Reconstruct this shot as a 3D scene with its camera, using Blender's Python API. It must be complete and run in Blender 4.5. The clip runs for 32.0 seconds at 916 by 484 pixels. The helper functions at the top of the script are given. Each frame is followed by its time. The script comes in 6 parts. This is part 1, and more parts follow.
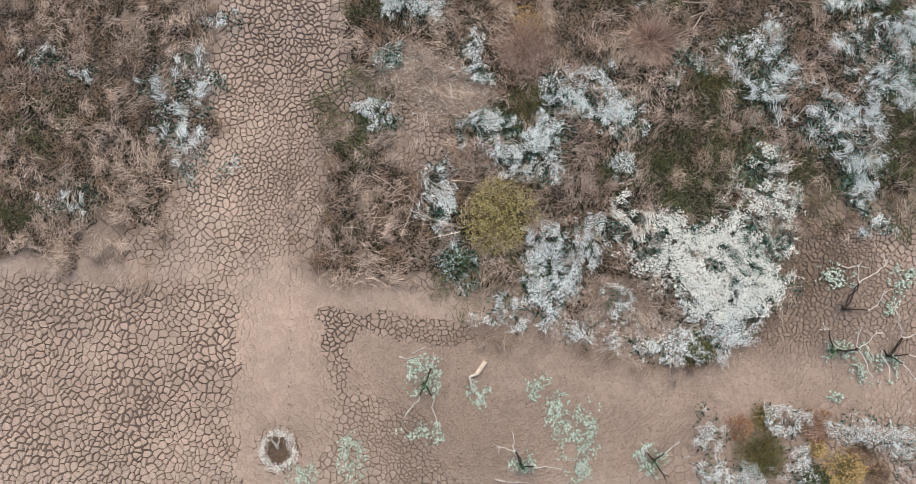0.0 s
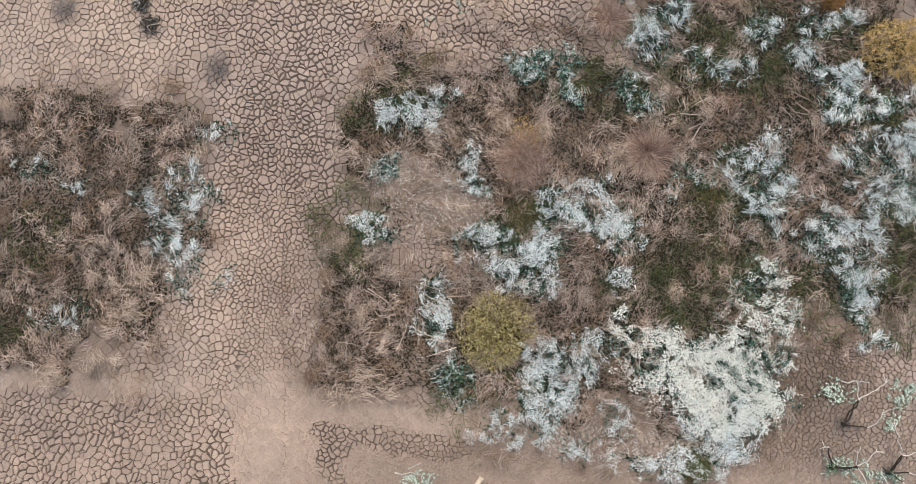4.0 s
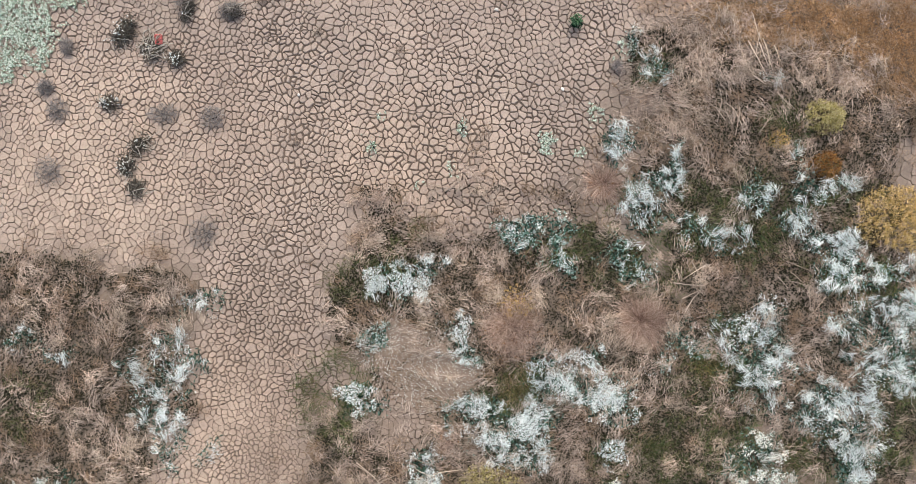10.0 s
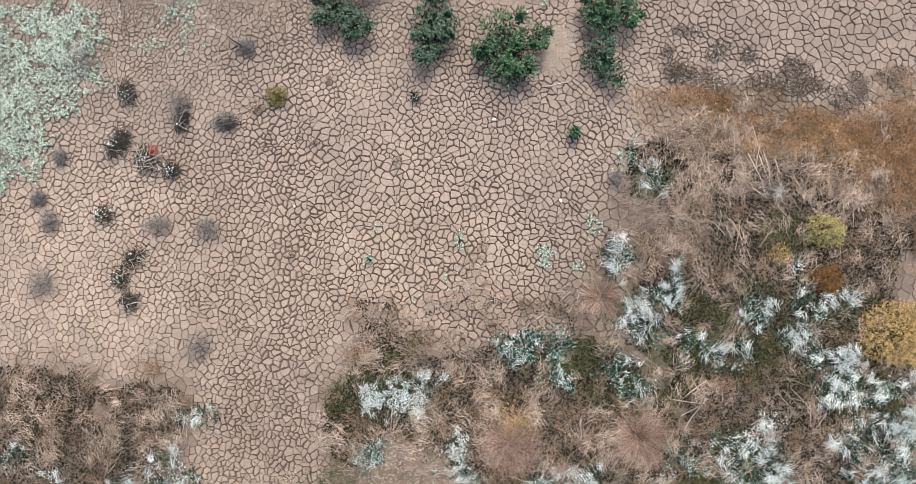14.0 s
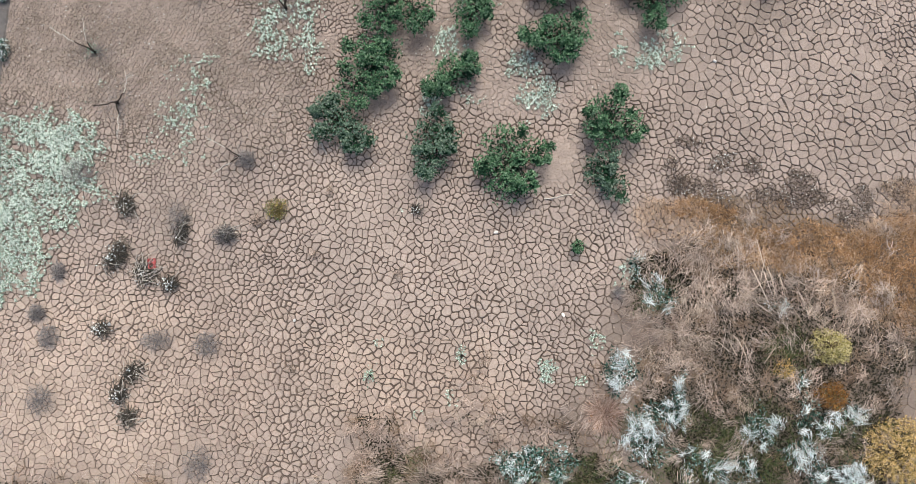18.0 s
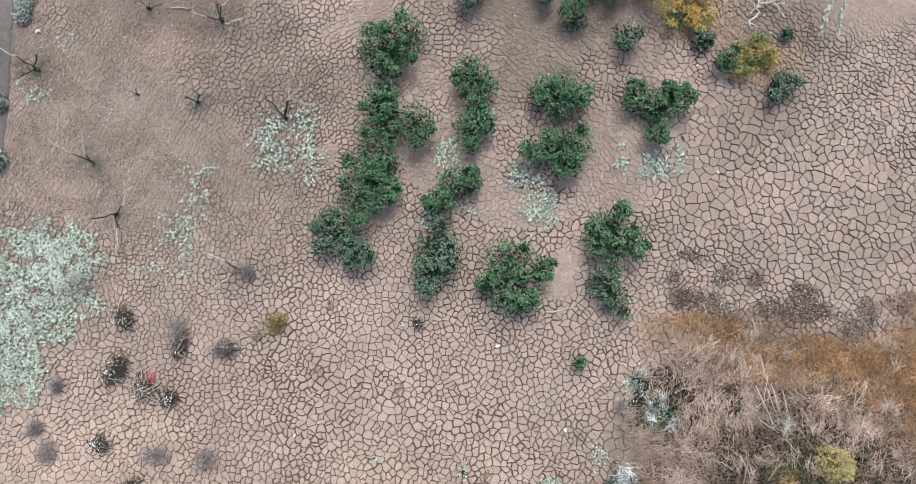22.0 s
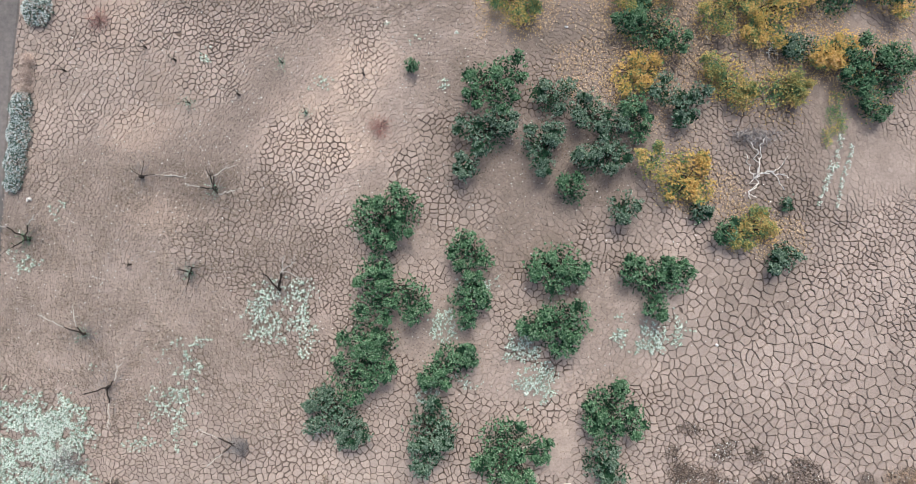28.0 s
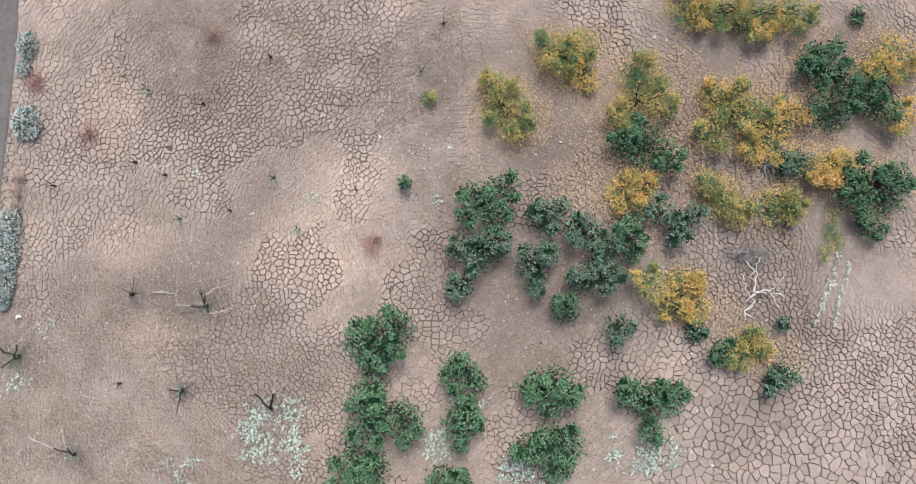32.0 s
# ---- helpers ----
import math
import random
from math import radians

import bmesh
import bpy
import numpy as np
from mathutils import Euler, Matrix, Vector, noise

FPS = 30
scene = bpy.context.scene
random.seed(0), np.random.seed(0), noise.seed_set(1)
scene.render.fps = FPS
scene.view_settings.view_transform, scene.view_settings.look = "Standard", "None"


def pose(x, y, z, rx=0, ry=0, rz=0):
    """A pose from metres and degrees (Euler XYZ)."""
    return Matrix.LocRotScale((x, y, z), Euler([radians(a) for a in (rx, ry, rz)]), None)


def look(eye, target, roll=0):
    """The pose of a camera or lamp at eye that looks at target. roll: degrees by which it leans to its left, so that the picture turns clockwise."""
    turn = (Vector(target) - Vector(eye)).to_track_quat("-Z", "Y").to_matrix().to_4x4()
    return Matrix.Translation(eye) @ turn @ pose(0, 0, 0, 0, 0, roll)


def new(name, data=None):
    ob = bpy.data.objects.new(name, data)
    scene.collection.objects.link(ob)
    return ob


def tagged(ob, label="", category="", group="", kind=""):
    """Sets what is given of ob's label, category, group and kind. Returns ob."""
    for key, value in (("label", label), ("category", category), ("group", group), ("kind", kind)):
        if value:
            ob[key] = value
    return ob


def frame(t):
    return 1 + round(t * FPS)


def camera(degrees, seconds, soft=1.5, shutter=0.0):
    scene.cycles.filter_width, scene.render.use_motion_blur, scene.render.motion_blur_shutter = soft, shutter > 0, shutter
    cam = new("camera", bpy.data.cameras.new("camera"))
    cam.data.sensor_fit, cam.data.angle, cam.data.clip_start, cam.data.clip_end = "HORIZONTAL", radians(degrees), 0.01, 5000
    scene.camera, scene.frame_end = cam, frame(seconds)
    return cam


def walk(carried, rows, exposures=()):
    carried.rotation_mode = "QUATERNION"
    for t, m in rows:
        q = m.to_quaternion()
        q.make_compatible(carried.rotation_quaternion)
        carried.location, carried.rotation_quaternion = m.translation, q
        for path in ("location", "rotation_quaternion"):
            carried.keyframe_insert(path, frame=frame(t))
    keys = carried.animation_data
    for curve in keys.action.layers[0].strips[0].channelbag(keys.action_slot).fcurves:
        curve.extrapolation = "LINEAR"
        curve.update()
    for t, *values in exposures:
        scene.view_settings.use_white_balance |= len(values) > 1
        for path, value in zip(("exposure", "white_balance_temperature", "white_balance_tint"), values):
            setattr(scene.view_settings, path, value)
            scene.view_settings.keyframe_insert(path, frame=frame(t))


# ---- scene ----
# the flight: straight and level, the camera facing almost straight down
TILT, LEAN = 2.472, 0.323
ROWS = [
    (0.0, -0.011, -0.021, 35.944),
    (2.0, 0.126, 3.459, 35.968),
    (4.0, 0.229, 6.918, 35.936),
    (6.0, 0.399, 10.351, 35.896),
    (8.0, 0.615, 13.772, 35.860),
    (10.0, 0.816, 17.204, 35.829),
    (12.0, 0.949, 20.655, 35.801),
    (14.0, 0.993, 24.125, 35.776),
    (16.0, 0.961, 27.602, 35.760),
    (18.0, 0.891, 31.074, 35.758),
    (20.0, 0.830, 34.533, 35.773),
    (22.0, 0.814, 37.983, 35.800),
    (24.0, 0.859, 41.440, 35.830),
    (26.0, 0.950, 44.932, 35.847),
    (28.0, 1.065, 48.483, 35.840),
    (30.0, 1.206, 52.086, 35.814),
    (32.0, 1.466, 55.671, 35.825),
]
cam = camera(76.0, 32.0, 0.5)
walk(cam, [(t, pose(x, y, z, TILT, 0, 0) @ pose(0, 0, 0, 0, LEAN, 0)) for t, x, y, z in ROWS], [(0.0, 0.04, 6680, 7), (7.0, 0.05, 6720, 5), (8.0, 0.2, 6730, 5), (13.0, 0.26, 6750, 5), (19.0, 0.27, 6450, 4), (25.0, 0.28, 6330, 5), (32.0, 0.43, 6300, 6)])

# overcast daylight: bright sky, a weak wide sun standing north of the field
world = bpy.data.worlds.new("overcast_sky")
scene.world = world
world.use_nodes = True
wn = world.node_tree.nodes
sky = wn.new("ShaderNodeTexSky")
sky.sky_type, sky.sun_disc = "NISHITA", False
sky.sun_elevation, sky.sun_rotation = radians(52), radians(8)
sky.air_density, sky.dust_density, sky.ozone_density = 1.0, 6.0, 1.0
world.node_tree.links.new(sky.outputs[0], wn["Background"].inputs[0])
wn["Background"].inputs[1].default_value = 0.15
sun = new("sun", bpy.data.lights.new("sun", "SUN"))
sun.data.energy, sun.data.angle, sun.data.color = 1.15, radians(20), (1.0, 0.98, 0.94)
sun.matrix_world = look((3, 20, 30), (0, 0, 0))


# ---- tools ----
def hash01(ix, iy, seed):
    h = (ix.astype(np.int64) * 374761393 + iy.astype(np.int64) * 668265263 + seed * 1442695041) & 0xFFFFFFFF
    h = ((h ^ (h >> 13)) * 1274126177) & 0xFFFFFFFF
    h = ((h ^ (h >> 16)) * 2246822519) & 0xFFFFFFFF
    return ((h ^ (h >> 15)) & 0xFFFFFF) / float(0x1000000)


def value_noise(x, y, seed=0):
    """Smooth noise from 0 to 1, one lattice cell a unit."""
    x, y = np.asarray(x, float), np.asarray(y, float)
    ix, iy = np.floor(x).astype(np.int64), np.floor(y).astype(np.int64)
    fx, fy = x - ix, y - iy
    fx, fy = fx * fx * (3 - 2 * fx), fy * fy * (3 - 2 * fy)
    a, b = hash01(ix, iy, seed), hash01(ix + 1, iy, seed)
    c, d = hash01(ix, iy + 1, seed), hash01(ix + 1, iy + 1, seed)
    return (a * (1 - fx) + b * fx) * (1 - fy) + (c * (1 - fx) + d * fx) * fy


def fbm(x, y, seed=0, octaves=3):
    total, amp, norm = 0.0, 1.0, 0.0
    for k in range(octaves):
        total = total + amp * value_noise(np.asarray(x) * 2 ** k, np.asarray(y) * 2 ** k, seed + k * 17)
        norm, amp = norm + amp, amp * 0.55
    return total / norm


def blob_distance(x, y, blob, power=2.0):
    """0 in the middle of a rounded patch, 1 at its edge. A blob: x, y, half width, half depth and turn in degrees."""
    bx, by, rx, ry = blob[:4]
    a = radians(blob[4]) if len(blob) > 4 else 0.0
    u = ((x - bx) * math.cos(a) + (y - by) * math.sin(a)) / rx
    v = (-(x - bx) * math.sin(a) + (y - by) * math.cos(a)) / ry
    return (np.abs(u) ** power + np.abs(v) ** power) ** (1 / power)


def zone(x, y, blobs, power=2.0, soft=0.5, rough=0.35, scale=1.0, seed=5):
    """1 inside the patches, falling to 0 across their ragged edges."""
    best = np.full(np.shape(x), 9.0)
    for b in blobs:
        best = np.minimum(best, blob_distance(x, y, b, power))
    best = best + rough * (fbm(np.asarray(x) / scale, np.asarray(y) / scale, seed) - 0.5) * 2
    return np.clip((1.0 - best) / soft + 0.5, 0, 1)


def fast_mesh(name, verts, tris, mat=None, smooth=False):
    me = bpy.data.meshes.new(name)
    verts, tris = np.asarray(verts, np.float32), np.asarray(tris, np.int32)
    me.vertices.add(len(verts))
    me.vertices.foreach_set("co", verts.ravel())
    me.loops.add(tris.size)
    me.loops.foreach_set("vertex_index", tris.ravel())
    me.polygons.add(len(tris))
    me.polygons.foreach_set("loop_start", np.arange(len(tris), dtype=np.int32) * 3)
    me.polygons.foreach_set("use_smooth", np.full(len(tris), smooth))
    me.update(calc_edges=True)
    if mat:
        me.materials.append(mat)
    return me


def unit(v):
    return v / np.maximum(np.linalg.norm(v, axis=-1, keepdims=True), 1e-9)


def spikes(base, way, length, width, bend=None, bent=True):
    """Tapered three-sided stalks. Returns vertices and triangles."""
    base, way = np.asarray(base, float), unit(np.asarray(way, float))
    n = len(base)
    length = np.broadcast_to(np.asarray(length, float), (n,))[:, None]
    width = np.broadcast_to(np.asarray(width, float), (n,))[:, None] * 0.58
    ref = np.where(np.abs(way[:, 2:3]) > 0.9, np.array([[1.0, 0, 0]]), np.array([[0, 0, 1.0]]))
    s = unit(np.cross(way, ref))
    t = np.cross(s, way)
    bend = np.zeros((n, 3)) if bend is None else bend
    ring = []
    for k in range(3):
        a = 2 * math.pi * k / 3
        ring.append(s * math.cos(a) + t * math.sin(a))
    tip = base + way * length + bend
    tri = []
    if bent:
        mid = base + way * length * 0.5 + bend * 0.2
        v = np.stack([base + r * width for r in ring] + [mid + r * width * 0.75 for r in ring] + [tip], 1)
        for k in range(3):
            j = (k + 1) % 3
            tri += [(k, j, 3 + j), (k, 3 + j, 3 + k), (3 + k, 3 + j, 6)]
        m = 7
    else:
        v = np.stack([base + r * width for r in ring] + [tip], 1)
        tri = [(0, 1, 3), (1, 2, 3), (2, 0, 3)]
        m = 4
    f = (np.array(tri)[None] + (np.arange(n) * m)[:, None, None]).reshape(-1, 3)
    return v.reshape(-1, 3), f


def leaves(base, way, up, length, width):
    """Small pointed leaves, folded along the midrib. Returns vertices and triangles."""
    n = len(base)
    way = unit(way)
    side = unit(np.cross(way, up))
    nor = np.cross(side, way)
    length = np.broadcast_to(np.asarray(length, float), (n,))[:, None]
    width = np.broadcast_to(np.asarray(width, float), (n,))[:, None]
    v = np.stack([base, base + way * length * 0.45 + side * width * 0.5 + nor * width * 0.18,
                  base + way * length - nor * length * 0.08, base + way * length * 0.45 - side * width * 0.5 + nor * width * 0.18], 1)
    f = (np.array([(0, 1, 2), (0, 2, 3)])[None] + (np.arange(n) * 4)[:, None, None]).reshape(-1, 3)
    return v.reshape(-1, 3), f


def merge(pieces):
    vs, fs, k = [], [], 0
    for v, f in pieces:
        if len(v):
            vs.append(v)
            fs.append(f + k)
            k += len(v)
    return np.concatenate(vs), np.concatenate(fs)


def thing(name, x, y, z, label, category, group="", kind=""):
    ob = new(name)
    ob.location = (x, y, z)
    return tagged(ob, label, category, group, kind)


def part(name, data, parent, label="", kind=""):
    ob = new(name, data)
    ob.parent = parent
    return tagged(ob, label, kind=kind)


def tube(points, radii, sides=6):
    """A tapering bough through the points. Returns vertices and triangles."""
    pts = np.asarray(points, float)
    n = len(pts)
    way = unit(np.gradient(pts, axis=0))
    ref = np.array([0.31, 0.17, 0.93])
    s = unit(np.cross(way, ref))
    t = np.cross(s, way)
    ang = np.arange(sides) * 2 * math.pi / sides
    v = (pts[:, None] + (s[:, None] * np.cos(ang)[None, :, None] + t[:, None] * np.sin(ang)[None, :, None]) * np.asarray(radii)[:, None, None]).reshape(-1, 3)
    v = np.concatenate([v, pts[-1:] + way[-1:] * radii[-1] * 0.6])
    f = []
    for i in range(n - 1):
        for k in range(sides):
            a, b = i * sides + k, i * sides + (k + 1) % sides
            f += [(a, b, b + sides), (a, b + sides, a + sides)]
    last = (n - 1) * sides
    f += [(last + k, last + (k + 1) % sides, n * sides) for k in range(sides)]
    return v, np.array(f)


def crooked(a, b, rng, wobble=0.12, n=5):
    """A crooked line from a to b."""
    a, b = np.asarray(a, float), np.asarray(b, float)
    k = np.linspace(0, 1, n)[:, None]
    p = a + (b - a) * k
    size = np.linalg.norm(b - a) * wobble
    p[1:-1] += rng.normal(0, 1, (n - 2, 3)) * size * 0.6
    return p


# ---- materials ----
def nodes_of(name, rough=0.9):
    mat = bpy.data.materials.new(name)
    mat.use_nodes = True
    nt = mat.node_tree
    b = nt.nodes["Principled BSDF"]
    b.inputs["Roughness"].default_value = rough
    b.inputs["Specular IOR Level"].default_value = 0.15
    return mat, nt, b


def ramp(nt, source, stops):
    r = nt.nodes.new("ShaderNodeValToRGB")
    while len(r.color_ramp.elements) < len(stops):
        r.color_ramp.elements.new(0.5)
    for e, (p, c) in zip(r.color_ramp.elements, stops):
        e.position, e.color = p, (*c, 1)
    nt.links.new(source, r.inputs[0])
    return r.outputs[0]


def noise_of(nt, scale, detail=4.0, rough=0.6):
    pos = nt.nodes.new("ShaderNodeNewGeometry")
    n = nt.nodes.new("ShaderNodeTexNoise")
    n.inputs["Scale"].default_value, n.inputs["Detail"].default_value, n.inputs["Roughness"].default_value = scale, detail, rough
    nt.links.new(pos.outputs["Position"], n.inputs["Vector"])
    return n.outputs["Fac"]


def mixed(nt, fac, a, b, kind="MIX"):
    m = nt.nodes.new("ShaderNodeMix")
    m.data_type, m.blend_type = "RGBA", kind
    for socket, value in ((m.inputs["Factor"], fac), (m.inputs["A"], a), (m.inputs["B"], b)):
        if isinstance(value, (int, float)):
            socket.default_value = value
        elif isinstance(value, tuple):
            socket.default_value = (*value, 1)
        else:
            nt.links.new(value, socket)
    return m.outputs["Result"]


def bump_of(nt, b, height, strength, distance):
    n = nt.nodes.new("ShaderNodeBump")
    n.inputs["Strength"].default_value, n.inputs["Distance"].default_value = strength, distance
    nt.links.new(height, n.inputs["Height"])
    nt.links.new(n.outputs[0], b.inputs["Normal"])


def plant_material(name, colours, patch=0.35, rough=0.85, scale=0.9, sheen=0.0):
    """Stalks or leaves, each one its own shade, drifting from patch to patch."""
    mat, nt, b = nodes_of(name, rough)
    geo = nt.nodes.new("ShaderNodeNewGeometry")
    n = len(colours)
    each = ramp(nt, geo.outputs["Random Per Island"], [(i / max(n - 1, 1), c) for i, c in enumerate(colours)])
    tone = ramp(nt, noise_of(nt, scale, 3.0), [(0.3, (0.62, 0.62, 0.62)), (0.7, (1.25, 1.22, 1.2))])
    nt.links.new(mixed(nt, patch * 2 if patch < 0.5 else 1.0, each, tone, "MULTIPLY"), b.inputs["Base Color"])
    return mat


def mud_material():
    mat, nt, b = nodes_of("dry_mud", 0.95)
    at = nt.nodes.new("ShaderNodeAttribute")
    at.attribute_name = "soil"
    geo = nt.nodes.new("ShaderNodeNewGeometry")
    # soil: 0 darkest brown, 0.5 grey-pink clay, 1 pale tan silt
    col = ramp(nt, at.outputs["Fac"], [(0.0, (0.095, 0.08, 0.066)), (0.28, (0.225, 0.184, 0.158)), (0.55, (0.408, 0.338, 0.302)), (0.8, (0.52, 0.435, 0.382)), (1.0, (0.58, 0.488, 0.43))])
    each = ramp(nt, geo.outputs["Random Per Island"], [(0.0, (0.90, 0.895, 0.89)), (1.0, (1.09, 1.085, 1.08))])
    col = mixed(nt, 1.0, col, each, "MULTIPLY")
    fine = ramp(nt, noise_of(nt, 7.0, 6.0, 0.7), [(0.32, (0.72, 0.70, 0.69)), (0.55, (1.0, 1.0, 1.0)), (0.75, (1.13, 1.11, 1.09))])
    col = mixed(nt, 0.8, col, fine, "MULTIPLY")
    wide = ramp(nt, noise_of(nt, 0.22, 4.0, 0.6), [(0.35, (0.87, 0.865, 0.865)), (0.65, (1.07, 1.055, 1.045))])
    col = mixed(nt, 0.8, col, wide, "MULTIPLY")
    speck = ramp(nt, noise_of(nt, 22.0, 2.0, 0.5), [(0.30, (0.45, 0.42, 0.40)), (0.38, (1.0, 1.0, 1.0))])
    col = mixed(nt, 0.7, col, speck, "MULTIPLY")
    chip = ramp(nt, noise_of(nt, 15.0, 3.0, 0.6), [(0.64, (1.0, 1.0, 1.0)), (0.72, (1.35, 1.34, 1.32))])
    col = mixed(nt, 0.8, col, chip, "MULTIPLY")
    iron = nt.nodes.new("ShaderNodeAttribute")
    iron.attribute_name = "iron"
    col = mixed(nt, 1.0, col, ramp(nt, iron.outputs["Fac"], [(0.0, (1.0, 1.0, 1.0)), (1.0, (1.0, 0.96, 0.92))]), "MULTIPLY")
    nt.links.new(col, b.inputs["Base Color"])
    bump_of(nt, b, noise_of(nt, 16.0, 6.0, 0.7), 0.5, 0.03)
    return mat


def soil_material(name, dark, light, scale=3.0):
    mat, nt, b = nodes_of(name, 0.95)
    col = ramp(nt, noise_of(nt, scale, 6.0, 0.7), [(0.3, dark), (0.7, light)])
    wide = ramp(nt, noise_of(nt, 0.15, 3.0), [(0.35, (0.8, 0.8, 0.8)), (0.65, (1.15, 1.12, 1.1))])
    nt.links.new(mixed(nt, 1.0, col, wide, "MULTIPLY"), b.inputs["Base Color"])
    bump_of(nt, b, noise_of(nt, scale * 6, 5.0), 0.6, 0.03)
    return mat


MUD = mud_material()
SUBSOIL = soil_material("dark_subsoil", (0.10, 0.078, 0.066), (0.18, 0.142, 0.12))
MAUVE = plant_material("mauve_brown_brush", [(0.27, 0.20, 0.162), (0.46, 0.35, 0.292), (0.61, 0.49, 0.42), (0.74, 0.615, 0.54), (0.36, 0.268, 0.218)])
CHESTNUT = plant_material("chestnut_brush", [(0.11, 0.075, 0.052), (0.23, 0.158, 0.112), (0.36, 0.26, 0.195), (0.46, 0.345, 0.265), (0.17, 0.125, 0.08)])
PALEMAUVE = plant_material("pale_mauve_grass", [(0.34, 0.26, 0.22), (0.53, 0.425, 0.37), (0.64, 0.53, 0.47), (0.72, 0.62, 0.56)])
STRAW = plant_material("straw_reed", [(0.22, 0.17, 0.13), (0.42, 0.335, 0.27), (0.60, 0.50, 0.425), (0.70, 0.60, 0.525), (0.32, 0.24, 0.18)])
# undergrowth greens and browns, taken near black to carry the shade between stalks
DEEP = plant_material("shaded_undergrowth", [(0.012, 0.012, 0.008), (0.03, 0.03, 0.019), (0.07, 0.06, 0.038), (0.02, 0.028, 0.017)])
WHITE = plant_material("bleached_grass", [(0.52, 0.62, 0.65), (0.80, 0.87, 0.89), (0.92, 0.95, 0.96), (0.68, 0.77, 0.80)], patch=0.08)
CHALK = plant_material("chalk_white_flower", [(0.66, 0.69, 0.65), (0.86, 0.88, 0.85), (0.93, 0.94, 0.91)], patch=0.12)
MINT = plant_material("mint_white_flower", [(0.45, 0.55, 0.48), (0.66, 0.75, 0.69), (0.84, 0.89, 0.84)], patch=0.2)
# teal green, dark enough to stand for shade under the bleached grass
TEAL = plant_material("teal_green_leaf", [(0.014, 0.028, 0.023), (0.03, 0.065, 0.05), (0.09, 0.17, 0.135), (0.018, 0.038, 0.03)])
FROST = plant_material("frosted_teal_leaf", [(0.03, 0.07, 0.055), (0.09, 0.20, 0.16), (0.22, 0.36, 0.32), (0.40, 0.55, 0.52)], patch=0.25)
ORANGE = plant_material("rust_orange_grass", [(0.20, 0.11, 0.055), (0.40, 0.24, 0.125), (0.57, 0.385, 0.24), (0.31, 0.175, 0.085)], patch=0.35)
BLOND = plant_material("blond_grass", [(0.42, 0.30, 0.21), (0.58, 0.43, 0.32), (0.70, 0.54, 0.42)])
BARK = soil_material("dark_bark", (0.022, 0.019, 0.017), (0.07, 0.058, 0.05), 9.0)
WHITEBARK = soil_material("bleached_white_bark", (0.62, 0.60, 0.57), (0.85, 0.84, 0.81), 7.0)
PALEBARK = soil_material("bleached_wood", (0.38, 0.35, 0.32), (0.68, 0.65, 0.6), 7.0)
# dark green leaf; inside crowns its darkness is the crown's shade in colour
SHADELEAF = plant_material("dark_shaded_leaf", [(0.014, 0.04, 0.022), (0.028, 0.075, 0.04), (0.05, 0.12, 0.065)], patch=0.2)
LEAF = plant_material("orchard_leaf", [(0.04, 0.105, 0.05), (0.08, 0.19, 0.095), (0.15, 0.285, 0.155), (0.33, 0.45, 0.32)], patch=0.3)
GREYLEAF = plant_material("grey_green_leaf", [(0.05, 0.10, 0.065), (0.10, 0.175, 0.12), (0.19, 0.28, 0.21), (0.36, 0.45, 0.36)], patch=0.3)


def turning_material(name, stops, scale=0.8):
    """Leaves that pass from green to gold from one side of a crown to the other."""
    mat, nt, b = nodes_of(name, 0.85)
    geo = nt.nodes.new("ShaderNodeNewGeometry")
    m = nt.nodes.new("ShaderNodeMix")
    m.inputs["Factor"].default_value = 0.27
    nt.links.new(noise_of(nt, scale, 2.0), m.inputs["A"])
    nt.links.new(geo.outputs["Random Per Island"], m.inputs["B"])
    nt.links.new(ramp(nt, m.outputs["Result"], stops), b.inputs["Base Color"])
    return mat


MIXLEAF = turning_material("turning_leaf", [(0.32, (0.07, 0.15, 0.08)), (0.44, (0.15, 0.25, 0.115)), (0.51, (0.29, 0.31, 0.12)), (0.58, (0.53, 0.40, 0.14)), (0.72, (0.68, 0.46, 0.20))])
GOLD = turning_material("autumn_gold_leaf", [(0.28, (0.30, 0.28, 0.10)), (0.40, (0.52, 0.39, 0.13)), (0.55, (0.66, 0.43, 0.14)), (0.72, (0.74, 0.51, 0.25))])
GREY = plant_material("grey_twig", [(0.17, 0.16, 0.165), (0.30, 0.28, 0.28), (0.42, 0.39, 0.385)])

# ---- the dried-out ground: mud plates between open cracks over one darker sheet ----
X0, X1, Y0, Y1 = -30.8, 32.4, -17.0, 76.0

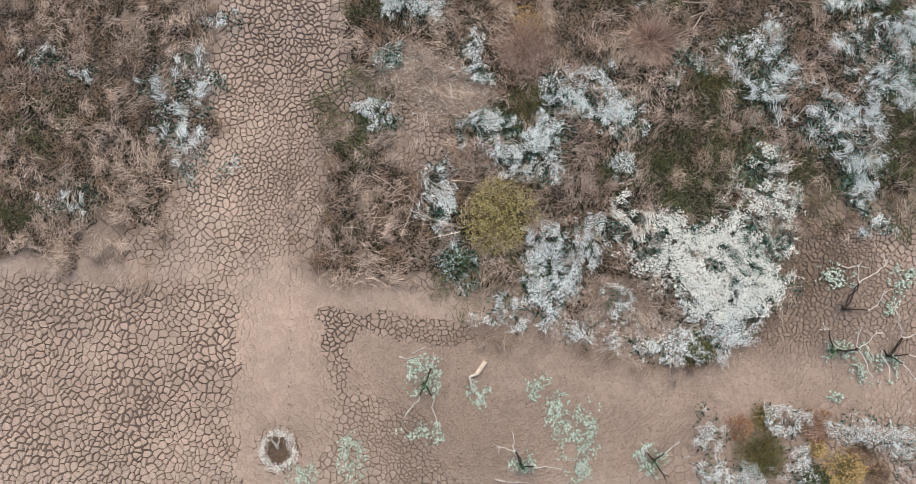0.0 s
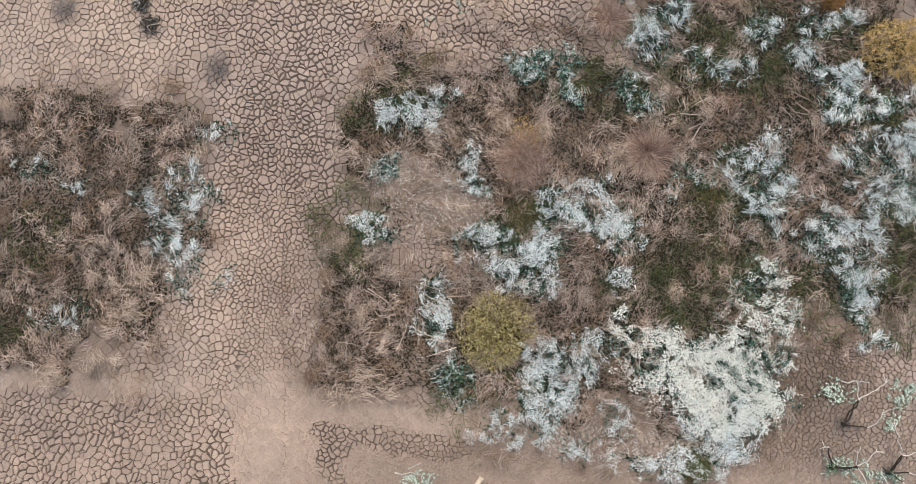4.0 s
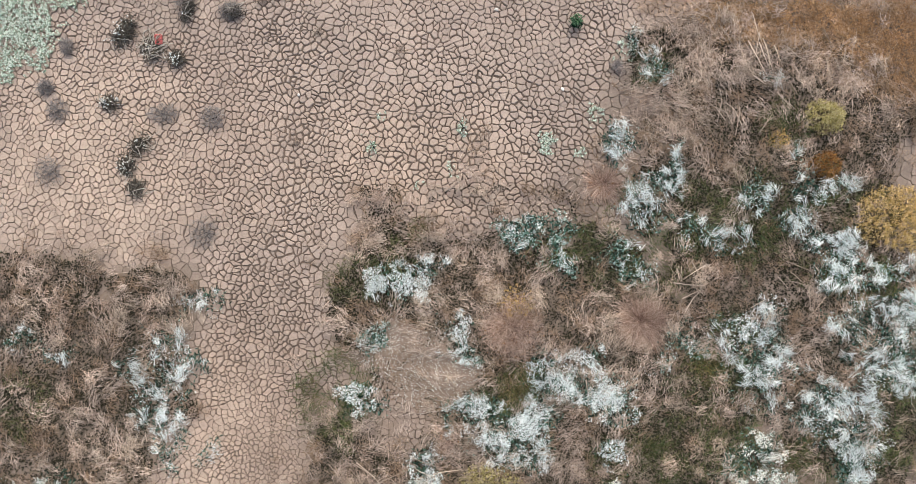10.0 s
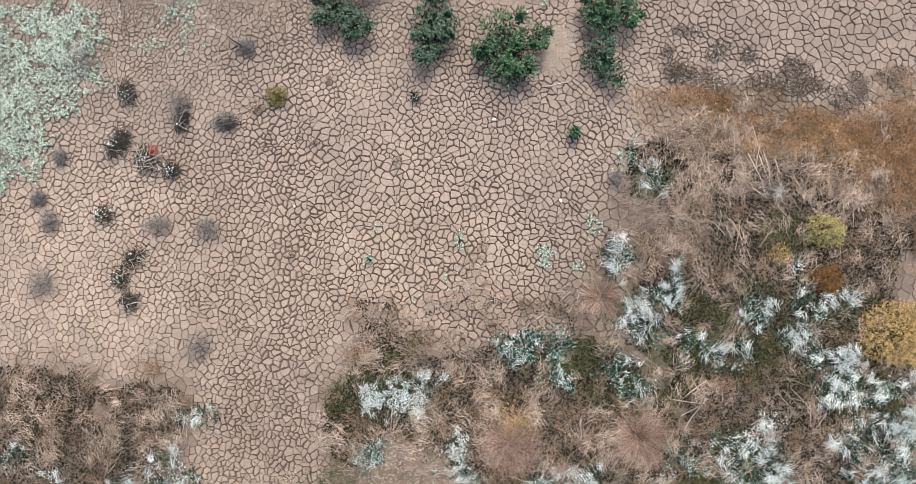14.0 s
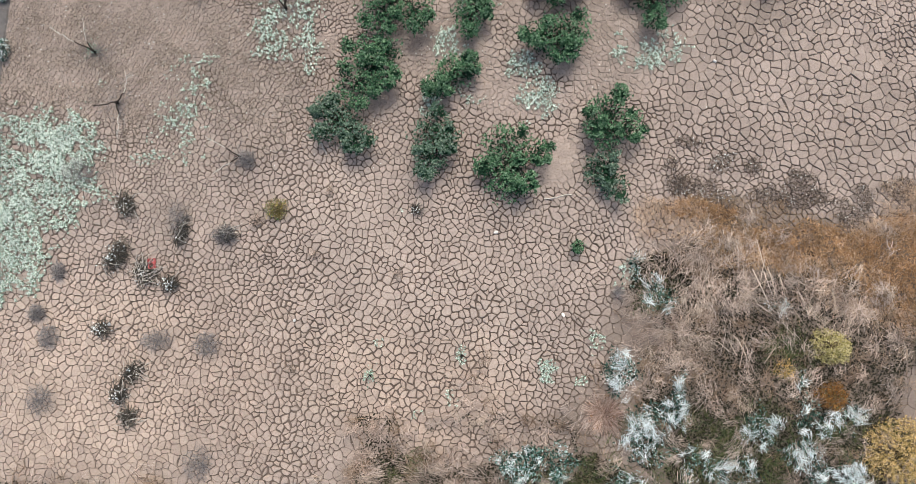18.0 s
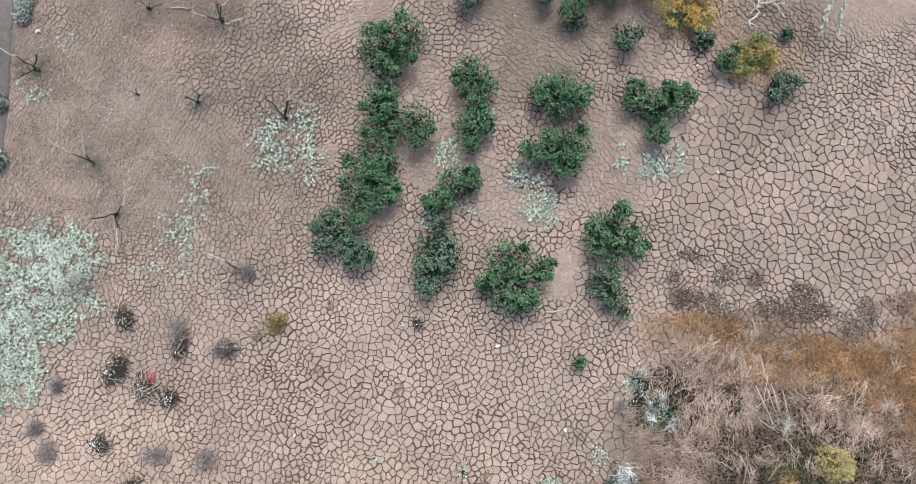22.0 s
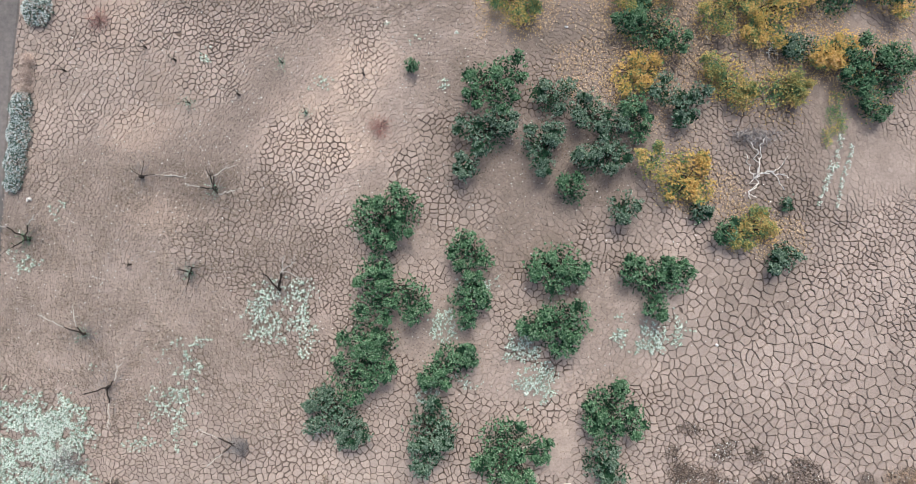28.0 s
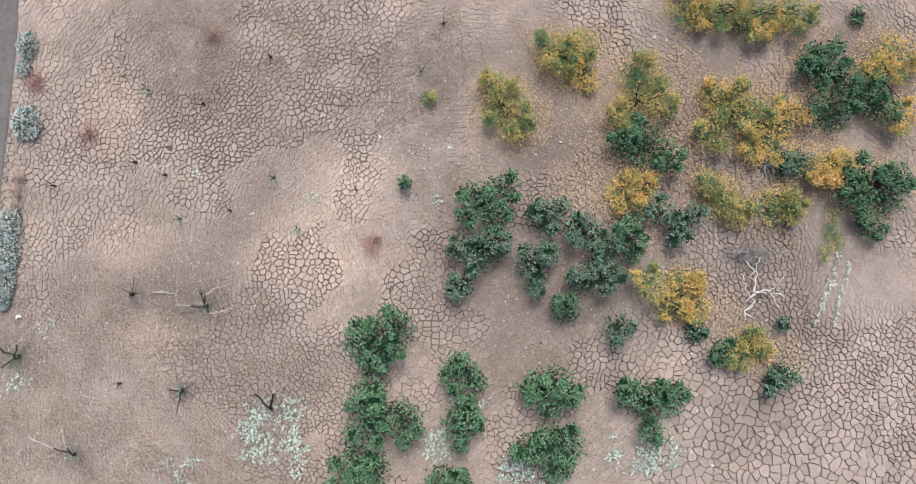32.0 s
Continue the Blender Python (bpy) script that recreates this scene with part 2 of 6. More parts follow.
THICKET = [
    (-24.91, 9.24, 8.75, 8.75), (-27.0, 15.6, 6.5, 3.0), (-18.2, 15.2, 3.4, 2.2), (-27.5, 3.5, 5.0, 3.2), (-3.39, 3.67, 6.25, 5.36), (7.37, 9.05, 13.58, 12.15, -14), (-2.36, 15.97, 5.00, 5.00), (22.13, 12.29, 11.79, 8.93),
    (1.36, 19.08, 7.86, 3.39), (19.79, 22.62, 9.65, 8.93), (14.97, 30.11, 3.57, 2.50), (24.18, 27.95, 6.79, 2.14, -20),
]
PALE = [(-24.5, -8.5, 7.5, 6.0), (-15.10, 7.25, 2.14, 7.50), (-12.23, -4.12, 3.93, 3.93), (-3.41, 7.97, 1.43, 0.89), (-17.37, 3.66, 2.14, 1.43), (-20.13, 23.72, 10.72, 6.79), (-2.22, 23.36, 7.15, 3.93, -10), (-17.53, 51.75, 2.14, 1.07), (-7.46, 58.35, 3.22, 1.43), (-20.23, 65.42, 1.79, 3.22), (-5.63, 60.63, 2.50, 2.14), (-18.93, 57.02, 2.14, 1.43), (-7.03, 56.29, 4.29, 1.43)]
SMOOTH = [(-24.79, 0.06, 6.79, 0.64, -4), (-11.04, -5.10, 1.61, 2.86), (7.44, -7.02, 11.79, 1.43, -6), (20.87, -7.00, 7.86, 1.43, 4), (-1.78, -2.26, 9.29, 0.71, -6), (6.95, 37.72, 0.71, 1.29, -20), (24.69, 59.86, 2.14, 3.93, -10), (25.97, 54.87, 2.86, 2.14)]
SMALL = [(15.91, 61.76, 15.00, 8.93), (-5.34, -4.39, 4.64, 3.22), (-11.54, 9.78, 2.68, 9.65), (20.76, 0.49, 3.93, 2.50, 30), (21.63, -6.84, 10.72, 3.57), (-16.47, 49.46, 13.58, 15.00), (5.07, 62.88, 7.15, 9.29), (22.96, 55.92, 9.29, 6.07), (-12.68, 68.63, 17.86, 10.72), (12.68, 67.85, 17.86, 9.29)]
TINY = [(3.0, -9.5, 9.5, 5.0), (21.5, -1.5, 6.0, 5.5), (14.5, -7.5, 6.0, 3.0)]
BIG = [(21.67, 41.67, 9.29, 4.64, -20), (17.44, 44.95, 4.64, 3.22)]
WIDE = [(20.8, 0.2, 3.6, 2.6), (-22.07, -7.23, 8.22, 6.79), (-21.81, -3.69, 7.15, 2.86), (-5.35, -3.68, 4.29, 2.14), (-11.30, 14.45, 4.29, 2.86), (-10.00, 17.33, 3.22, 4.29), (-9.43, 28.03, 3.22, 10.72), (-2.22, 25.15, 10.72, 6.43), (-21.68, -8.64, 9.29, 5.00)]
LITTER = [(-15.73, 52.66, 6.43, 2.68), (-21.28, 42.72, 9.29, 5.00), (-12.04, 48.47, 6.07, 2.50), (-11.96, 43.08, 4.29, 4.29), (-23.31, 51.02, 4.64, 2.86), (-11.96, 68.99, 10.36, 3.93), (-21.35, 52.72, 6.43, 2.50), (-6.83, 65.32, 5.36, 2.86), (-1.78, 67.87, 4.29, 4.29)]
DULL = [(16.98, 61.02, 16.79, 12.15), (5.04, 56.66, 7.15, 7.15)]
ERODED = [(-20.19, -8.29, 1.21, 4.64, -4), (-6.06, -4.04, 2.14, 2.14), (-25.85, -12.15, 2.50, 2.14), (-14.62, -4.75, 1.79, 2.14)]
RUST = [(16.35, 34.31, 1.43, 0.57, -10), (16.32, 33.00, 1.43, 0.79), (19.31, 32.08, 3.57, 1.29, -8), (23.90, 31.83, 3.93, 1.57, -8), (27.41, 31.30, 2.50, 3.22, -20), (28.40, 29.19, 3.22, 2.14, -20),
    (14.76, 34.67, 1.43, 0.50)]
UMBER = [(19.71, 33.96, 3.93, 1.21, -4), (17.25, 34.85, 2.14, 0.57)]
IRON = [(21.0, -1.0, 6.5, 6.0), (-10.31, -6.51, 25.01, 8.57), (14.50, -7.89, 20.01, 7.15), (-12.39, 6.53, 3.93, 9.29), (-0.90, 10.86, 3.93, 2.86)]
NORTH = [(-15.37, 59.55, 16.43, 11.79), (16.02, 64.25, 16.43, 8.22), (5.13, 50.57, 9.29, 7.15), (14.25, 66.46, 15.00, 6.43)]
FADED = [(6.5, -9.30, 5.5, 5.00), (12.01, -9.29, 5.72, 4.29), (22.28, -6.82, 7.86, 1.79), (9.21, -7.19, 10.72, 1.64), (-11.0, -8.2, 2.1, 6.0), (-10.9, -3.68, 1.5, 3.22)]
BROWN = [(9.19, -9.29, 18.58, 4.64), (21.66, -3.66, 6.79, 4.64), (0.36, -6.50, 9.29, 3.57)]
OPEN = [(-9.9, 6.0, 1.2, 6.5), (-2.92, 8.36, 2.14, 2.50), (2.79, 20.6, 6.4, 1.6), (-15.98, 3.08, 2.14, 3.22)]
BARE = [(-0.72, 10.86, 3.04, 1.96), (-3.07, 12.49, 1.96, 1.61), (-3.41, 7.90, 1.21, 0.86), (9.21, -3.03, 1.61, 0.64), (18.79, 7.25, 1.07, 0.79)]


def mauve_silt(x, y):
    """Patches of finely broken, littered mauve silt in the northern field; bare tan clay lies between them."""
    east = 14 + 18 * np.clip((np.asarray(y) - 54) / 5, 0, 1)
    north = np.clip((np.asarray(y) - 40) / 6, 0, 1) * np.clip((east - np.asarray(x)) / 6, 0, 1)
    return north * np.clip((0.56 - fbm(np.asarray(x) / 5.0, np.asarray(y) / 5.0, 441)) * 6, 0, 1)


def plate_radius(x, y):
    """How far apart the first, large cracks open here."""
    d = 0.475 + 0.2 * (fbm(x / 6, y / 6, 31) - 0.5)
    d = d - 0.10 * zone(x, y, SMALL, 2.5, 0.5)
    d = d + 0.34 * zone(x, y, THICKET, 3.0, 0.2, 0.35, 2.0) * (1 - zone(x, y, OPEN, 2.0, 0.7)) * (1 - zone(x, y, BARE, 2.0, 0.6))
    d = d + 0.22 * zone(x, y, BIG, 2.0, 0.6)
    d = d - 0.15 * mauve_silt(x, y) - 0.14 * zone(x, y, TINY, 2.5, 0.5)
    return d * 0.66


def crack_width(x, y):
    w = 0.024 + 0.034 * fbm(x / 5, y / 5, 41)
    w = w + 0.026 * zone(x, y, WIDE, 2.0, 0.7) + 0.03 * zone(x, y, ERODED, 2.0, 0.7, 0.5, 1.5)
    w = w - 0.001 * zone(x, y, SMALL, 2.5, 0.5)
    w = w * (1 - 0.15 * zone(x, y, LITTER, 2.0, 0.8, 0.5, 2.0)) * (1 - 0.6 * zone(x, y, BARE, 2.0, 0.6)) * (1 - 0.1 * zone(x, y, DULL, 2.5, 0.6)) * (1 - 0.6 * (1 - zone(x, y, OPEN, 2.0, 0.7)) * zone(x, y, THICKET, 3.0, 0.3, 0.35, 2.0)) * (1 - 0.35 * zone(x, y, BROWN, 2.5, 0.6)) * (1 - 0.2 * zone(x, y, NORTH, 2.5, 0.6)) * (1 - 0.4 * zone(x, y, FADED, 2.0, 0.8, 0.5, 1.5))
    w = w * (1 - 0.3 * mauve_silt(x, y))
    w = w * (1 - 0.75 * zone(x, y, SMOOTH, 2.5, 0.5, 0.5, 1.5)) * (0.6 + 0.7 * value_noise(x / 1.6, y / 1.6, 77))
    return np.maximum(w, 0.002)


def soil_tone(x, y):
    s = 0.56 + 0.28 * (fbm(x / 7, y / 7, 51) - 0.5)
    s = s - 0.045 * mauve_silt(x, y)
    s = s + 0.12 * zone(x, y, PALE, 2.0, 0.8) - 0.08 * zone(x, y, BIG, 2.0, 0.8)
    s = s + 0.03 * zone(x, y, SMOOTH, 2.0, 0.6)
    s = s - 0.15 * zone(x, y, BROWN, 2.5, 0.8) - 0.2 * zone(x, y, BARE, 2.0, 0.6)
    s = s - 0.15 * zone(x, y, DULL, 2.5, 0.7) - 0.2 * zone(x, y, RUST, 2.0, 0.6) - 0.24 * zone(x, y, UMBER, 2.0, 0.6)
    s = s - 0.05 * zone(x, y, LITTER, 2.0, 0.8) - 0.05 * zone(x, y, NORTH, 2.5, 0.6)
    # darker below the thickets, less so in open and bare pockets
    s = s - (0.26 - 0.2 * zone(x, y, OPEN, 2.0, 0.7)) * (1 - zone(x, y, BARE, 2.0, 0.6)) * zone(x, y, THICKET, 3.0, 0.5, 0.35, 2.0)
    return np.clip(s, 0.02, 1.0)


def plate_seeds():
    rng = np.random.default_rng(7)
    cell = 0.25
    nx, ny = int((X1 - X0) / cell) + 1, int((Y1 - Y0) / cell) + 1
    grid, seeds = {}, []
    cand = np.c_[rng.uniform(X0, X1, 210000), rng.uniform(Y0, Y1, 210000)]
    rad = plate_radius(cand[:, 0], cand[:, 1]) * rng.uniform(0.65, 1.4, len(cand))
    for (x, y), r in zip(cand.tolist(), rad.tolist()):
        gx, gy, ok = int((x - X0) / cell), int((y - Y0) / cell), True
        k = int(r / cell) + 1
        for i in range(gx - k, gx + k + 1):
            for j in range(gy - k, gy + k + 1):
                for qx, qy in grid.get((i, j), ()):
                    if (qx - x) ** 2 + (qy - y) ** 2 < r * r:
                        ok = False
                        break
                if not ok:
                    break
            if not ok:
                break
        if ok:
            grid.setdefault((gx, gy), []).append((x, y))
            seeds.append((x, y))
    return np.array(seeds)


def plate_cells(seeds):
    """The cell of each seed: the corners in order, and the neighbour across each side."""
    from mathutils.geometry import delaunay_2d_cdt
    tris = np.array(delaunay_2d_cdt([Vector(p) for p in seeds], [], [], 0, 1e-5)[2])
    a, b, c = seeds[tris[:, 0]], seeds[tris[:, 1]], seeds[tris[:, 2]]
    d = 2 * (a[:, 0] * (b[:, 1] - c[:, 1]) + b[:, 0] * (c[:, 1] - a[:, 1]) + c[:, 0] * (a[:, 1] - b[:, 1]))
    a2, b2, c2 = (a ** 2).sum(1), (b ** 2).sum(1), (c ** 2).sum(1)
    centre = np.c_[(a2 * (b[:, 1] - c[:, 1]) + b2 * (c[:, 1] - a[:, 1]) + c2 * (a[:, 1] - b[:, 1])) / d,
                   (a2 * (c[:, 0] - b[:, 0]) + b2 * (a[:, 0] - c[:, 0]) + c2 * (b[:, 0] - a[:, 0])) / d]
    middle = (a + b + c) / 3
    centre = 0.88 * centre + 0.12 * middle
    far = np.linalg.norm(centre - middle, axis=1) > 1.2
    centre[far] = middle[far]
    shake = np.random.default_rng(8)
    centre += shake.uniform(-0.13, 0.13, centre.shape) * plate_radius(centre[:, 0], centre[:, 1])[:, None] * 1.5
    fan = [[] for _ in seeds]
    for k, t in enumerate(tris.tolist()):
        for i in t:
            fan[i].append(k)
    return tris, centre, fan


def inset(ring):
    """Moves each side of a plate inwards by its own half crack. ring: x, y and the half crack of the side that follows."""
    n, out = len(ring), []
    cx, cy = sum(p[0] for p in ring) / n, sum(p[1] for p in ring) / n
    for i in range(n):
        ax, ay, ga = ring[i - 1]
        x, y, gb = ring[i]
        bx, by, _ = ring[(i + 1) % n]
        ux, uy = x - ax, y - ay
        vx, vy = bx - x, by - y
        lu, lv = math.hypot(ux, uy) or 1e-6, math.hypot(vx, vy) or 1e-6
        ux, uy, vx, vy = ux / lu, uy / lu, vx / lv, vy / lv
        cross = ux * vy - uy * vx
        if abs(cross) > 0.25:
            # where the two moved sides meet
            k = (gb - ga * (ux * vx + uy * vy)) / cross
            dx, dy = -uy * ga + ux * -k, ux * ga + uy * -k
        else:
            g = 0.5 * (ga + gb)
            dx, dy = -uy * g, ux * g
        d, room = math.hypot(dx, dy), 0.45 * math.hypot(cx - x, cy - y)
        limit = min(room, 2.2 * max(ga, gb))
        if d > limit > 0:
            dx, dy = dx * limit / d, dy * limit / d
        out.append((x + dx, y + dy))
    return out


def split(ring, rng, gap):
    """Breaks a plate across its longer way; the new crack is narrower."""
    n = len(ring)
    pts = np.array([p[:2] for p in ring])
    c = pts.mean(0)
    w, ax = np.linalg.eigh(np.cov((pts - c).T))
    a = math.atan2(ax[1, 1], ax[0, 1]) + rng.normal(0, 0.3)
    nx, ny = math.cos(a), math.sin(a)
    c = c + rng.normal(0, 0.10, 2) * math.sqrt(w[1])
    side = [(p[0] - c[0]) * nx + (p[1] - c[1]) * ny for p in ring]
    one, two = [], []
    for i in range(n):
        p, q, sp, sq = ring[i], ring[(i + 1) % n], side[i], side[(i + 1) % n]
        (one if sp >= 0 else two).append(p)
        if (sp >= 0) != (sq >= 0):
            k = sp / (sp - sq)
            x, y = p[0] + (q[0] - p[0]) * k, p[1] + (q[1] - p[1]) * k
            if sp >= 0:
                one.append((x, y, gap))
                two.append((x, y, p[2]))
            else:
                two.append((x, y, gap))
                one.append((x, y, p[2]))
    return one, two


def area(ring):
    return 0.5 * abs(sum(ring[i - 1][0] * ring[i][1] - ring[i][0] * ring[i - 1][1] for i in range(len(ring))))


def build_plates():
    seeds = plate_seeds()
    tris, centre, fan = plate_cells(seeds)
    rng = np.random.default_rng(11)
    width = crack_width(centre[:, 0], centre[:, 1])
    goal = (plate_radius(seeds[:, 0], seeds[:, 1]) / 0.66) ** 2 * 0.8
    tl, cl, wl = tris.tolist(), centre.tolist(), width.tolist()
    rings = []
    for s, ks in enumerate(fan):
        sx, sy = seeds[s]
        if len(ks) < 4 or not (X0 + 1.2 < sx < X1 - 1.2 and Y0 + 1.2 < sy < Y1 - 1.2):
            continue
        ks = sorted(ks, key=lambda k: math.atan2(cl[k][1] - sy, cl[k][0] - sx))
        n, ring = len(ks), []
        for i in range(n):
            k0, k1 = ks[i], ks[(i + 1) % n]
            common = [v for v in tl[k0] if v in tl[k1] and v != s]
            other = common[0] if common else -1
            (ax, ay), (bx, by) = cl[k0], cl[k1]
            ex, ey = bx - ax, by - ay
            if ex * ex + ey * ey < 0.0016:
                continue
            # each side bows a little and has its own width, alike for both plates
            h = ((min(s, other) * 7919 + max(s, other) * 104729) % 1000) / 1000 - 0.5
            luck = (h * 37.7) % 1.0
            gap = 0.25 * (wl[k0] + wl[k1]) * (0.16 + luck if luck < 0.16 else 0.45 + 0.95 * luck)
            ring.append((ax, ay, gap))
            if ex * ex + ey * ey > 0.075:
                sign = 1 if s < other else -1
                ring.append(((ax + bx) / 2 - ey * h * 0.24 * sign, (ay + by) / 2 + ex * h * 0.24 * sign, gap))
        if len(ring) < 3:
            continue
        base = 0.5 * sum(wl[k] for k in ks) / n
        todo = [(ring, 0)]
        while todo:
            r, depth = todo.pop()
            if depth < 2 and area(r) > goal[s] * rng.uniform(1.0, 2.6):
                one, two = split(r, rng, base * rng.uniform(0.25, 0.95) * (0.85 ** depth))
                if len(one) > 2 and len(two) > 2:
                    todo += [(one, depth + 1), (two, depth + 1)]
                    continue
            rings.append(r)
    mids = np.array([(sum(p[0] for p in r) / len(r), sum(p[1] for p in r) / len(r)) for r in rings])
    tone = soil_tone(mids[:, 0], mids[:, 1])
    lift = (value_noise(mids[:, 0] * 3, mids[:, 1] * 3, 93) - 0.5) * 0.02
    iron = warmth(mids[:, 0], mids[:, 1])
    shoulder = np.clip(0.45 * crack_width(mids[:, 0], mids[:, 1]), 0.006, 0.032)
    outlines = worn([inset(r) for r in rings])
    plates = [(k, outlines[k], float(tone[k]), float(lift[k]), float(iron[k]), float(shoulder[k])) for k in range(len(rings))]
    return mids, plates


def worn(outlines):
    """Knocks the corners off each plate and lets its edges wander; what faces across a crack wanders alike."""
    out, cuts = [], [0]
    for ring in outlines:
        n, pts = len(ring), []
        for i in range(n):
            (ax, ay), (x, y), (bx, by) = ring[i - 1], ring[i], ring[(i + 1) % n]
            la, lb = math.hypot(ax - x, ay - y) or 1e-6, math.hypot(bx - x, by - y) or 1e-6
            if ((x - ax) * (bx - x) + (y - ay) * (by - y)) / (la * lb) > 0.75:
                pts.append((x, y))
            else:
                ka, kb = min(0.04 / la, 0.28), min(0.04 / lb, 0.28)
                pts.append((x + (ax - x) * ka, y + (ay - y) * ka))
                pts.append((x + (bx - x) * kb, y + (by - y) * kb))
            if lb > 0.34:
                pts.append(((x + bx) / 2, (y + by) / 2))
        out += pts
        cuts.append(len(out))
    p = np.array(out)
    x, y = p[:, 0], p[:, 1]
    dx = (value_noise(x / 0.24, y / 0.24, 301) - 0.5) * 0.10 + (value_noise(x / 0.8, y / 0.8, 303) - 0.5) * 0.22
    dy = (value_noise(x / 0.24, y / 0.24, 305) - 0.5) * 0.10 + (value_noise(x / 0.8, y / 0.8, 307) - 0.5) * 0.22
    q = (p + np.c_[dx, dy]).tolist()
    return [q[a:b] for a, b in zip(cuts, cuts[1:])]


def plate_mesh(plates, origin=(0.0, 0.0)):
    """Low plates with crumbled shoulders that slope into the crack."""
    verts, faces, soil, rust = [], [], [], []
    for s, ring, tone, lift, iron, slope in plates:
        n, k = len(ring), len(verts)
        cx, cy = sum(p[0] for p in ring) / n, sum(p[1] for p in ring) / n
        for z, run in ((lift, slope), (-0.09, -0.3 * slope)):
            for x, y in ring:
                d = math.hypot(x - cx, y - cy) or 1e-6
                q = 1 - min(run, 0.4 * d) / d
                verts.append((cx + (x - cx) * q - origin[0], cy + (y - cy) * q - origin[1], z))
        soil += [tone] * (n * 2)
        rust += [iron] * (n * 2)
        faces.append(tuple(range(k, k + n)))
        for i in range(n):
            j = (i + 1) % n
            faces.append((k + n + i, k + n + j, k + j, k + i))
    me = bpy.data.meshes.new("mud_plate")
    me.from_pydata(verts, [], faces)
    at = me.attributes.new("soil", "FLOAT", "POINT")
    at.data.foreach_set("value", soil)
    at = me.attributes.new("iron", "FLOAT", "POINT")
    at.data.foreach_set("value", rust)
    me.materials.append(MUD)
    return me


def build_ground():
    bm = bmesh.new()
    bmesh.ops.create_grid(bm, x_segments=60, y_segments=60, size=900)
    me = bpy.data.meshes.new("ground")
    bm.to_mesh(me)
    bm.free()
    me.materials.append(SUBSOIL)
    ground = new("ground", me)
    ground.location = (0, 30, -0.075)
    tagged(ground, "flat dried-out mud flat, tan and pink-brown clay split by cracks", "ground", kind="structure")
    x0, x1, y0, y1 = X0 + 1.4, X1 - 1.4, Y0 + 1.4, Y1 - 1.4
    bm = bmesh.new()
    inner = [bm.verts.new((x, y, -0.03)) for x, y in ((x0, y0), (x1, y0), (x1, y1), (x0, y1))]
    outer = [bm.verts.new((x, y, -0.03)) for x, y in ((-900, -870), (900, -870), (900, 930), (-900, 930))]
    for i in range(4):
        bm.faces.new((outer[i], outer[(i + 1) % 4], inner[(i + 1) % 4], inner[i]))
    me = bpy.data.meshes.new("outer_field")
    bm.to_mesh(me)
    bm.free()
    me.materials.append(soil_material("outer_clay", (0.27, 0.222, 0.195), (0.42, 0.35, 0.31), 1.5))
    tagged(new("outer_field", me), "open dry clay stretching away round the field", "ground", kind="structure")
    seeds, plates = build_plates()
    near = [p for p in plates if -6 < seeds[p[0]][0] < 3.5 and 26 < seeds[p[0]][1] < 36][:300]
    picked = {p[0] for p in near}
    rest = new("mud_plates", plate_mesh([p for p in plates if p[0] not in picked]))
    rest.parent = ground
    rest.matrix_parent_inverse = ground.matrix_basis.inverted()
    tagged(rest, "cracked polygonal plates of dry clay", kind="stuff")
    for p in near:
        x, y = seeds[p[0]]
        ob = new("mud_plate", plate_mesh([p], (x, y)))
        ob.parent = ground
        ob.location = (x, y - 30, 0.075)
    build_silt(ground)


def warmth(x, y):
    return np.maximum(zone(x, y, IRON, 2.0, 0.8), 0.7 * zone(x, y, PALE, 2.0, 0.8))


def build_silt(ground):
    """Fine silt blown over the trodden strips, which fills the cracks there wholly or in part."""
    step = 0.2
    x, y = np.meshgrid(np.arange(X0 + 2, X1 - 2, step), np.arange(Y0 + 2, Y1 - 2, step))
    cover = np.maximum(0.72 * zone(x, y, SMOOTH, 2.5, 0.6, 0.5, 1.5), 0.34 * zone(x, y, FADED, 2.0, 0.9, 0.5, 1.5))
    cover = np.maximum(cover, 0.36 * mauve_silt(x, y))
    z = -0.05 + 0.05 * cover + 0.02 * (fbm(x / 0.5, y / 0.5, 421) - 0.5) + 0.028 * (fbm(x / 2.0, y / 2.0, 423) - 0.5)
    z = np.where(cover > 0.03, z, -0.06)
    h, w = x.shape
    k = np.arange(h * w).reshape(h, w)
    tris = np.concatenate([np.c_[k[:-1, :-1].ravel(), k[:-1, 1:].ravel(), k[1:, 1:].ravel()], np.c_[k[:-1, :-1].ravel(), k[1:, 1:].ravel(), k[1:, :-1].ravel()]])
    tris = tris[cover.ravel()[tris].max(1) > 0.03]
    used, tris = np.unique(tris, return_inverse=True)
    x, y, z = x.ravel()[used], y.ravel()[used], z.ravel()[used]
    me = fast_mesh("silt_drift", np.c_[x, y, z], tris.reshape(-1, 3), MUD, True)
    for name, values in (("soil", soil_tone(x, y) + 0.04), ("iron", warmth(x, y))):
        me.attributes.new(name, "FLOAT", "POINT").data.foreach_set("value", values.astype(np.float32))
    silt = new("silt_drift", me)
    silt.parent = ground
    silt.matrix_parent_inverse = ground.matrix_basis.inverted()
    tagged(silt, "smooth pinkish silt filling the cracks along trodden strips", kind="stuff")


build_ground()

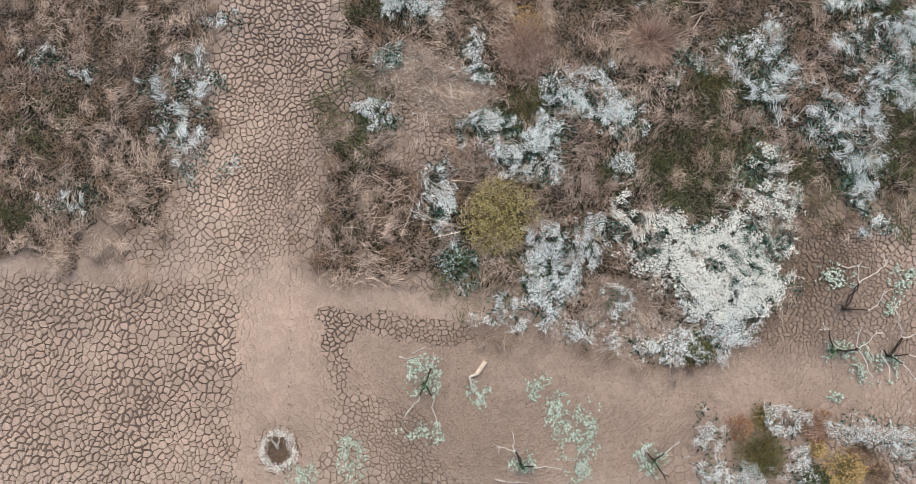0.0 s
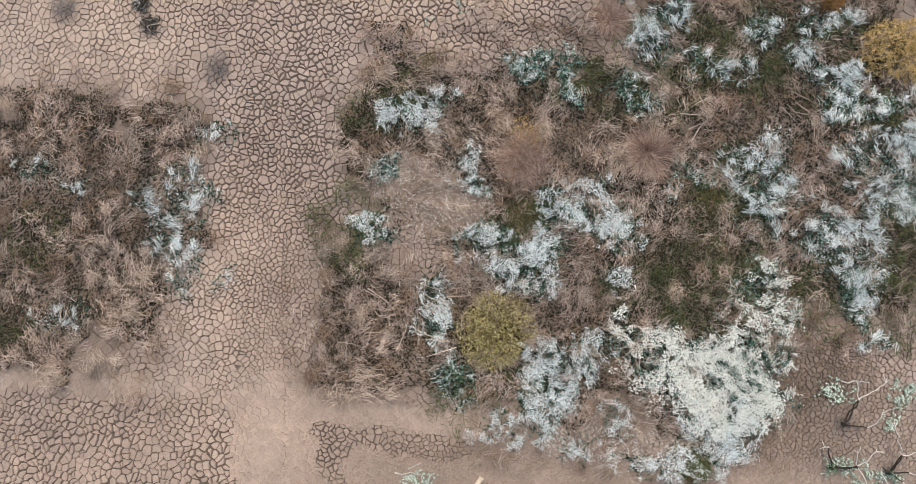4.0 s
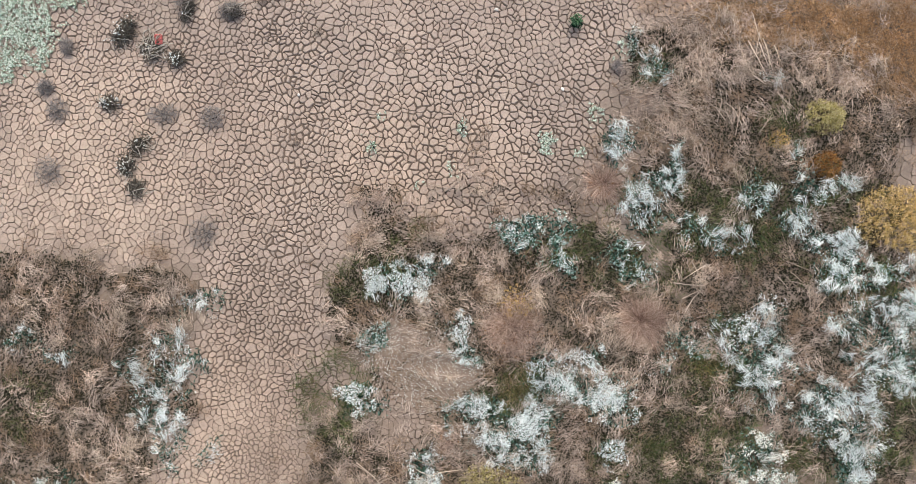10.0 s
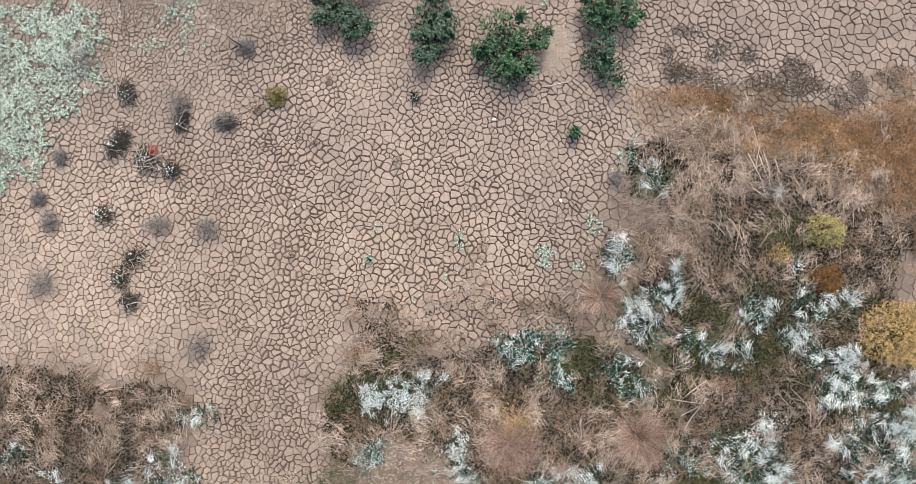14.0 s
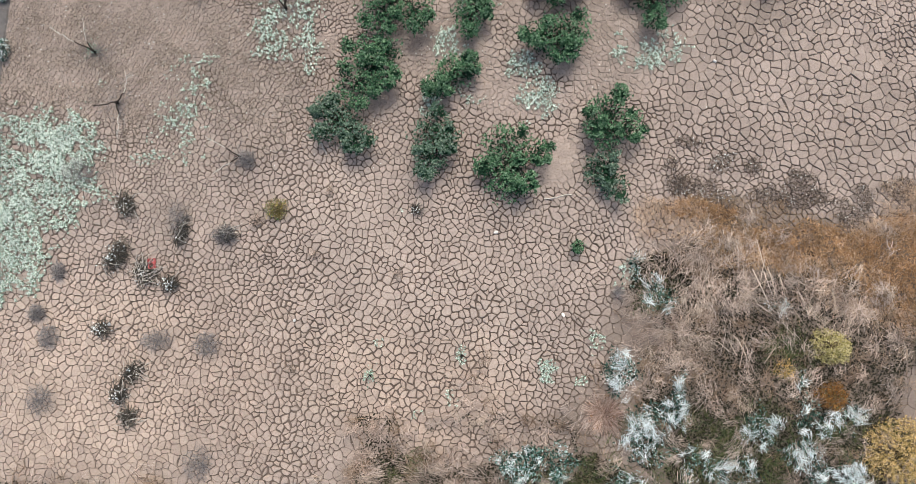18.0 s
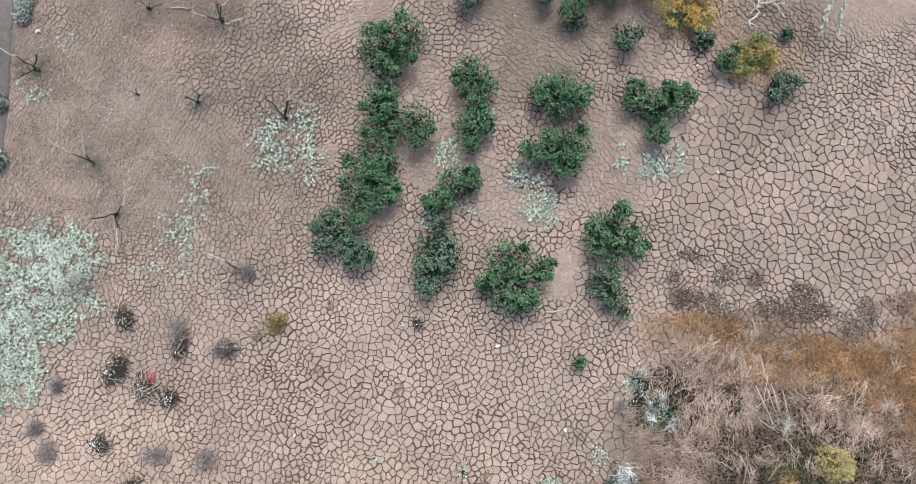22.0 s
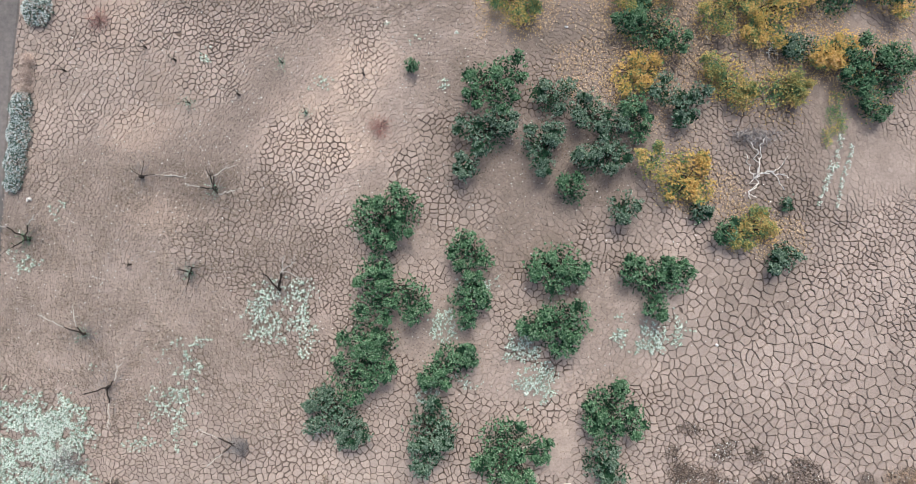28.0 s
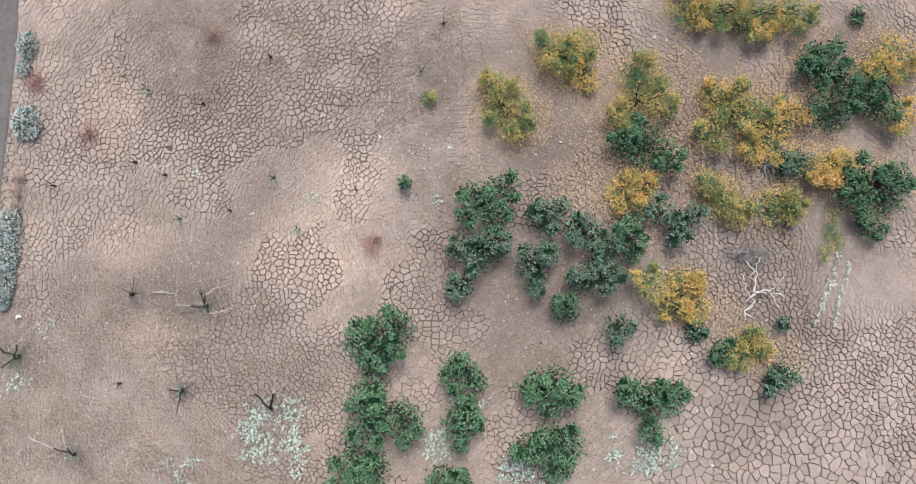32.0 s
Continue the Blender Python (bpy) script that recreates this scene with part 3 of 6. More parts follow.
# ---- thickets of dead reeds and brush ----
def sample(blobs, density, rng, power=2.0, rough=0.35, scale=1.0, seed=5, spread=1.25, drift=0.0):
    """Random places over the patches, thinning out at their ragged edges."""
    out = []
    for b in blobs:
        r = max(b[2], b[3]) * spread
        n = int(density * 4 * r * r)
        x, y = rng.uniform(b[0] - r, b[0] + r, n), rng.uniform(b[1] - r, b[1] + r, n)
        sx = x + drift * (fbm(x / 1.4, y / 1.4, 401) - 0.5) * 4
        sy = y + drift * (fbm(x / 1.4, y / 1.4, 411) - 0.5) * 4
        keep = rng.uniform(0, 1, n) < zone(sx, sy, [b], power, 0.4, rough, scale, seed)
        out.append(np.c_[x[keep], y[keep]])
    return np.concatenate(out)


def union_sample(blobs, density, rng, power=3.0, rough=0.4, scale=2.2, seed=5):
    lo = np.min([(b[0] - 1.3 * max(b[2:4]), b[1] - 1.3 * max(b[2:4])) for b in blobs], 0)
    hi = np.max([(b[0] + 1.3 * max(b[2:4]), b[1] + 1.3 * max(b[2:4])) for b in blobs], 0)
    n = int(density * np.prod(hi - lo))
    p = np.c_[rng.uniform(lo[0], hi[0], n), rng.uniform(lo[1], hi[1], n)]
    p = p[rng.uniform(0, 1, n) < zone(p[:, 0], p[:, 1], blobs, power, 0.35, rough, scale, seed)]
    if blobs is THICKET:
        p = p[rng.uniform(0, 1, len(p)) > 0.62 * zone(p[:, 0], p[:, 1], OPEN, 2.0, 0.7)]
    return p[(zone(p[:, 0], p[:, 1], BARE, 2.0, 0.5, 0.7, 1.0) < rng.uniform(0.3, 1.0, len(p))) | (rng.uniform(0, 1, len(p)) < 0.26)] if blobs is THICKET else p


def flow(x, y, scale=4.0, seed=61):
    """The way in which the stalks lie here, in radians."""
    return (fbm(x / scale, y / scale, seed, 2) - 0.5) * 11.0


def stuff(name, pieces, mat, label, category):
    v, f = merge(pieces)
    return tagged(new(name, fast_mesh(name, v, f, mat)), label, category, kind="stuff")


def lying(p, rng, low, high, length, width, spread=0.5, tilt=0.22, scale=4.0, seed=61, droop=0.15, bent=True):
    n = len(p)
    a = flow(p[:, 0], p[:, 1], scale, seed) + rng.normal(0, spread, n)
    up = rng.normal(tilt, 0.2, n)
    way = np.c_[np.cos(a), np.sin(a), up]
    size = rng.uniform(*length, n)
    base = np.c_[p - np.c_[np.cos(a), np.sin(a)] * size[:, None] * 0.5, rng.uniform(low, high, n)]
    side = rng.normal(0, 0.16, n)
    bend = np.c_[-np.sin(a) * side * size, np.cos(a) * side * size, -np.abs(rng.normal(0, droop, n)) * size]
    return spikes(base, way, size, rng.uniform(*width, n), bend, bent)


def tuft(cx, cy, z, r, count, rng, flat=0.55, width=(0.016, 0.03), length=(0.3, 1.0)):
    """Fine twigs of one plant, bowed over the same way by wind."""
    lean = float(flow(np.array([cx]), np.array([cy]), 3.0, 61)[0]) + rng.normal(0, 0.8)
    a = lean + rng.normal(0, rng.uniform(0.5, 1.1), count)
    way = unit(np.c_[np.cos(a), np.sin(a), np.abs(rng.normal(0.2, flat, count))])
    size = r * rng.uniform(*length, count)
    base = np.c_[cx + rng.normal(0, 0.3, count) * r, cy + rng.normal(0, 0.3, count) * r, z + rng.uniform(0, 0.25, count) * r]
    bend = rng.normal(0, 0.22, (count, 3)) * size[:, None]
    bend[:, 2] = -np.abs(bend[:, 2])
    return spikes(base, way, size, rng.uniform(*width, count), bend, bent=count % 2 == 0)


def swathe(p, rng, each, low, high, length, width, scale=3.0, seed=61, spread=0.28, reach=0.3, tilt=0.15):
    """Sheaves of stalks laid side by side."""
    n = len(p)
    a0 = flow(p[:, 0], p[:, 1], scale, seed) + rng.normal(0, 0.35, n)
    z0 = rng.uniform(low, high, n)
    q = np.repeat(p, each, 0) + rng.normal(0, reach, (n * each, 2))
    m = n * each
    a = np.repeat(a0, each) + rng.normal(0, spread, m)
    size = rng.uniform(*length, m)
    side = np.repeat(rng.normal(0, 0.38, n), each) + rng.normal(0, 0.14, m)
    base = np.c_[q - np.c_[np.cos(a), np.sin(a)] * size[:, None] * 0.5, np.clip(np.repeat(z0, each) + rng.normal(0, 0.08, m), 0.03, 2)]
    bend = np.c_[-np.sin(a) * side * size, np.cos(a) * side * size, -np.abs(rng.normal(0, 0.1, m)) * size]
    return spikes(base, np.c_[np.cos(a), np.sin(a), rng.normal(tilt, 0.12, m)], size, rng.uniform(*width, m), bend)


def plumes(p, rng, each, length, width, low=0.12, high=0.4, scale=5.0, seed=61, fan=0.32, reach=0.13, rise=0.4, turn=0.5):
    """Sheaves that spring from one root, fan out and bow over the same way."""
    n = len(p)
    m = n * each
    a0 = flow(p[:, 0], p[:, 1], scale, seed) + rng.normal(0, turn, n)
    a = np.repeat(a0, each) + rng.normal(0, fan, m)
    size = np.repeat(rng.uniform(0.7, 1.3, n), each) * rng.uniform(*length, m)
    curl = np.repeat(rng.normal(0, 0.34, n), each) + rng.normal(0, 0.12, m)
    up = np.abs(rng.normal(rise, 0.2, m))
    root = np.repeat(p, each, 0) + rng.normal(0, reach, (m, 2)) - np.c_[np.cos(a), np.sin(a)] * size[:, None] * 0.4
    base = np.c_[root, np.clip(np.repeat(rng.uniform(low, high, n), each) + rng.normal(0, 0.05, m), 0.02, 2)]
    bend = np.c_[-np.sin(a) * curl * size, np.cos(a) * curl * size, -up * size * rng.uniform(0.6, 1.1, m)]
    return spikes(base, np.c_[np.cos(a), np.sin(a), up], size, rng.uniform(*width, m), bend)


def clear_of_white(p, rng, share=0.8):
    """Thins out what would lie over the bleached patches."""
    white = zone(p[:, 0], p[:, 1], ALL_WHITE, 2.0, 0.5, 0.5, 0.9)
    return p[rng.uniform(0, 1, len(p)) > share * white]


def build_thickets():
    rng = np.random.default_rng(21)
    clumps = clear_of_white(union_sample(THICKET, 0.62, rng), rng)
    mauve, straw, chestnut = [], [], []
    for x, y in clumps:
        kind, warm, gap = (float(value_noise(np.array([x / k]), np.array([y / k]), q)[0]) for k, q in ((3.5, 203), (2.2, 231), (1.9, 239)))
        if gap < 0.2:
            continue
        t = tuft(x, y, rng.uniform(0.1, 0.3), rng.uniform(0.5, 1.1), rng.integers(50, 84), rng, 0.4, (0.014, 0.028), (0.2, 0.8))
        (chestnut if warm + rng.normal(0, 0.15) > 0.6 else mauve if kind + rng.normal(0, 0.12) < 0.6 else straw).append(t)
    stuff("dry_brush", mauve, MAUVE, "feathery mauve-brown dead brush on littered mud", "brush")
    stuff("chestnut_brush", chestnut, CHESTNUT, "dark chestnut-brown dead brush among paler stalks", "brush")
    stuff("straw_brush", straw, STRAW, "straw-coloured dry brush tangled among the reeds", "brush")
    p = clear_of_white(union_sample(THICKET, 3.2, rng), rng)
    p = p[rng.uniform(0, 1, len(p)) > 0.6 * zone(p[:, 0], p[:, 1], DARK, 2.0, 0.8, 0.4, 1.5)]
    tone = value_noise(p[:, 0] / 1.4, p[:, 1] / 1.4, 207) + rng.normal(0, 0.16, len(p)) - 0.25 * zone(p[:, 0], p[:, 1], SHADY, 2.0, 1.0)
    stuff("fallen_reeds", [plumes(p[tone > 0.74], rng, 18, (0.35, 1.2), (0.012, 0.028), 0.3, 0.65, fan=0.42, reach=0.2)], STRAW, "long straw reeds lying flattened in swirls", "reeds")
    stuff("pale_plumes", [plumes(p[(tone > 0.44) & (tone <= 0.74)], rng, 17, (0.3, 1.05), (0.012, 0.026), 0.25, 0.6, fan=0.45, reach=0.22, turn=0.8)], PALEMAUVE, "pale pinkish-grey plumes of dead grass bowed over", "grass")
    stuff("dark_stalks", [plumes(p[(tone > 0.2) & (tone <= 0.44)], rng, 13, (0.3, 0.9), (0.016, 0.034), 0.1, 0.35, fan=0.6, reach=0.22)], CHESTNUT, "dark brown broken stalks under paler reeds", "stalks")
    # low leaves whose colour also paints the shade in gaps of the brush
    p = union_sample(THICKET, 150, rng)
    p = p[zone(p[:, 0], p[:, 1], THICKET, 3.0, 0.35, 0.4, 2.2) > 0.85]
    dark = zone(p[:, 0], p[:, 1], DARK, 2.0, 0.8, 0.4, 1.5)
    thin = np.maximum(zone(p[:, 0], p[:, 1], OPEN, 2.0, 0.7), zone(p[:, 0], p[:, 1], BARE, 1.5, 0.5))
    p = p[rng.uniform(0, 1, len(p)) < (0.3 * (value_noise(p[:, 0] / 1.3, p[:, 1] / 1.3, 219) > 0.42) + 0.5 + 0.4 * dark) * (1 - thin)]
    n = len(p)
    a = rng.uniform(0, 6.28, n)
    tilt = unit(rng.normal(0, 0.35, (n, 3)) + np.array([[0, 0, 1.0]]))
    stuff("shaded_undergrowth", [leaves(np.c_[p, rng.uniform(0.03, 0.2, n)], np.c_[np.cos(a), np.sin(a), rng.normal(0.1, 0.2, n)], tilt, rng.uniform(0.09, 0.24, n), rng.uniform(0.05, 0.10, n))], DEEP, "dark green and brown undergrowth, blackened for shade below the reeds", "undergrowth")
    p = union_sample(DARK, 3.2, rng, 2.0, 0.4, 1.5)
    stuff("green_grass", [swathe(p, rng, 11, 0.15, 0.42, (0.25, 0.75), (0.018, 0.036), 2.0, 63, 0.6)], TEAL_OLIVE, "dull olive-green grass between dead stalks", "grass")


SHADY = [(19.0, 19.5, 11.0, 8.5), (15.0, 8.0, 6.0, 4.5)]
DARK = [
    (14.13, 6.17, 5.36, 2.68), (-5.26, 16.71, 2.14, 1.96), (-6.66, 9.77, 2.14, 2.86), (12.51, 17.41, 3.22, 1.79), (4.14, 10.13, 1.79, 1.61), (-25.81, 9.06, 1.79, 1.61),
    (21.94, 5.10, 3.22, 2.14), (26.96, 6.53, 1.79, 4.64),
    (16.00, 10.49, 2.86, 1.79), (3.38, -0.58, 2.14, 1.79), (8.18, 18.52, 3.22, 1.43), (-0.17, -1.29, 1.79, 1.79), (14.44, 3.68, 2.14, 1.43), (15.09, 19.99, 2.14, 1.43),
    (-27.44, 3.30, 1.43, 1.07),
    (16.56, 20.15, 3.22, 2.50), (12.46, 29.75, 1.43, 1.07), (18.65, 18.75, 2.14, 1.79), (25.38, 20.51, 1.79, 2.14), (20.23, 26.17, 1.79, 1.43), (-4.30, 17.32, 2.14, 1.43),
    (9.83, 17.69, 2.14, 1.79),
    (10.41, 21.41, 1.07, 1.07), (13.53, 18.69, 2.50, 1.29), (18.19, 19.41, 1.79, 1.43), (18.97, 22.12, 1.29, 1.43), (22.53, 21.39, 1.79, 1.07), (22.06, 16.89, 2.14, 1.07),
    (24.89, 16.36, 2.14, 1.07), (17.35, 13.33, 1.43, 1.43), (-2.61, 19.42, 1.43, 1.07), (-6.50, 10.83, 1.43, 2.14), (-7.54, 8.00, 1.07, 1.43), (3.47, 9.77, 1.43, 1.43),
]
TEAL_OLIVE = plant_material("olive_grass", [(0.05, 0.075, 0.03), (0.13, 0.135, 0.055), (0.08, 0.13, 0.06), (0.21, 0.18, 0.09)])

# ---- bleached white grass ----
WHITE_LEFT = [(-16.82, 11.78, 1.14, 1.96), (-19.16, 11.05, 0.86, 1.00), (-16.80, 7.25, 0.79, 2.32), (-18.01, 7.97, 0.79, 2.14, 15), (-14.51, 14.70, 1.36, 0.71), (-25.75, 12.88, 1.07, 0.71),
    (-23.73, 12.15, 0.93, 0.64), (-24.21, 3.84, 1.79, 0.71), (-14.00, 6.17, 0.71, 0.57), (-15.54, 11.05, 0.79, 0.57)]
WHITE_MID = [
    (-4.35, 15.97, 0.89, 1.07), (-2.36, 16.33, 1.36, 0.93), (-1.09, 17.62, 0.89, 0.71), (1.27, 12.31, 0.79, 0.57), (0.36, 13.22, 0.79, 1.21), (-5.22, 9.23, 1.29, 0.64),
    (1.80, 8.51, 1.61, 0.86), (3.95, 7.07, 2.14, 1.61), (5.03, 8.15, 1.43, 1.07),
    (6.12, 10.85, 1.36, 1.36), (8.46, 10.67, 1.71, 1.36), (9.88, 9.22, 1.36, 1.00), (-1.43, 5.10, 0.93, 1.61), (-1.42, 3.49, 1.07, 1.07), (5.52, 0.48, 1.50, 1.71),
    (5.68, -1.28, 1.07, 1.43), (8.19, 1.54, 0.71, 1.36),
    (9.84, 5.81, 0.79, 0.57),
]
WHITE_LOW = [(3.02, -2.69, 1.79, 0.93), (9.75, -2.33, 0.71, 0.93), (7.26, -3.91, 1.43, 0.71), (12.19, -4.77, 2.50, 0.79), (15.89, -4.59, 0.86, 1.29), (14.68, -3.02, 2.14, 1.71),
    (16.45, -2.67, 1.07, 1.79)]
WHITE_BRIGHT = [(15.45, 0.49, 3.22, 2.79), (17.94, 0.84, 1.96, 1.96), (12.28, 1.37, 1.79, 1.61), (10.16, 2.78, 0.93, 1.61), (16.83, -1.27, 2.50, 1.43), (18.22, 5.46, 1.14, 1.50),
    (19.43, 4.03, 0.89, 0.89)]
WHITE_CORE = [(15.63, 0.67, 2.22, 2.07), (17.42, 1.55, 1.29, 1.14), (14.53, -1.62, 1.50, 1.07), (14.05, 1.55, 1.07, 1.07)]
WHITE_RIGHT = [(18.54, 12.29, 2.07, 2.22), (18.86, 10.30, 1.43, 1.61), (23.28, 8.50, 2.07, 1.79), (24.29, 6.53, 1.43, 1.50), (24.61, 5.10, 0.89, 1.43), (26.10, 13.19, 2.57, 1.61),
    (26.75, 11.02, 1.79, 0.86), (25.07, 2.79, 1.21, 0.71)]
WHITE_TEAL = [(4.37, 19.27, 1.29, 0.71), (6.90, 18.34, 0.79, 1.21), (13.70, 12.48, 1.61, 0.86, 30), (-0.17, 0.47, 1.07, 1.50), (-4.70, 12.68, 0.71, 0.86), (9.88, 9.41, 0.71, 0.57), (4.54, 19.43, 1.36, 0.79), (7.01, 18.38, 0.71, 1.61), (10.53, 17.69, 1.21, 1.43)]
WHITE_UPPER = [
    (10.54, 24.74, 0.43, 1.36), (12.28, 29.39, 1.14, 0.71), (11.04, 30.91, 0.43, 0.79), (19.58, 28.96, 0.71, 0.36),
    (13.30, 22.60, 0.71, 1.50, -18), (12.07, 21.59, 1.07, 0.64), (10.76, 20.79, 0.93, 0.57), (12.48, 20.28, 1.00, 0.50), (13.61, 24.06, 0.32, 0.64), (14.80, 19.52, 0.86, 0.71),
    (16.11, 18.84, 0.64, 0.46), (18.60, 21.76, 0.71, 1.00), (18.79, 20.78, 0.54, 0.43), (18.11, 18.98, 0.71, 0.46), (21.49, 22.59, 0.79, 0.64), (23.62, 21.94, 1.00, 0.71),
    (21.22, 20.56, 0.86, 1.21), (21.75, 18.69, 0.79, 0.61), (21.09, 24.05, 0.32, 0.64), (23.79, 17.79, 1.00, 1.50), (25.62, 16.96, 1.79, 0.86), (23.82, 16.25, 1.29, 0.50),
    (27.60, 14.68, 0.93, 1.07),
]
WHITE_FOOT = [(14.98, -10.85, 0.71, 1.86), (16.17, -12.58, 2.14, 1.07), (19.23, -9.27, 1.14, 0.54), (20.05, -11.53, 0.93, 1.14), (22.57, -9.20, 0.79, 0.57), (25.36, -9.89, 2.68, 0.86),
    (26.89, -11.17, 1.43, 1.07)]

ALL_WHITE = WHITE_LEFT + WHITE_MID + WHITE_LOW + WHITE_BRIGHT + WHITE_RIGHT + WHITE_TEAL + WHITE_UPPER
build_thickets()


def white_patch(blob, rng, seed, chalk=0.0, teal=0.35, density=75, strokes=0.5):
    """Bleached blades and small leaves, with frosted green ones among them."""
    b = [blob]
    p = sample(b, density * strokes / 2.2, rng, 2.0, 0.8, 0.9, seed, 1.5, 0.55)
    p = p[value_noise(p[:, 0] / 0.55, p[:, 1] / 0.55, seed + 7) > (0.54 if strokes > 0.6 else 0.5 if chalk < 0.6 else 0.45)]
    if len(p) < 3:
        p = np.array([blob[:2]] * 3) + rng.normal(0, 0.15, (3, 2))
    pieces = [plumes(p, rng, 9, (0.25, 0.75) if strokes > 0.6 else (0.14, 0.42), (0.011, 0.024), 0.4, 0.65, 2.2, seed % 7 + 80, 0.4, 0.1, 0.3, 0.4)]

    def flecks(count, cut, low, high, size, wide, extra):
        q = sample(b, count, rng, 2.0, 0.85, 0.7, seed + extra, 1.5, 0.55)
        q = q[0.5 * value_noise(q[:, 0] / 0.4, q[:, 1] / 0.4, seed + 9 + extra) + 0.5 * value_noise(q[:, 0] / 0.9, q[:, 1] / 0.9, 409) > cut]
        n = len(q)
        a = rng.uniform(0, 6.28, n)
        return leaves(np.c_[q, rng.uniform(low, high, n)], np.c_[np.cos(a), np.sin(a), rng.normal(0.1, 0.3, n)], unit(rng.normal(0, 0.3, (n, 3)) + np.array([[0, 0, 1.0]])), rng.uniform(*size, n), rng.uniform(*wide, n))

    pieces.append(flecks(density * (3.6 - 2.2 * strokes) * (1 + 0.6 * chalk), 0.49 if chalk > 0.6 else 0.46, 0.45, 0.75, (0.06, 0.14) if chalk > 0.6 else (0.03, 0.065) if 0.4 < chalk < 0.6 else (0.04, 0.09), (0.04, 0.08) if chalk > 0.6 else (0.03, 0.055), 3))
    v, f = merge(pieces)
    ob = new("white_grass", fast_mesh("white_grass", v, f, CHALK if chalk > 0.6 else WHITE))
    tagged(ob, "chalk-white matted growth over dark shaded leaves" if chalk > 0.6 else "bleached white grass matted over dark shaded leaves", "grass", kind="stuff")
    frost = flecks(3 + 60 * teal, 0.3, 0.3, 0.66, (0.08, 0.2), (0.04, 0.08), 5)
    # leaves beneath: green growth, with the undershadow put into their dark colour
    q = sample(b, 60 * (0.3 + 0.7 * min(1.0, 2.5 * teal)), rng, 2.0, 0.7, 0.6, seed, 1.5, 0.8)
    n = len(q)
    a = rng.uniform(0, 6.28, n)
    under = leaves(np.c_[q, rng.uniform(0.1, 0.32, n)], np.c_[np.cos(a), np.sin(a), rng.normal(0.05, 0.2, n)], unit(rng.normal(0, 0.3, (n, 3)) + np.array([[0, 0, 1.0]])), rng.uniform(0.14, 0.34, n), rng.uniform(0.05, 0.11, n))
    return under, frost


def build_white():
    rng = np.random.default_rng(31)
    under, frost, k = [], [], 300
    for blobs, chalk, teal, density, strokes in ((WHITE_LEFT, 0.1, 0.15, 24, 0.8), (WHITE_MID, 0.3, 0.5, 105, 0.35), (WHITE_LOW, 0.3, 0.1, 90, 0.3), (WHITE_BRIGHT, 1.0, 0.9, 58, 0.35), (WHITE_CORE, 1.0, 0.4, 75, 0.25), (WHITE_RIGHT, 0.2, 0.5, 44, 0.8), (WHITE_TEAL, 0.0, 1.0, 26, 0.3), (WHITE_UPPER, 0.1, 0.6, 42, 0.85), (WHITE_FOOT, 0.55, 0.0, 90, 0.12)):
        for b in blobs:
            k += 5
            u, t = white_patch(b, rng, k, chalk, teal, density, strokes)
            under.append(u)
            frost.append(t)
    stuff("shaded_understems", under, TEAL, "teal-green leaves, darkened for shade under the bleached grass", "grass")
    stuff("frosted_leaves", frost, FROST, "frosted teal-green leaves among the bleached grass", "leaves")


build_white()

# ---- low pale-flowering plants ----
ROSETTE_SOUTH = [(-2.31, -6.68, 1.14, 1.07), (1.06, -7.73, 0.79, 0.79), (4.96, -7.90, 1.07, 1.50), (-2.30, -10.18, 1.29, 0.71), (-6.53, -11.76, 0.79, 1.50), (6.89, -9.99, 1.43, 1.79),
    (7.05, -12.08, 1.14, 1.07), (-9.71, -12.53, 1.07, 0.64), (11.27, -11.72, 0.86, 0.93), (3.70, -11.74, 0.71, 0.64), (22.81, -0.47, 1.07, 0.71), (27.06, -0.64, 1.07, 0.79), (23.04, -5.07, 1.21, 0.71), (24.77, -6.12, 1.61, 0.79), (26.13, -2.24, 0.50, 0.50), (22.43, -7.87, 0.64, 0.36)]
ROSETTE_WEST = [(-25.36, 36.83, 3.57, 3.39), (-26.65, 32.35, 1.96, 3.04), (-24.14, 38.46, 2.50, 1.43)]
ROSETTE_ROWS = [(0.15, 44.91, 0.93, 0.86), (4.47, 43.15, 1.07, 1.57), (5.90, 41.15, 0.93, 1.29), (12.58, 44.60, 2.07, 1.00), (-0.93, 41.15, 0.71, 0.64), (1.23, 47.18, 0.43, 0.71)]
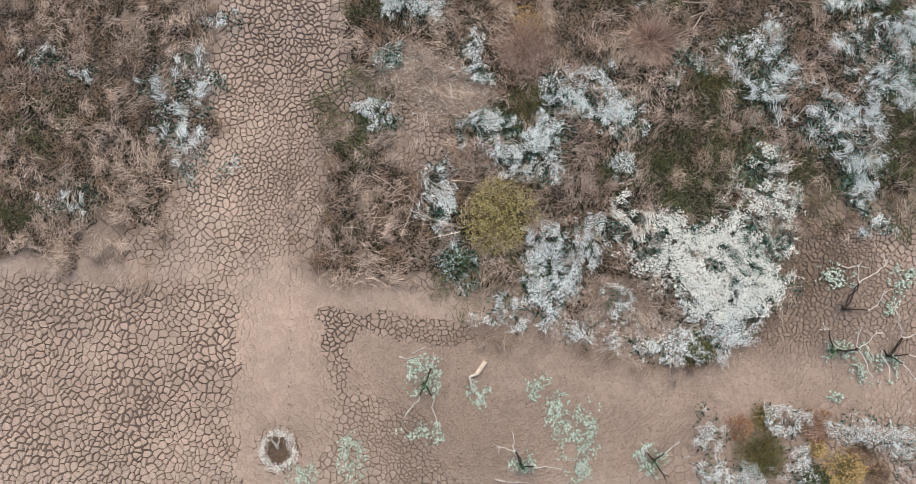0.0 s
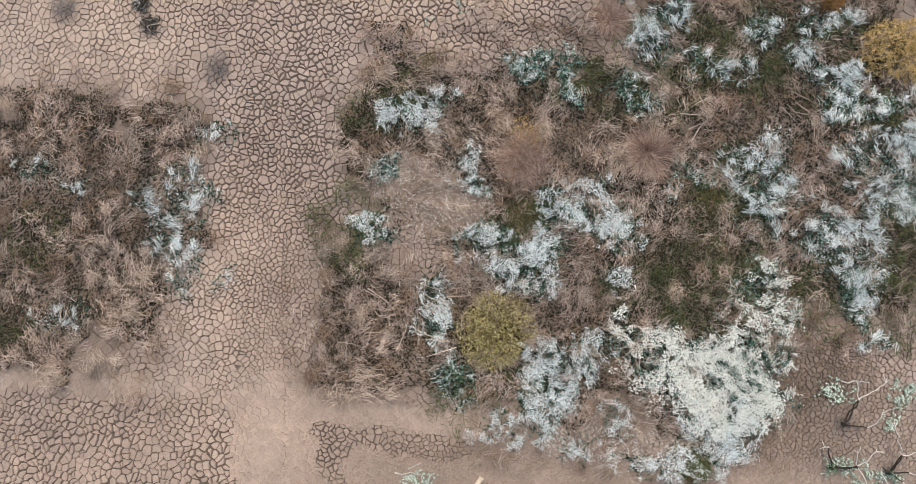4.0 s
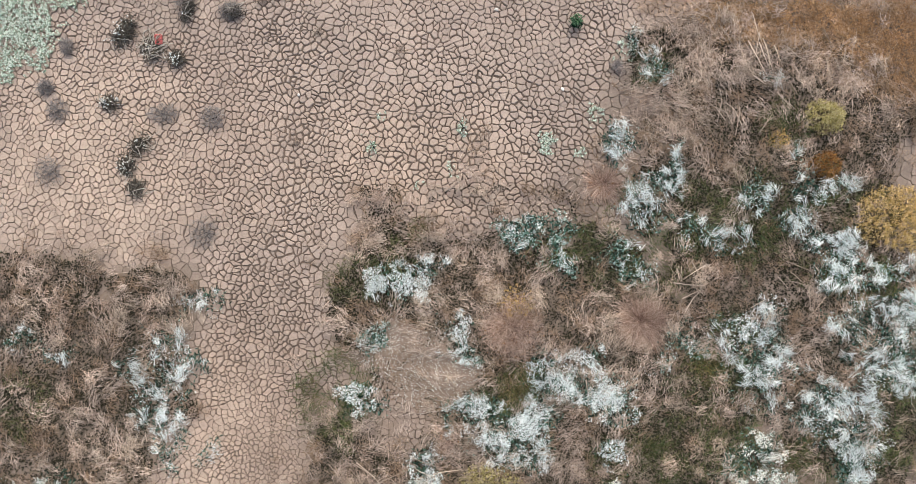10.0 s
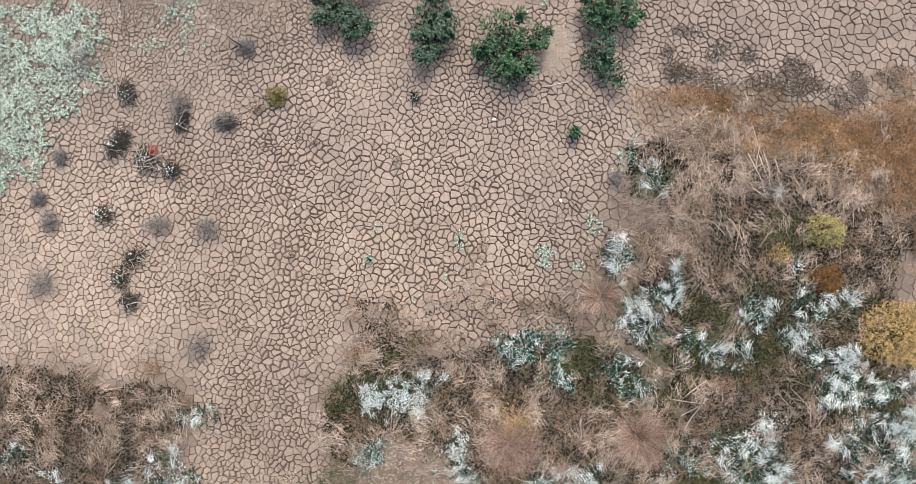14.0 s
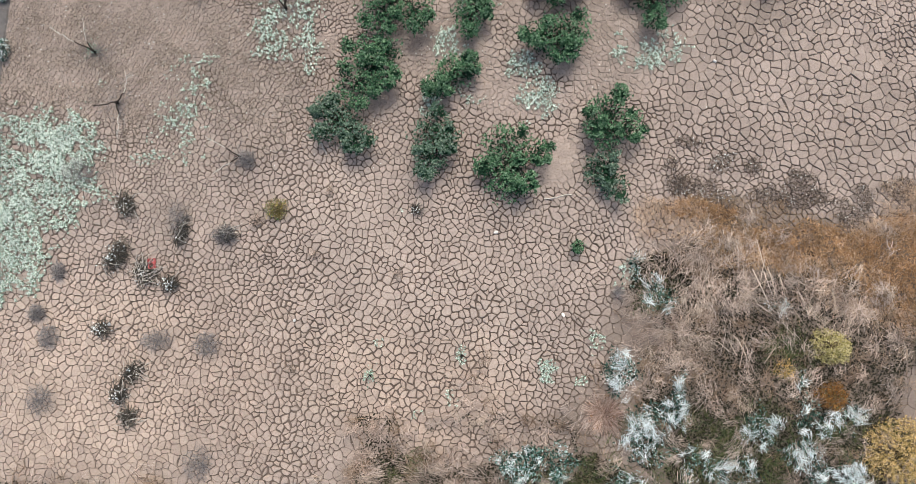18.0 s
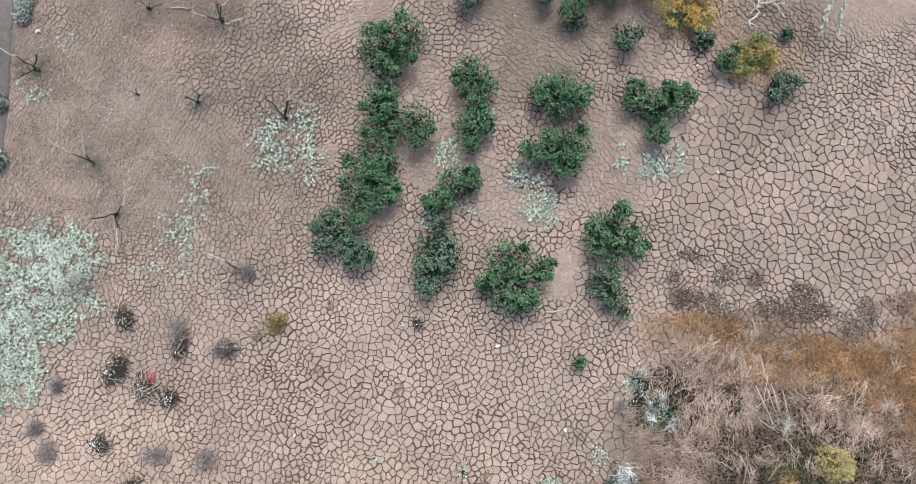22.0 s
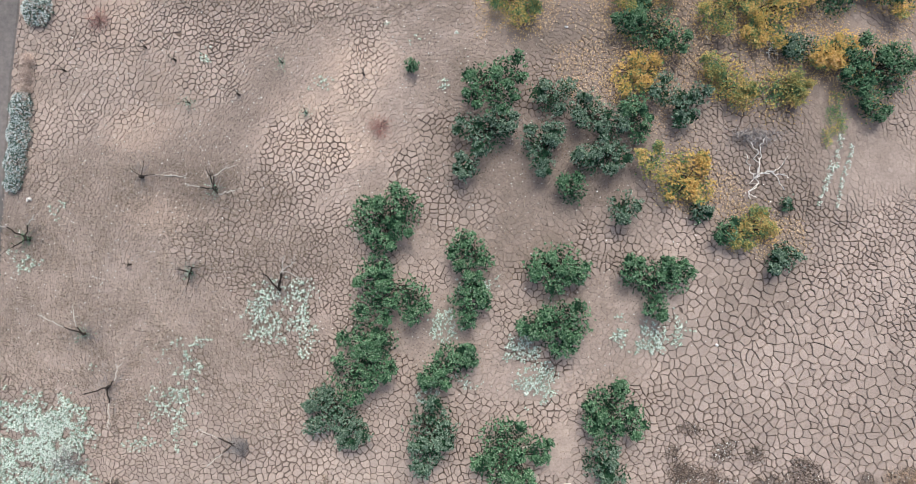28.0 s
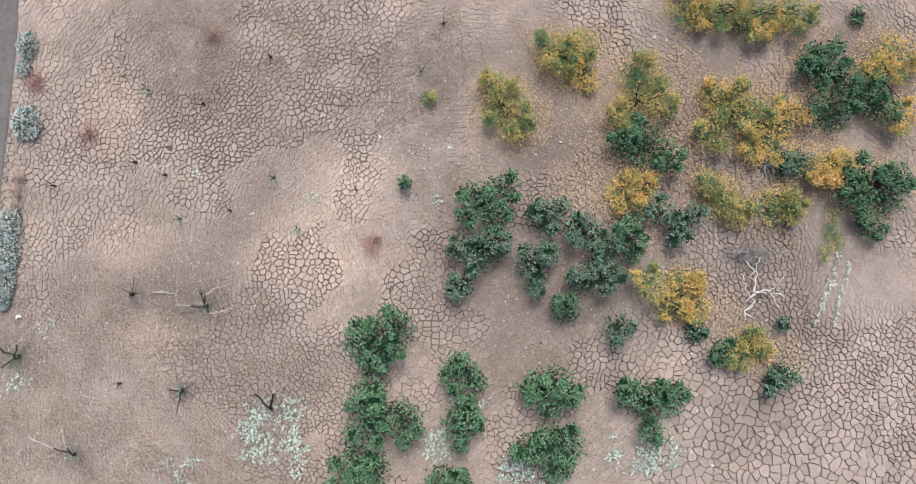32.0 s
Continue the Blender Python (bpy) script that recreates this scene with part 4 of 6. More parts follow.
ROSETTE_FIELD = [
    (-21.71, 35.39, 1.07, 0.71), (-10.00, 45.73, 1.50, 1.29), (-16.77, 39.72, 1.61, 1.86), (-15.75, 42.99, 1.50, 1.00), (-21.36, 42.64, 0.50, 0.50),
    (1.41, 41.70, 0.79, 0.50), (2.86, 47.73, 0.57, 0.71), (-18.89, 37.73, 0.86, 0.36), (6.15, 24.97, 0.54, 0.64), (8.63, 26.37, 0.43, 0.54), (7.91, 24.27, 0.29, 0.29),
    (10.80, 30.59, 0.64, 0.71), (-2.34, 34.31, 0.57, 0.43), (-9.29, 47.20, 1.79, 0.71), (-8.16, 43.90, 0.71, 1.07),
    (-23.65, 51.83, 0.64, 0.79), (-11.23, 45.70, 1.07, 1.43), (-9.11, 45.53, 1.07, 0.89), (-14.55, 61.69, 0.50, 0.50), (-7.68, 59.88, 0.71, 0.43), (-1.87, 62.47, 0.36, 0.36),
    (0.76, 63.05, 0.29, 0.29), (-0.03, 59.80, 0.36, 0.36), (-25.88, 48.83, 1.07, 0.64), (-3.57, 63.67, 0.21, 0.21),
    (8.97, 26.58, 0.50, 0.57), (6.14, 24.94, 0.50, 0.71), (8.12, 24.32, 0.29, 0.29), (-4.15, 26.60, 0.29, 0.29), (0.91, 25.86, 0.36, 0.64), (-4.68, 24.48, 0.29, 0.36),
    (0.37, 23.31, 0.36, 0.50), (-1.79, 22.22, 0.36, 0.36),
]


def rosettes(p, rng, size=(0.035, 0.08), petals=4, blades=5):
    n = len(p)
    leaf, bloom = [], []
    r = rng.uniform(*size, n)
    z = rng.uniform(0.03, 0.12, n)
    for k in range(blades):
        a = 2 * math.pi * k / blades + rng.uniform(-0.4, 0.4, n)
        leaf.append(leaves(np.c_[p, z], np.c_[np.cos(a), np.sin(a), rng.uniform(0.1, 0.6, n)], np.array([[0, 0, 1.0]]), r * rng.uniform(1.1, 2.0, n), r * 0.6))
    for k in range(petals):
        a = rng.uniform(0, 6.28, n)
        off = rng.uniform(0, 0.9, n) * r
        bloom.append(leaves(np.c_[p[:, 0] + np.cos(a) * off, p[:, 1] + np.sin(a) * off, z + 0.06 + rng.uniform(0, 0.06, n)], np.c_[np.cos(a * 3), np.sin(a * 3), rng.uniform(0, 0.3, n)], np.array([[0, 0, 1.0]]), r * rng.uniform(0.75, 1.25, n), r * rng.uniform(0.55, 0.9, n)))
    return leaf, bloom


PALELEAF = plant_material("pale_green_leaf", [(0.10, 0.22, 0.15), (0.24, 0.38, 0.29), (0.46, 0.58, 0.49), (0.05, 0.14, 0.08)], patch=0.2)


def build_rosettes():
    rng = np.random.default_rng(41)
    for blobs, density, label in ((ROSETTE_SOUTH, 95, "pale green rosettes with white heads on bare mud"), (ROSETTE_WEST, 100, "dense carpet of white-flowering pale green plants"), (ROSETTE_ROWS, 75, "white-flowering pale green plants under orchard trees"), (ROSETTE_FIELD, 42, "scattered whitish green rosettes on cracked mud")):
        for b in blobs:
            p = sample([b], density, rng, 2.0, 0.8, 0.7, int(abs(b[0]) * 10), 1.3)
            p = p[value_noise(p[:, 0] / 0.6, p[:, 1] / 0.6, 47) + rng.normal(0, 0.15, len(p)) > (0.3 if blobs is ROSETTE_WEST else 0.42)]
            if len(p) < 2:
                p = np.array([[b[0], b[1]], [b[0] + 0.1, b[1] - 0.08]])
            leaf, bloom = rosettes(p, rng)
            v, f = merge(leaf)
            ob = tagged(new("rosette_plants", fast_mesh("rosette_plants", v, f, PALELEAF)), label, "plants", kind="stuff")
            v, f = merge(bloom)
            part("flower_scatter", fast_mesh("flower_scatter", v, f, MINT), ob, "small white flower heads", "stuff")


build_rosettes()

# ---- rust-coloured grass strip ----
BLONDE = [(12.97, 33.96, 1.50, 1.50), (14.92, 33.78, 1.57, 1.07), (15.61, 32.54, 1.64, 0.64, -20), (18.95, 31.65, 3.93, 0.79, -6), (27.70, 34.85, 1.61, 1.43), (26.07, 33.43, 1.79, 0.57),
    (25.22, 28.84, 3.93, 1.07, -25), (17.91, 32.64, 1.79, 0.64)]

UMBERGRASS = plant_material("umber_grass", [(0.24, 0.145, 0.075), (0.35, 0.225, 0.12), (0.44, 0.30, 0.18), (0.28, 0.16, 0.07)])


def build_rust():
    rng = np.random.default_rng(51)

    def standing(p, size):
        p = p[value_noise(p[:, 0] / 0.8, p[:, 1] / 0.8, 57) > 0.08]
        return plumes(p, rng, 9, size, (0.010, 0.021), 0.05, 0.25, 2.5, 66, 0.7, 0.2, 0.7, 0.9)

    p = union_sample(RUST, 22, rng, 2.0, 0.5, 1.3)
    stuff("rust_grass", [standing(p, (0.2, 0.6))], ORANGE, "rust-orange dry grass standing in a strip", "grass")
    p = np.concatenate([union_sample(BLONDE, 13, rng, 2.0, 0.45, 1.3), union_sample(RUST, 3, rng, 2.0, 0.45, 1.3)])
    stuff("blond_grass", [standing(p, (0.25, 0.75))], BLOND, "blond dry grass fringing the rust strip", "grass")
    p = union_sample(RUST, 70, rng, 2.0, 0.4, 1.3)
    n = len(p)
    a = rng.uniform(0, 6.28, n)
    stuff("rust_thatch", [leaves(np.c_[p, rng.uniform(0.02, 0.1, n)], np.c_[np.cos(a), np.sin(a), rng.normal(0.05, 0.15, n)], unit(rng.normal(0, 0.3, (n, 3)) + np.array([[0, 0, 1.0]])), rng.uniform(0.15, 0.35, n), rng.uniform(0.06, 0.12, n))], ORANGE, "flattened rust-brown thatch under the standing grass", "thatch")
    p = union_sample(UMBER, 12, rng, 2.0, 0.5, 1.0)
    stuff("umber_grass", [standing(p, (0.1, 0.3))], UMBERGRASS, "short olive-brown grass on cracked mud", "grass")
    p = union_sample(PALEBRUSH, 1.5, rng, 2.0, 0.4)
    stuff("grey_reeds", [plumes(p, rng, 14, (0.4, 1.2), (0.014, 0.03), 0.3, 0.6, fan=0.4, reach=0.3)], MAUVE, "pale grey-brown reeds flattened beside the rust strip", "reeds")
    p = union_sample(LONGREED, 1.1, rng, 2.0, 0.4)
    stuff("long_reeds", [lying(p, rng, 0.4, 0.75, (1.4, 2.8), (0.035, 0.06), 0.35, 0.05, 6.0, 71, 0.05)], STRAW, "long pale reed stems lying on top of the brush", "reeds")


PALEBRUSH = [(15.34, 31.01, 3.93, 1.96, -10), (23.49, 28.67, 4.29, 1.43, -20), (12.78, 26.88, 2.14, 2.14)]
LONGREED = [(17.13, 31.01, 3.22, 1.43, -15), (22.81, 30.11, 2.14, 1.07), (18.14, 28.31, 2.86, 2.14), (14.29, 15.94, 2.86, 1.43), (-3.03, 3.67, 3.57, 2.14), (20.78, 15.57, 2.14, 1.43), (10.13, 0.13, 1.79, 1.79)]
build_rust()

# ---- trees and shrubs ----
def crown_of(lobes, height, rng, sx, sy, leaf=(0.08, 0.15), fill=1.0, flat=0.5):
    """Leafy whorls in bunches over the upper side of each lobe, and darker leaves within. Returns both sets."""
    outer, inner = [], []
    for lx, ly, r, *_ in lobes:
        n = int((34 + 92 * r * r) * fill)
        a = rng.uniform(0, 2 * math.pi, n)
        c = 1 - 1.15 * rng.uniform(0, 1, n) ** 1.1
        s = np.sqrt(1 - c * c)
        out = np.c_[s * np.cos(a), s * np.sin(a), c]
        k = r * (0.66 + 0.42 * rng.uniform(0, 1, n)) * (0.6 + 0.75 * value_noise(np.cos(a) * 2.1 + lx, np.sin(a) * 2.1 + ly, 13))
        zc = max(height - r * flat, 0.45 * height)
        at = np.c_[lx - sx + out[:, 0] * k, ly - sy + out[:, 1] * k, np.maximum(zc + out[:, 2] * k * flat + rng.normal(0, 0.1, n), 0.12)]
        bunch = value_noise((at[:, 0] + sx) / 0.38, (at[:, 1] + sy) / 0.38, 19)
        at[:, 2] += (bunch - 0.5) * 0.4
        at, out = at[bunch > 0.3], out[bunch > 0.3]
        n = len(at)
        at[:, 2] = np.maximum(at[:, 2], 0.12)
        per = 9
        m = n * per
        axis = unit(np.repeat(out * 0.5 + np.array([[0, 0, 0.8]]), per, 0) + np.repeat(rng.normal(0, 0.25, (n, 3)), per, 0))
        spin = np.tile(np.arange(per) * 2.4, n) + rng.uniform(0, 6.28, m)
        side = unit(np.cross(axis, np.array([[0.3, 0.9, 0.1]])))
        other = np.cross(axis, side)
        way = unit(axis * rng.uniform(0.2, 1.3, m)[:, None] + side * np.cos(spin)[:, None] + other * np.sin(spin)[:, None])
        size = np.repeat(rng.uniform(0.75, 1.15, n), per)
        outer.append(leaves(np.repeat(at, per, 0) + axis * rng.uniform(0, 0.08, m)[:, None], way, axis, rng.uniform(*leaf, m) * size, rng.uniform(0.045, 0.075, m) * size))
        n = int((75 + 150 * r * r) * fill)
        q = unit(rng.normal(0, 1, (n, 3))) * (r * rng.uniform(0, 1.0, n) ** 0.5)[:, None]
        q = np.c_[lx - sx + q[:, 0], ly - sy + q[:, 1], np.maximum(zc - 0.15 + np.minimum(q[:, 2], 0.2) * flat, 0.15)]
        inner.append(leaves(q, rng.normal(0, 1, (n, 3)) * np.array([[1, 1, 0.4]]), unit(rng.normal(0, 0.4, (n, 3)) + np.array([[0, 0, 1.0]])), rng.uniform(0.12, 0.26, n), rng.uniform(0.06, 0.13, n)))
    return merge(outer), merge(inner)


def wood_of(lobes, height, rng, sx, sy, thick=0.09):
    pieces = [tube(crooked((0, 0, -0.05), (rng.normal(0, 0.06), rng.normal(0, 0.06), height * 0.35), rng, 0.08), np.linspace(thick, thick * 0.75, 5))]
    for lx, ly, r, *_ in lobes:
        for k in range(5):
            a = rng.uniform(0, 6.28)
            q = r * rng.uniform(0.3, 0.85)
            tip = (lx - sx + math.cos(a) * q, ly - sy + math.sin(a) * q, height * rng.uniform(0.6, 0.9))
            pieces.append(tube(crooked((0, 0, height * rng.uniform(0.2, 0.34)), tip, rng, 0.1, 6), np.linspace(thick * 0.55, 0.012, 6), 5))
    return merge(pieces)


def tree(name, lobes, height, mat, seed, label, category="tree", group="", fill=1.0, wood=None, leaf=(0.08, 0.15), spread=1.0, fringe=0.0):
    rng = np.random.default_rng(seed)
    main = [(b[0], b[1], b[2] * spread * 0.9) for b in lobes]
    lobes = list(main)
    for x, y, r in main:
        if r > 0.6:
            for a in rng.uniform(0, 6.28, 3):
                lobes.append((x + math.cos(a) * r * 0.9, y + math.sin(a) * r * 0.9, r * rng.uniform(0.28, 0.42)))
    sx, sy = np.mean([b[0] for b in main]), np.mean([b[1] for b in main])
    ob = thing(name, sx, sy, 0, label, category, group)
    v, f = wood_of(main, height * 0.85, rng, sx, sy, 0.07)
    part("trunk", fast_mesh("trunk", v, f, wood or BARK, True), ob, "dark branching trunk")
    (v, f), (iv, jf) = crown_of(lobes, height, rng, sx, sy, leaf, fill)
    crown = part("crown", fast_mesh("crown", v, f, mat), ob)
    # green crowns: inner leaves coloured darker to paint the shade within
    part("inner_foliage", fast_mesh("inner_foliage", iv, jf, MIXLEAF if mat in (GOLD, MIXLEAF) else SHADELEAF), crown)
    if fringe:
        pieces = []
        for lx, ly, r in main:
            n = int(fringe * (40 + 120 * r * r))
            a = rng.uniform(0, 6.28, n)
            q = r * rng.normal(1.0, 0.28, n) * (0.8 + 0.5 * value_noise(np.cos(a) * 1.5 + lx, np.sin(a) * 1.5 + ly, 17))
            pieces.append(leaves(np.c_[lx - sx + np.cos(a) * q, ly - sy + np.sin(a) * q, rng.uniform(0.15, height * 0.7, n)], rng.normal(0, 1, (n, 3)) * np.array([[1, 1, 0.4]]), unit(rng.normal(0, 0.5, (n, 3)) + np.array([[0, 0, 1.0]])), rng.uniform(0.06, 0.12, n), rng.uniform(0.04, 0.07, n)))
        v, f = merge(pieces)
        part("yellow_fringe", fast_mesh("yellow_fringe", v, f, GOLD), crown, "gold leaves at the rim of the crown", "stuff")
    return ob


ORCHARD = [
    ([(-6.57, 39.86, 1.57, 0.00), (-5.47, 39.09, 1.14, 0.00), (-7.32, 40.71, 0.79, 0.00)], 2.3, GREYLEAF),
    ([(-5.39, 42.07, 1.50, 0.00), (-4.13, 42.75, 1.29, 0.00), (-4.83, 44.11, 1.36, 0.00), (-3.53, 44.11, 0.93, 0.00)], 2.6, LEAF),
    ([(-3.95, 46.44, 1.36, 0.00), (-4.24, 47.96, 1.07, 0.00), (-2.00, 46.68, 1.36, 0.00), (-3.73, 48.58, 0.79, 0.00)], 2.5, LEAF),
    ([(-4.26, 51.18, 1.43, 0.00), (-2.54, 52.05, 1.36, 0.00), (-3.73, 49.89, 0.86, 0.00), (-2.70, 50.83, 0.86, 0.00)], 2.4, LEAF),
    ([(-0.78, 39.29, 1.50, 0.00), (-0.95, 37.51, 1.14, 0.00), (0.06, 38.69, 0.79, 0.00)], 2.3, GREYLEAF),
    ([(0.40, 42.92, 1.36, 0.00), (-0.45, 42.14, 1.00, 0.00), (1.42, 43.09, 0.79, 0.00)], 2.3, LEAF),
    ([(1.43, 46.44, 1.29, 0.00), (1.77, 47.37, 0.86, 0.00), (1.42, 45.31, 0.64, 0.00)], 2.4, LEAF),
    ([(1.53, 49.27, 1.21, 0.00), (2.46, 48.92, 0.64, 0.00), (1.26, 50.13, 0.64, 0.00)], 2.2, LEAF),
    ([(3.62, 38.35, 1.50, 0.00), (3.35, 36.67, 1.57, 0.00), (4.36, 35.94, 1.00, 0.00), (5.58, 37.95, 0.79, 0.00)], 2.5, LEAF),
    ([(6.65, 45.07, 1.71, 0.00), (5.52, 45.07, 1.07, 0.00), (7.67, 45.31, 1.14, 0.00)], 2.6, LEAF),
    ([(6.81, 48.50, 1.57, 0.00), (5.71, 48.64, 1.00, 0.00), (7.77, 48.23, 0.86, 0.00)], 2.5, LEAF),
    ([(9.73, 40.38, 1.50, 0.00), (11.01, 39.44, 0.93, 0.00), (9.71, 38.86, 0.93, 0.00), (8.77, 39.54, 0.71, 0.00)], 2.4, LEAF),
    ([(9.29, 37.02, 1.21, 0.00), (10.02, 36.08, 1.07, 0.00)], 2.0, GREYLEAF),
    ([(12.55, 47.71, 1.50, 0.00), (13.85, 47.95, 1.00, 0.00), (11.19, 48.15, 0.93, 0.00), (12.45, 46.09, 0.79, 0.00)], 2.3, LEAF),
]
COPSE = [
    ([(2.67, 56.43, 1.57, 0.00), (1.48, 56.77, 1.00, 0.00), (3.53, 57.28, 1.00, 0.00)], 2.5, GREYLEAF),
    ([(2.33, 60.03, 1.21, 0.00), (3.94, 60.37, 1.29, 0.00), (3.36, 58.65, 1.21, 0.00), (1.82, 58.65, 0.79, 0.00)], 2.6, LEAF),
    ([(6.60, 58.72, 1.29, 0.00), (5.75, 59.00, 0.71, 0.00), (7.46, 59.34, 0.71, 0.00)], 2.2, GREYLEAF),
    ([(5.74, 55.92, 1.43, 0.00), (6.76, 56.60, 0.93, 0.00), (5.90, 54.73, 0.86, 0.00)], 2.2, GREYLEAF),
    ([(8.98, 57.80, 1.43, 0.00), (10.00, 56.94, 1.07, 0.00), (8.14, 58.14, 0.86, 0.00)], 2.3, GREYLEAF),
    ([(9.47, 55.24, 1.50, 0.00), (8.62, 54.90, 1.00, 0.00), (10.49, 55.41, 0.93, 0.00)], 2.3, GREYLEAF),
    ([(11.43, 57.46, 1.21, 0.00), (11.55, 58.31, 0.86, 0.00), (11.62, 56.43, 0.71, 0.00)], 2.4, LEAF),
    ([(13.43, 58.99, 1.14, 0.00), (14.51, 58.14, 1.00, 0.00), (14.25, 57.28, 0.71, 0.00), (15.30, 58.82, 0.79, 0.00)], 2.2, GREYLEAF),
]
SAPLINGS = [([(1.48, 54.60, 0.86, 0.00)], 1.2, GREYLEAF), ([(7.73, 53.08, 1.00, 0.00)], 1.2, LEAF), ([(10.77, 52.12, 1.00, 0.00)], 1.2, GREYLEAF), ([(12.53, 54.71, 1.14, 0.00)], 1.5, MIXLEAF), ([(-1.95, 60.80, 0.46, 0.00)], 0.8, LEAF), ([(-0.48, 66.05, 0.57, 0.00)], 0.7, MIXLEAF), ([(7.88, 32.29, 0.46, 0.00)], 0.7, LEAF), ([(20.14, 48.83, 0.79, 0.00)], 0.9, GREYLEAF), ([(20.80, 52.28, 0.50, 0.00)], 0.7, GREYLEAF), ([(15.41, 51.75, 0.71, 0.00)], 0.8, GREYLEAF), ([(20.56, 49.34, 0.79, 0.00)], 0.9, GREYLEAF), ([(17.05, 50.65, 0.86, 0.00)], 1.0, LEAF)]
AUTUMN = [
    ([(4.17, 65.40, 1.57, 0.00), (3.55, 66.62, 1.00, 0.00), (4.75, 64.00, 1.00, 0.00)], 2.3, MIXLEAF),
    ([(7.02, 68.89, 1.21, 0.00), (8.75, 69.24, 1.14, 0.00), (7.53, 68.01, 0.86, 0.00)], 2.3, MIXLEAF),
    ([(8.73, 67.31, 1.07, 0.00)], 1.4, GOLD),
    ([(12.35, 67.13, 1.43, 0.00), (13.19, 65.73, 1.21, 0.00), (11.11, 64.86, 0.93, 0.00)], 2.5, MIXLEAF),
    ([(12.46, 63.13, 1.64, 0.00), (11.10, 63.30, 0.93, 0.00), (13.82, 62.26, 1.00, 0.00)], 2.6, LEAF),
    ([(11.33, 60.20, 1.29, 0.00), (12.43, 60.54, 0.93, 0.00)], 1.7, GOLD),
    ([(14.72, 54.57, 1.21, 0.00), (14.02, 53.38, 1.00, 0.00), (15.54, 53.21, 0.93, 0.00)], 1.7, GOLD),
    ([(18.70, 51.03, 1.07, 0.00), (17.85, 50.36, 0.79, 0.00), (19.54, 50.69, 0.64, 0.00)], 1.6, MIXLEAF),
    ([(17.99, 65.55, 1.43, 0.00), (19.01, 65.03, 1.29, 0.00), (16.59, 63.82, 1.21, 0.00)], 2.4, MIXLEAF),
    ([(16.80, 66.07, 1.00, 0.00), (21.23, 64.85, 1.21, 0.00), (20.00, 63.29, 1.43, 0.00), (18.96, 62.78, 0.86, 0.00)], 1.9, GOLD),
    ([(17.36, 59.85, 1.43, 0.00), (16.36, 60.71, 0.86, 0.00), (18.02, 58.82, 0.93, 0.00)], 2.2, MIXLEAF),
    ([(20.42, 59.27, 1.36, 0.00), (21.44, 59.50, 0.71, 0.00)], 2.0, MIXLEAF),
    ([(23.37, 67.81, 1.57, 0.00), (22.70, 68.51, 0.93, 0.00), (24.54, 66.93, 1.14, 0.00)], 2.6, LEAF),
    ([(23.81, 65.02, 1.43, 0.00), (25.88, 65.89, 1.21, 0.00), (26.72, 65.19, 0.93, 0.00)], 2.5, LEAF),
    ([(21.84, 61.91, 1.14, 0.00)], 1.8, GREYLEAF),
    ([(23.54, 61.74, 1.14, 0.00), (24.41, 62.15, 0.86, 0.00), (23.02, 61.22, 0.71, 0.00)], 1.8, GOLD),
    ([(25.40, 61.22, 1.21, 0.00), (25.02, 59.85, 1.14, 0.00), (26.73, 60.02, 1.57, 0.00), (27.61, 61.05, 1.07, 0.00)], 2.4, LEAF),
    ([(26.06, 58.14, 0.86, 0.00)], 1.6, LEAF),
    ([(15.35, 71.52, 1.43, 0.00), (17.42, 71.34, 1.43, 0.00), (19.49, 70.98, 1.64, 0.00), (21.56, 71.22, 1.43, 0.00)], 2.4, MIXLEAF),
    ([(19.81, 70.27, 0.79, 0.00), (16.03, 70.99, 0.79, 0.00)], 1.8, GOLD),
    ([(27.68, 68.33, 1.57, 0.00), (26.62, 67.63, 1.00, 0.00), (27.90, 64.67, 1.07, 0.00)], 2.3, GOLD),
    ([(25.87, 71.07, 0.64, 0.00)], 1.2, LEAF),
]
for i, (lobes, h, mat) in enumerate(ORCHARD):
    tree("orchard_tree", lobes, h * 0.58, mat, 100 + i, "low bushy orchard tree with dark green leaves on cracked mud" if mat is LEAF else "low bushy orchard tree with grey-green leaves on cracked mud", group="orchard rows")
for i, (lobes, h, mat) in enumerate(COPSE):
    tree("copse_tree", lobes, h * 0.58, mat, 200 + i, "dense dark green bushy tree in a mixed copse" if mat is LEAF else "grey-green bushy tree in a mixed copse", group="copse trees", fill=0.85, spread=0.86)
for i, (lobes, h, mat) in enumerate(SAPLINGS):
    tree("sapling", lobes, h, mat, 300 + i, "small green sapling standing alone on dry mud", "sapling", "saplings", leaf=(0.07, 0.13))
for i, (lobes, h, mat) in enumerate(AUTUMN):
    label = {GOLD: "bushy tree with golden yellow autumn leaves", MIXLEAF: "bushy tree with green leaves turning yellow"}.get(mat, "bushy dark green tree among yellow ones")
    tree("autumn_tree", lobes, h * 0.55, mat, 400 + i, label, group="autumn trees", fill=1.15, leaf=(0.055, 0.10), spread=1.0, fringe=0.9 if mat is LEAF else 2.4 if mat is MIXLEAF else 1.6)

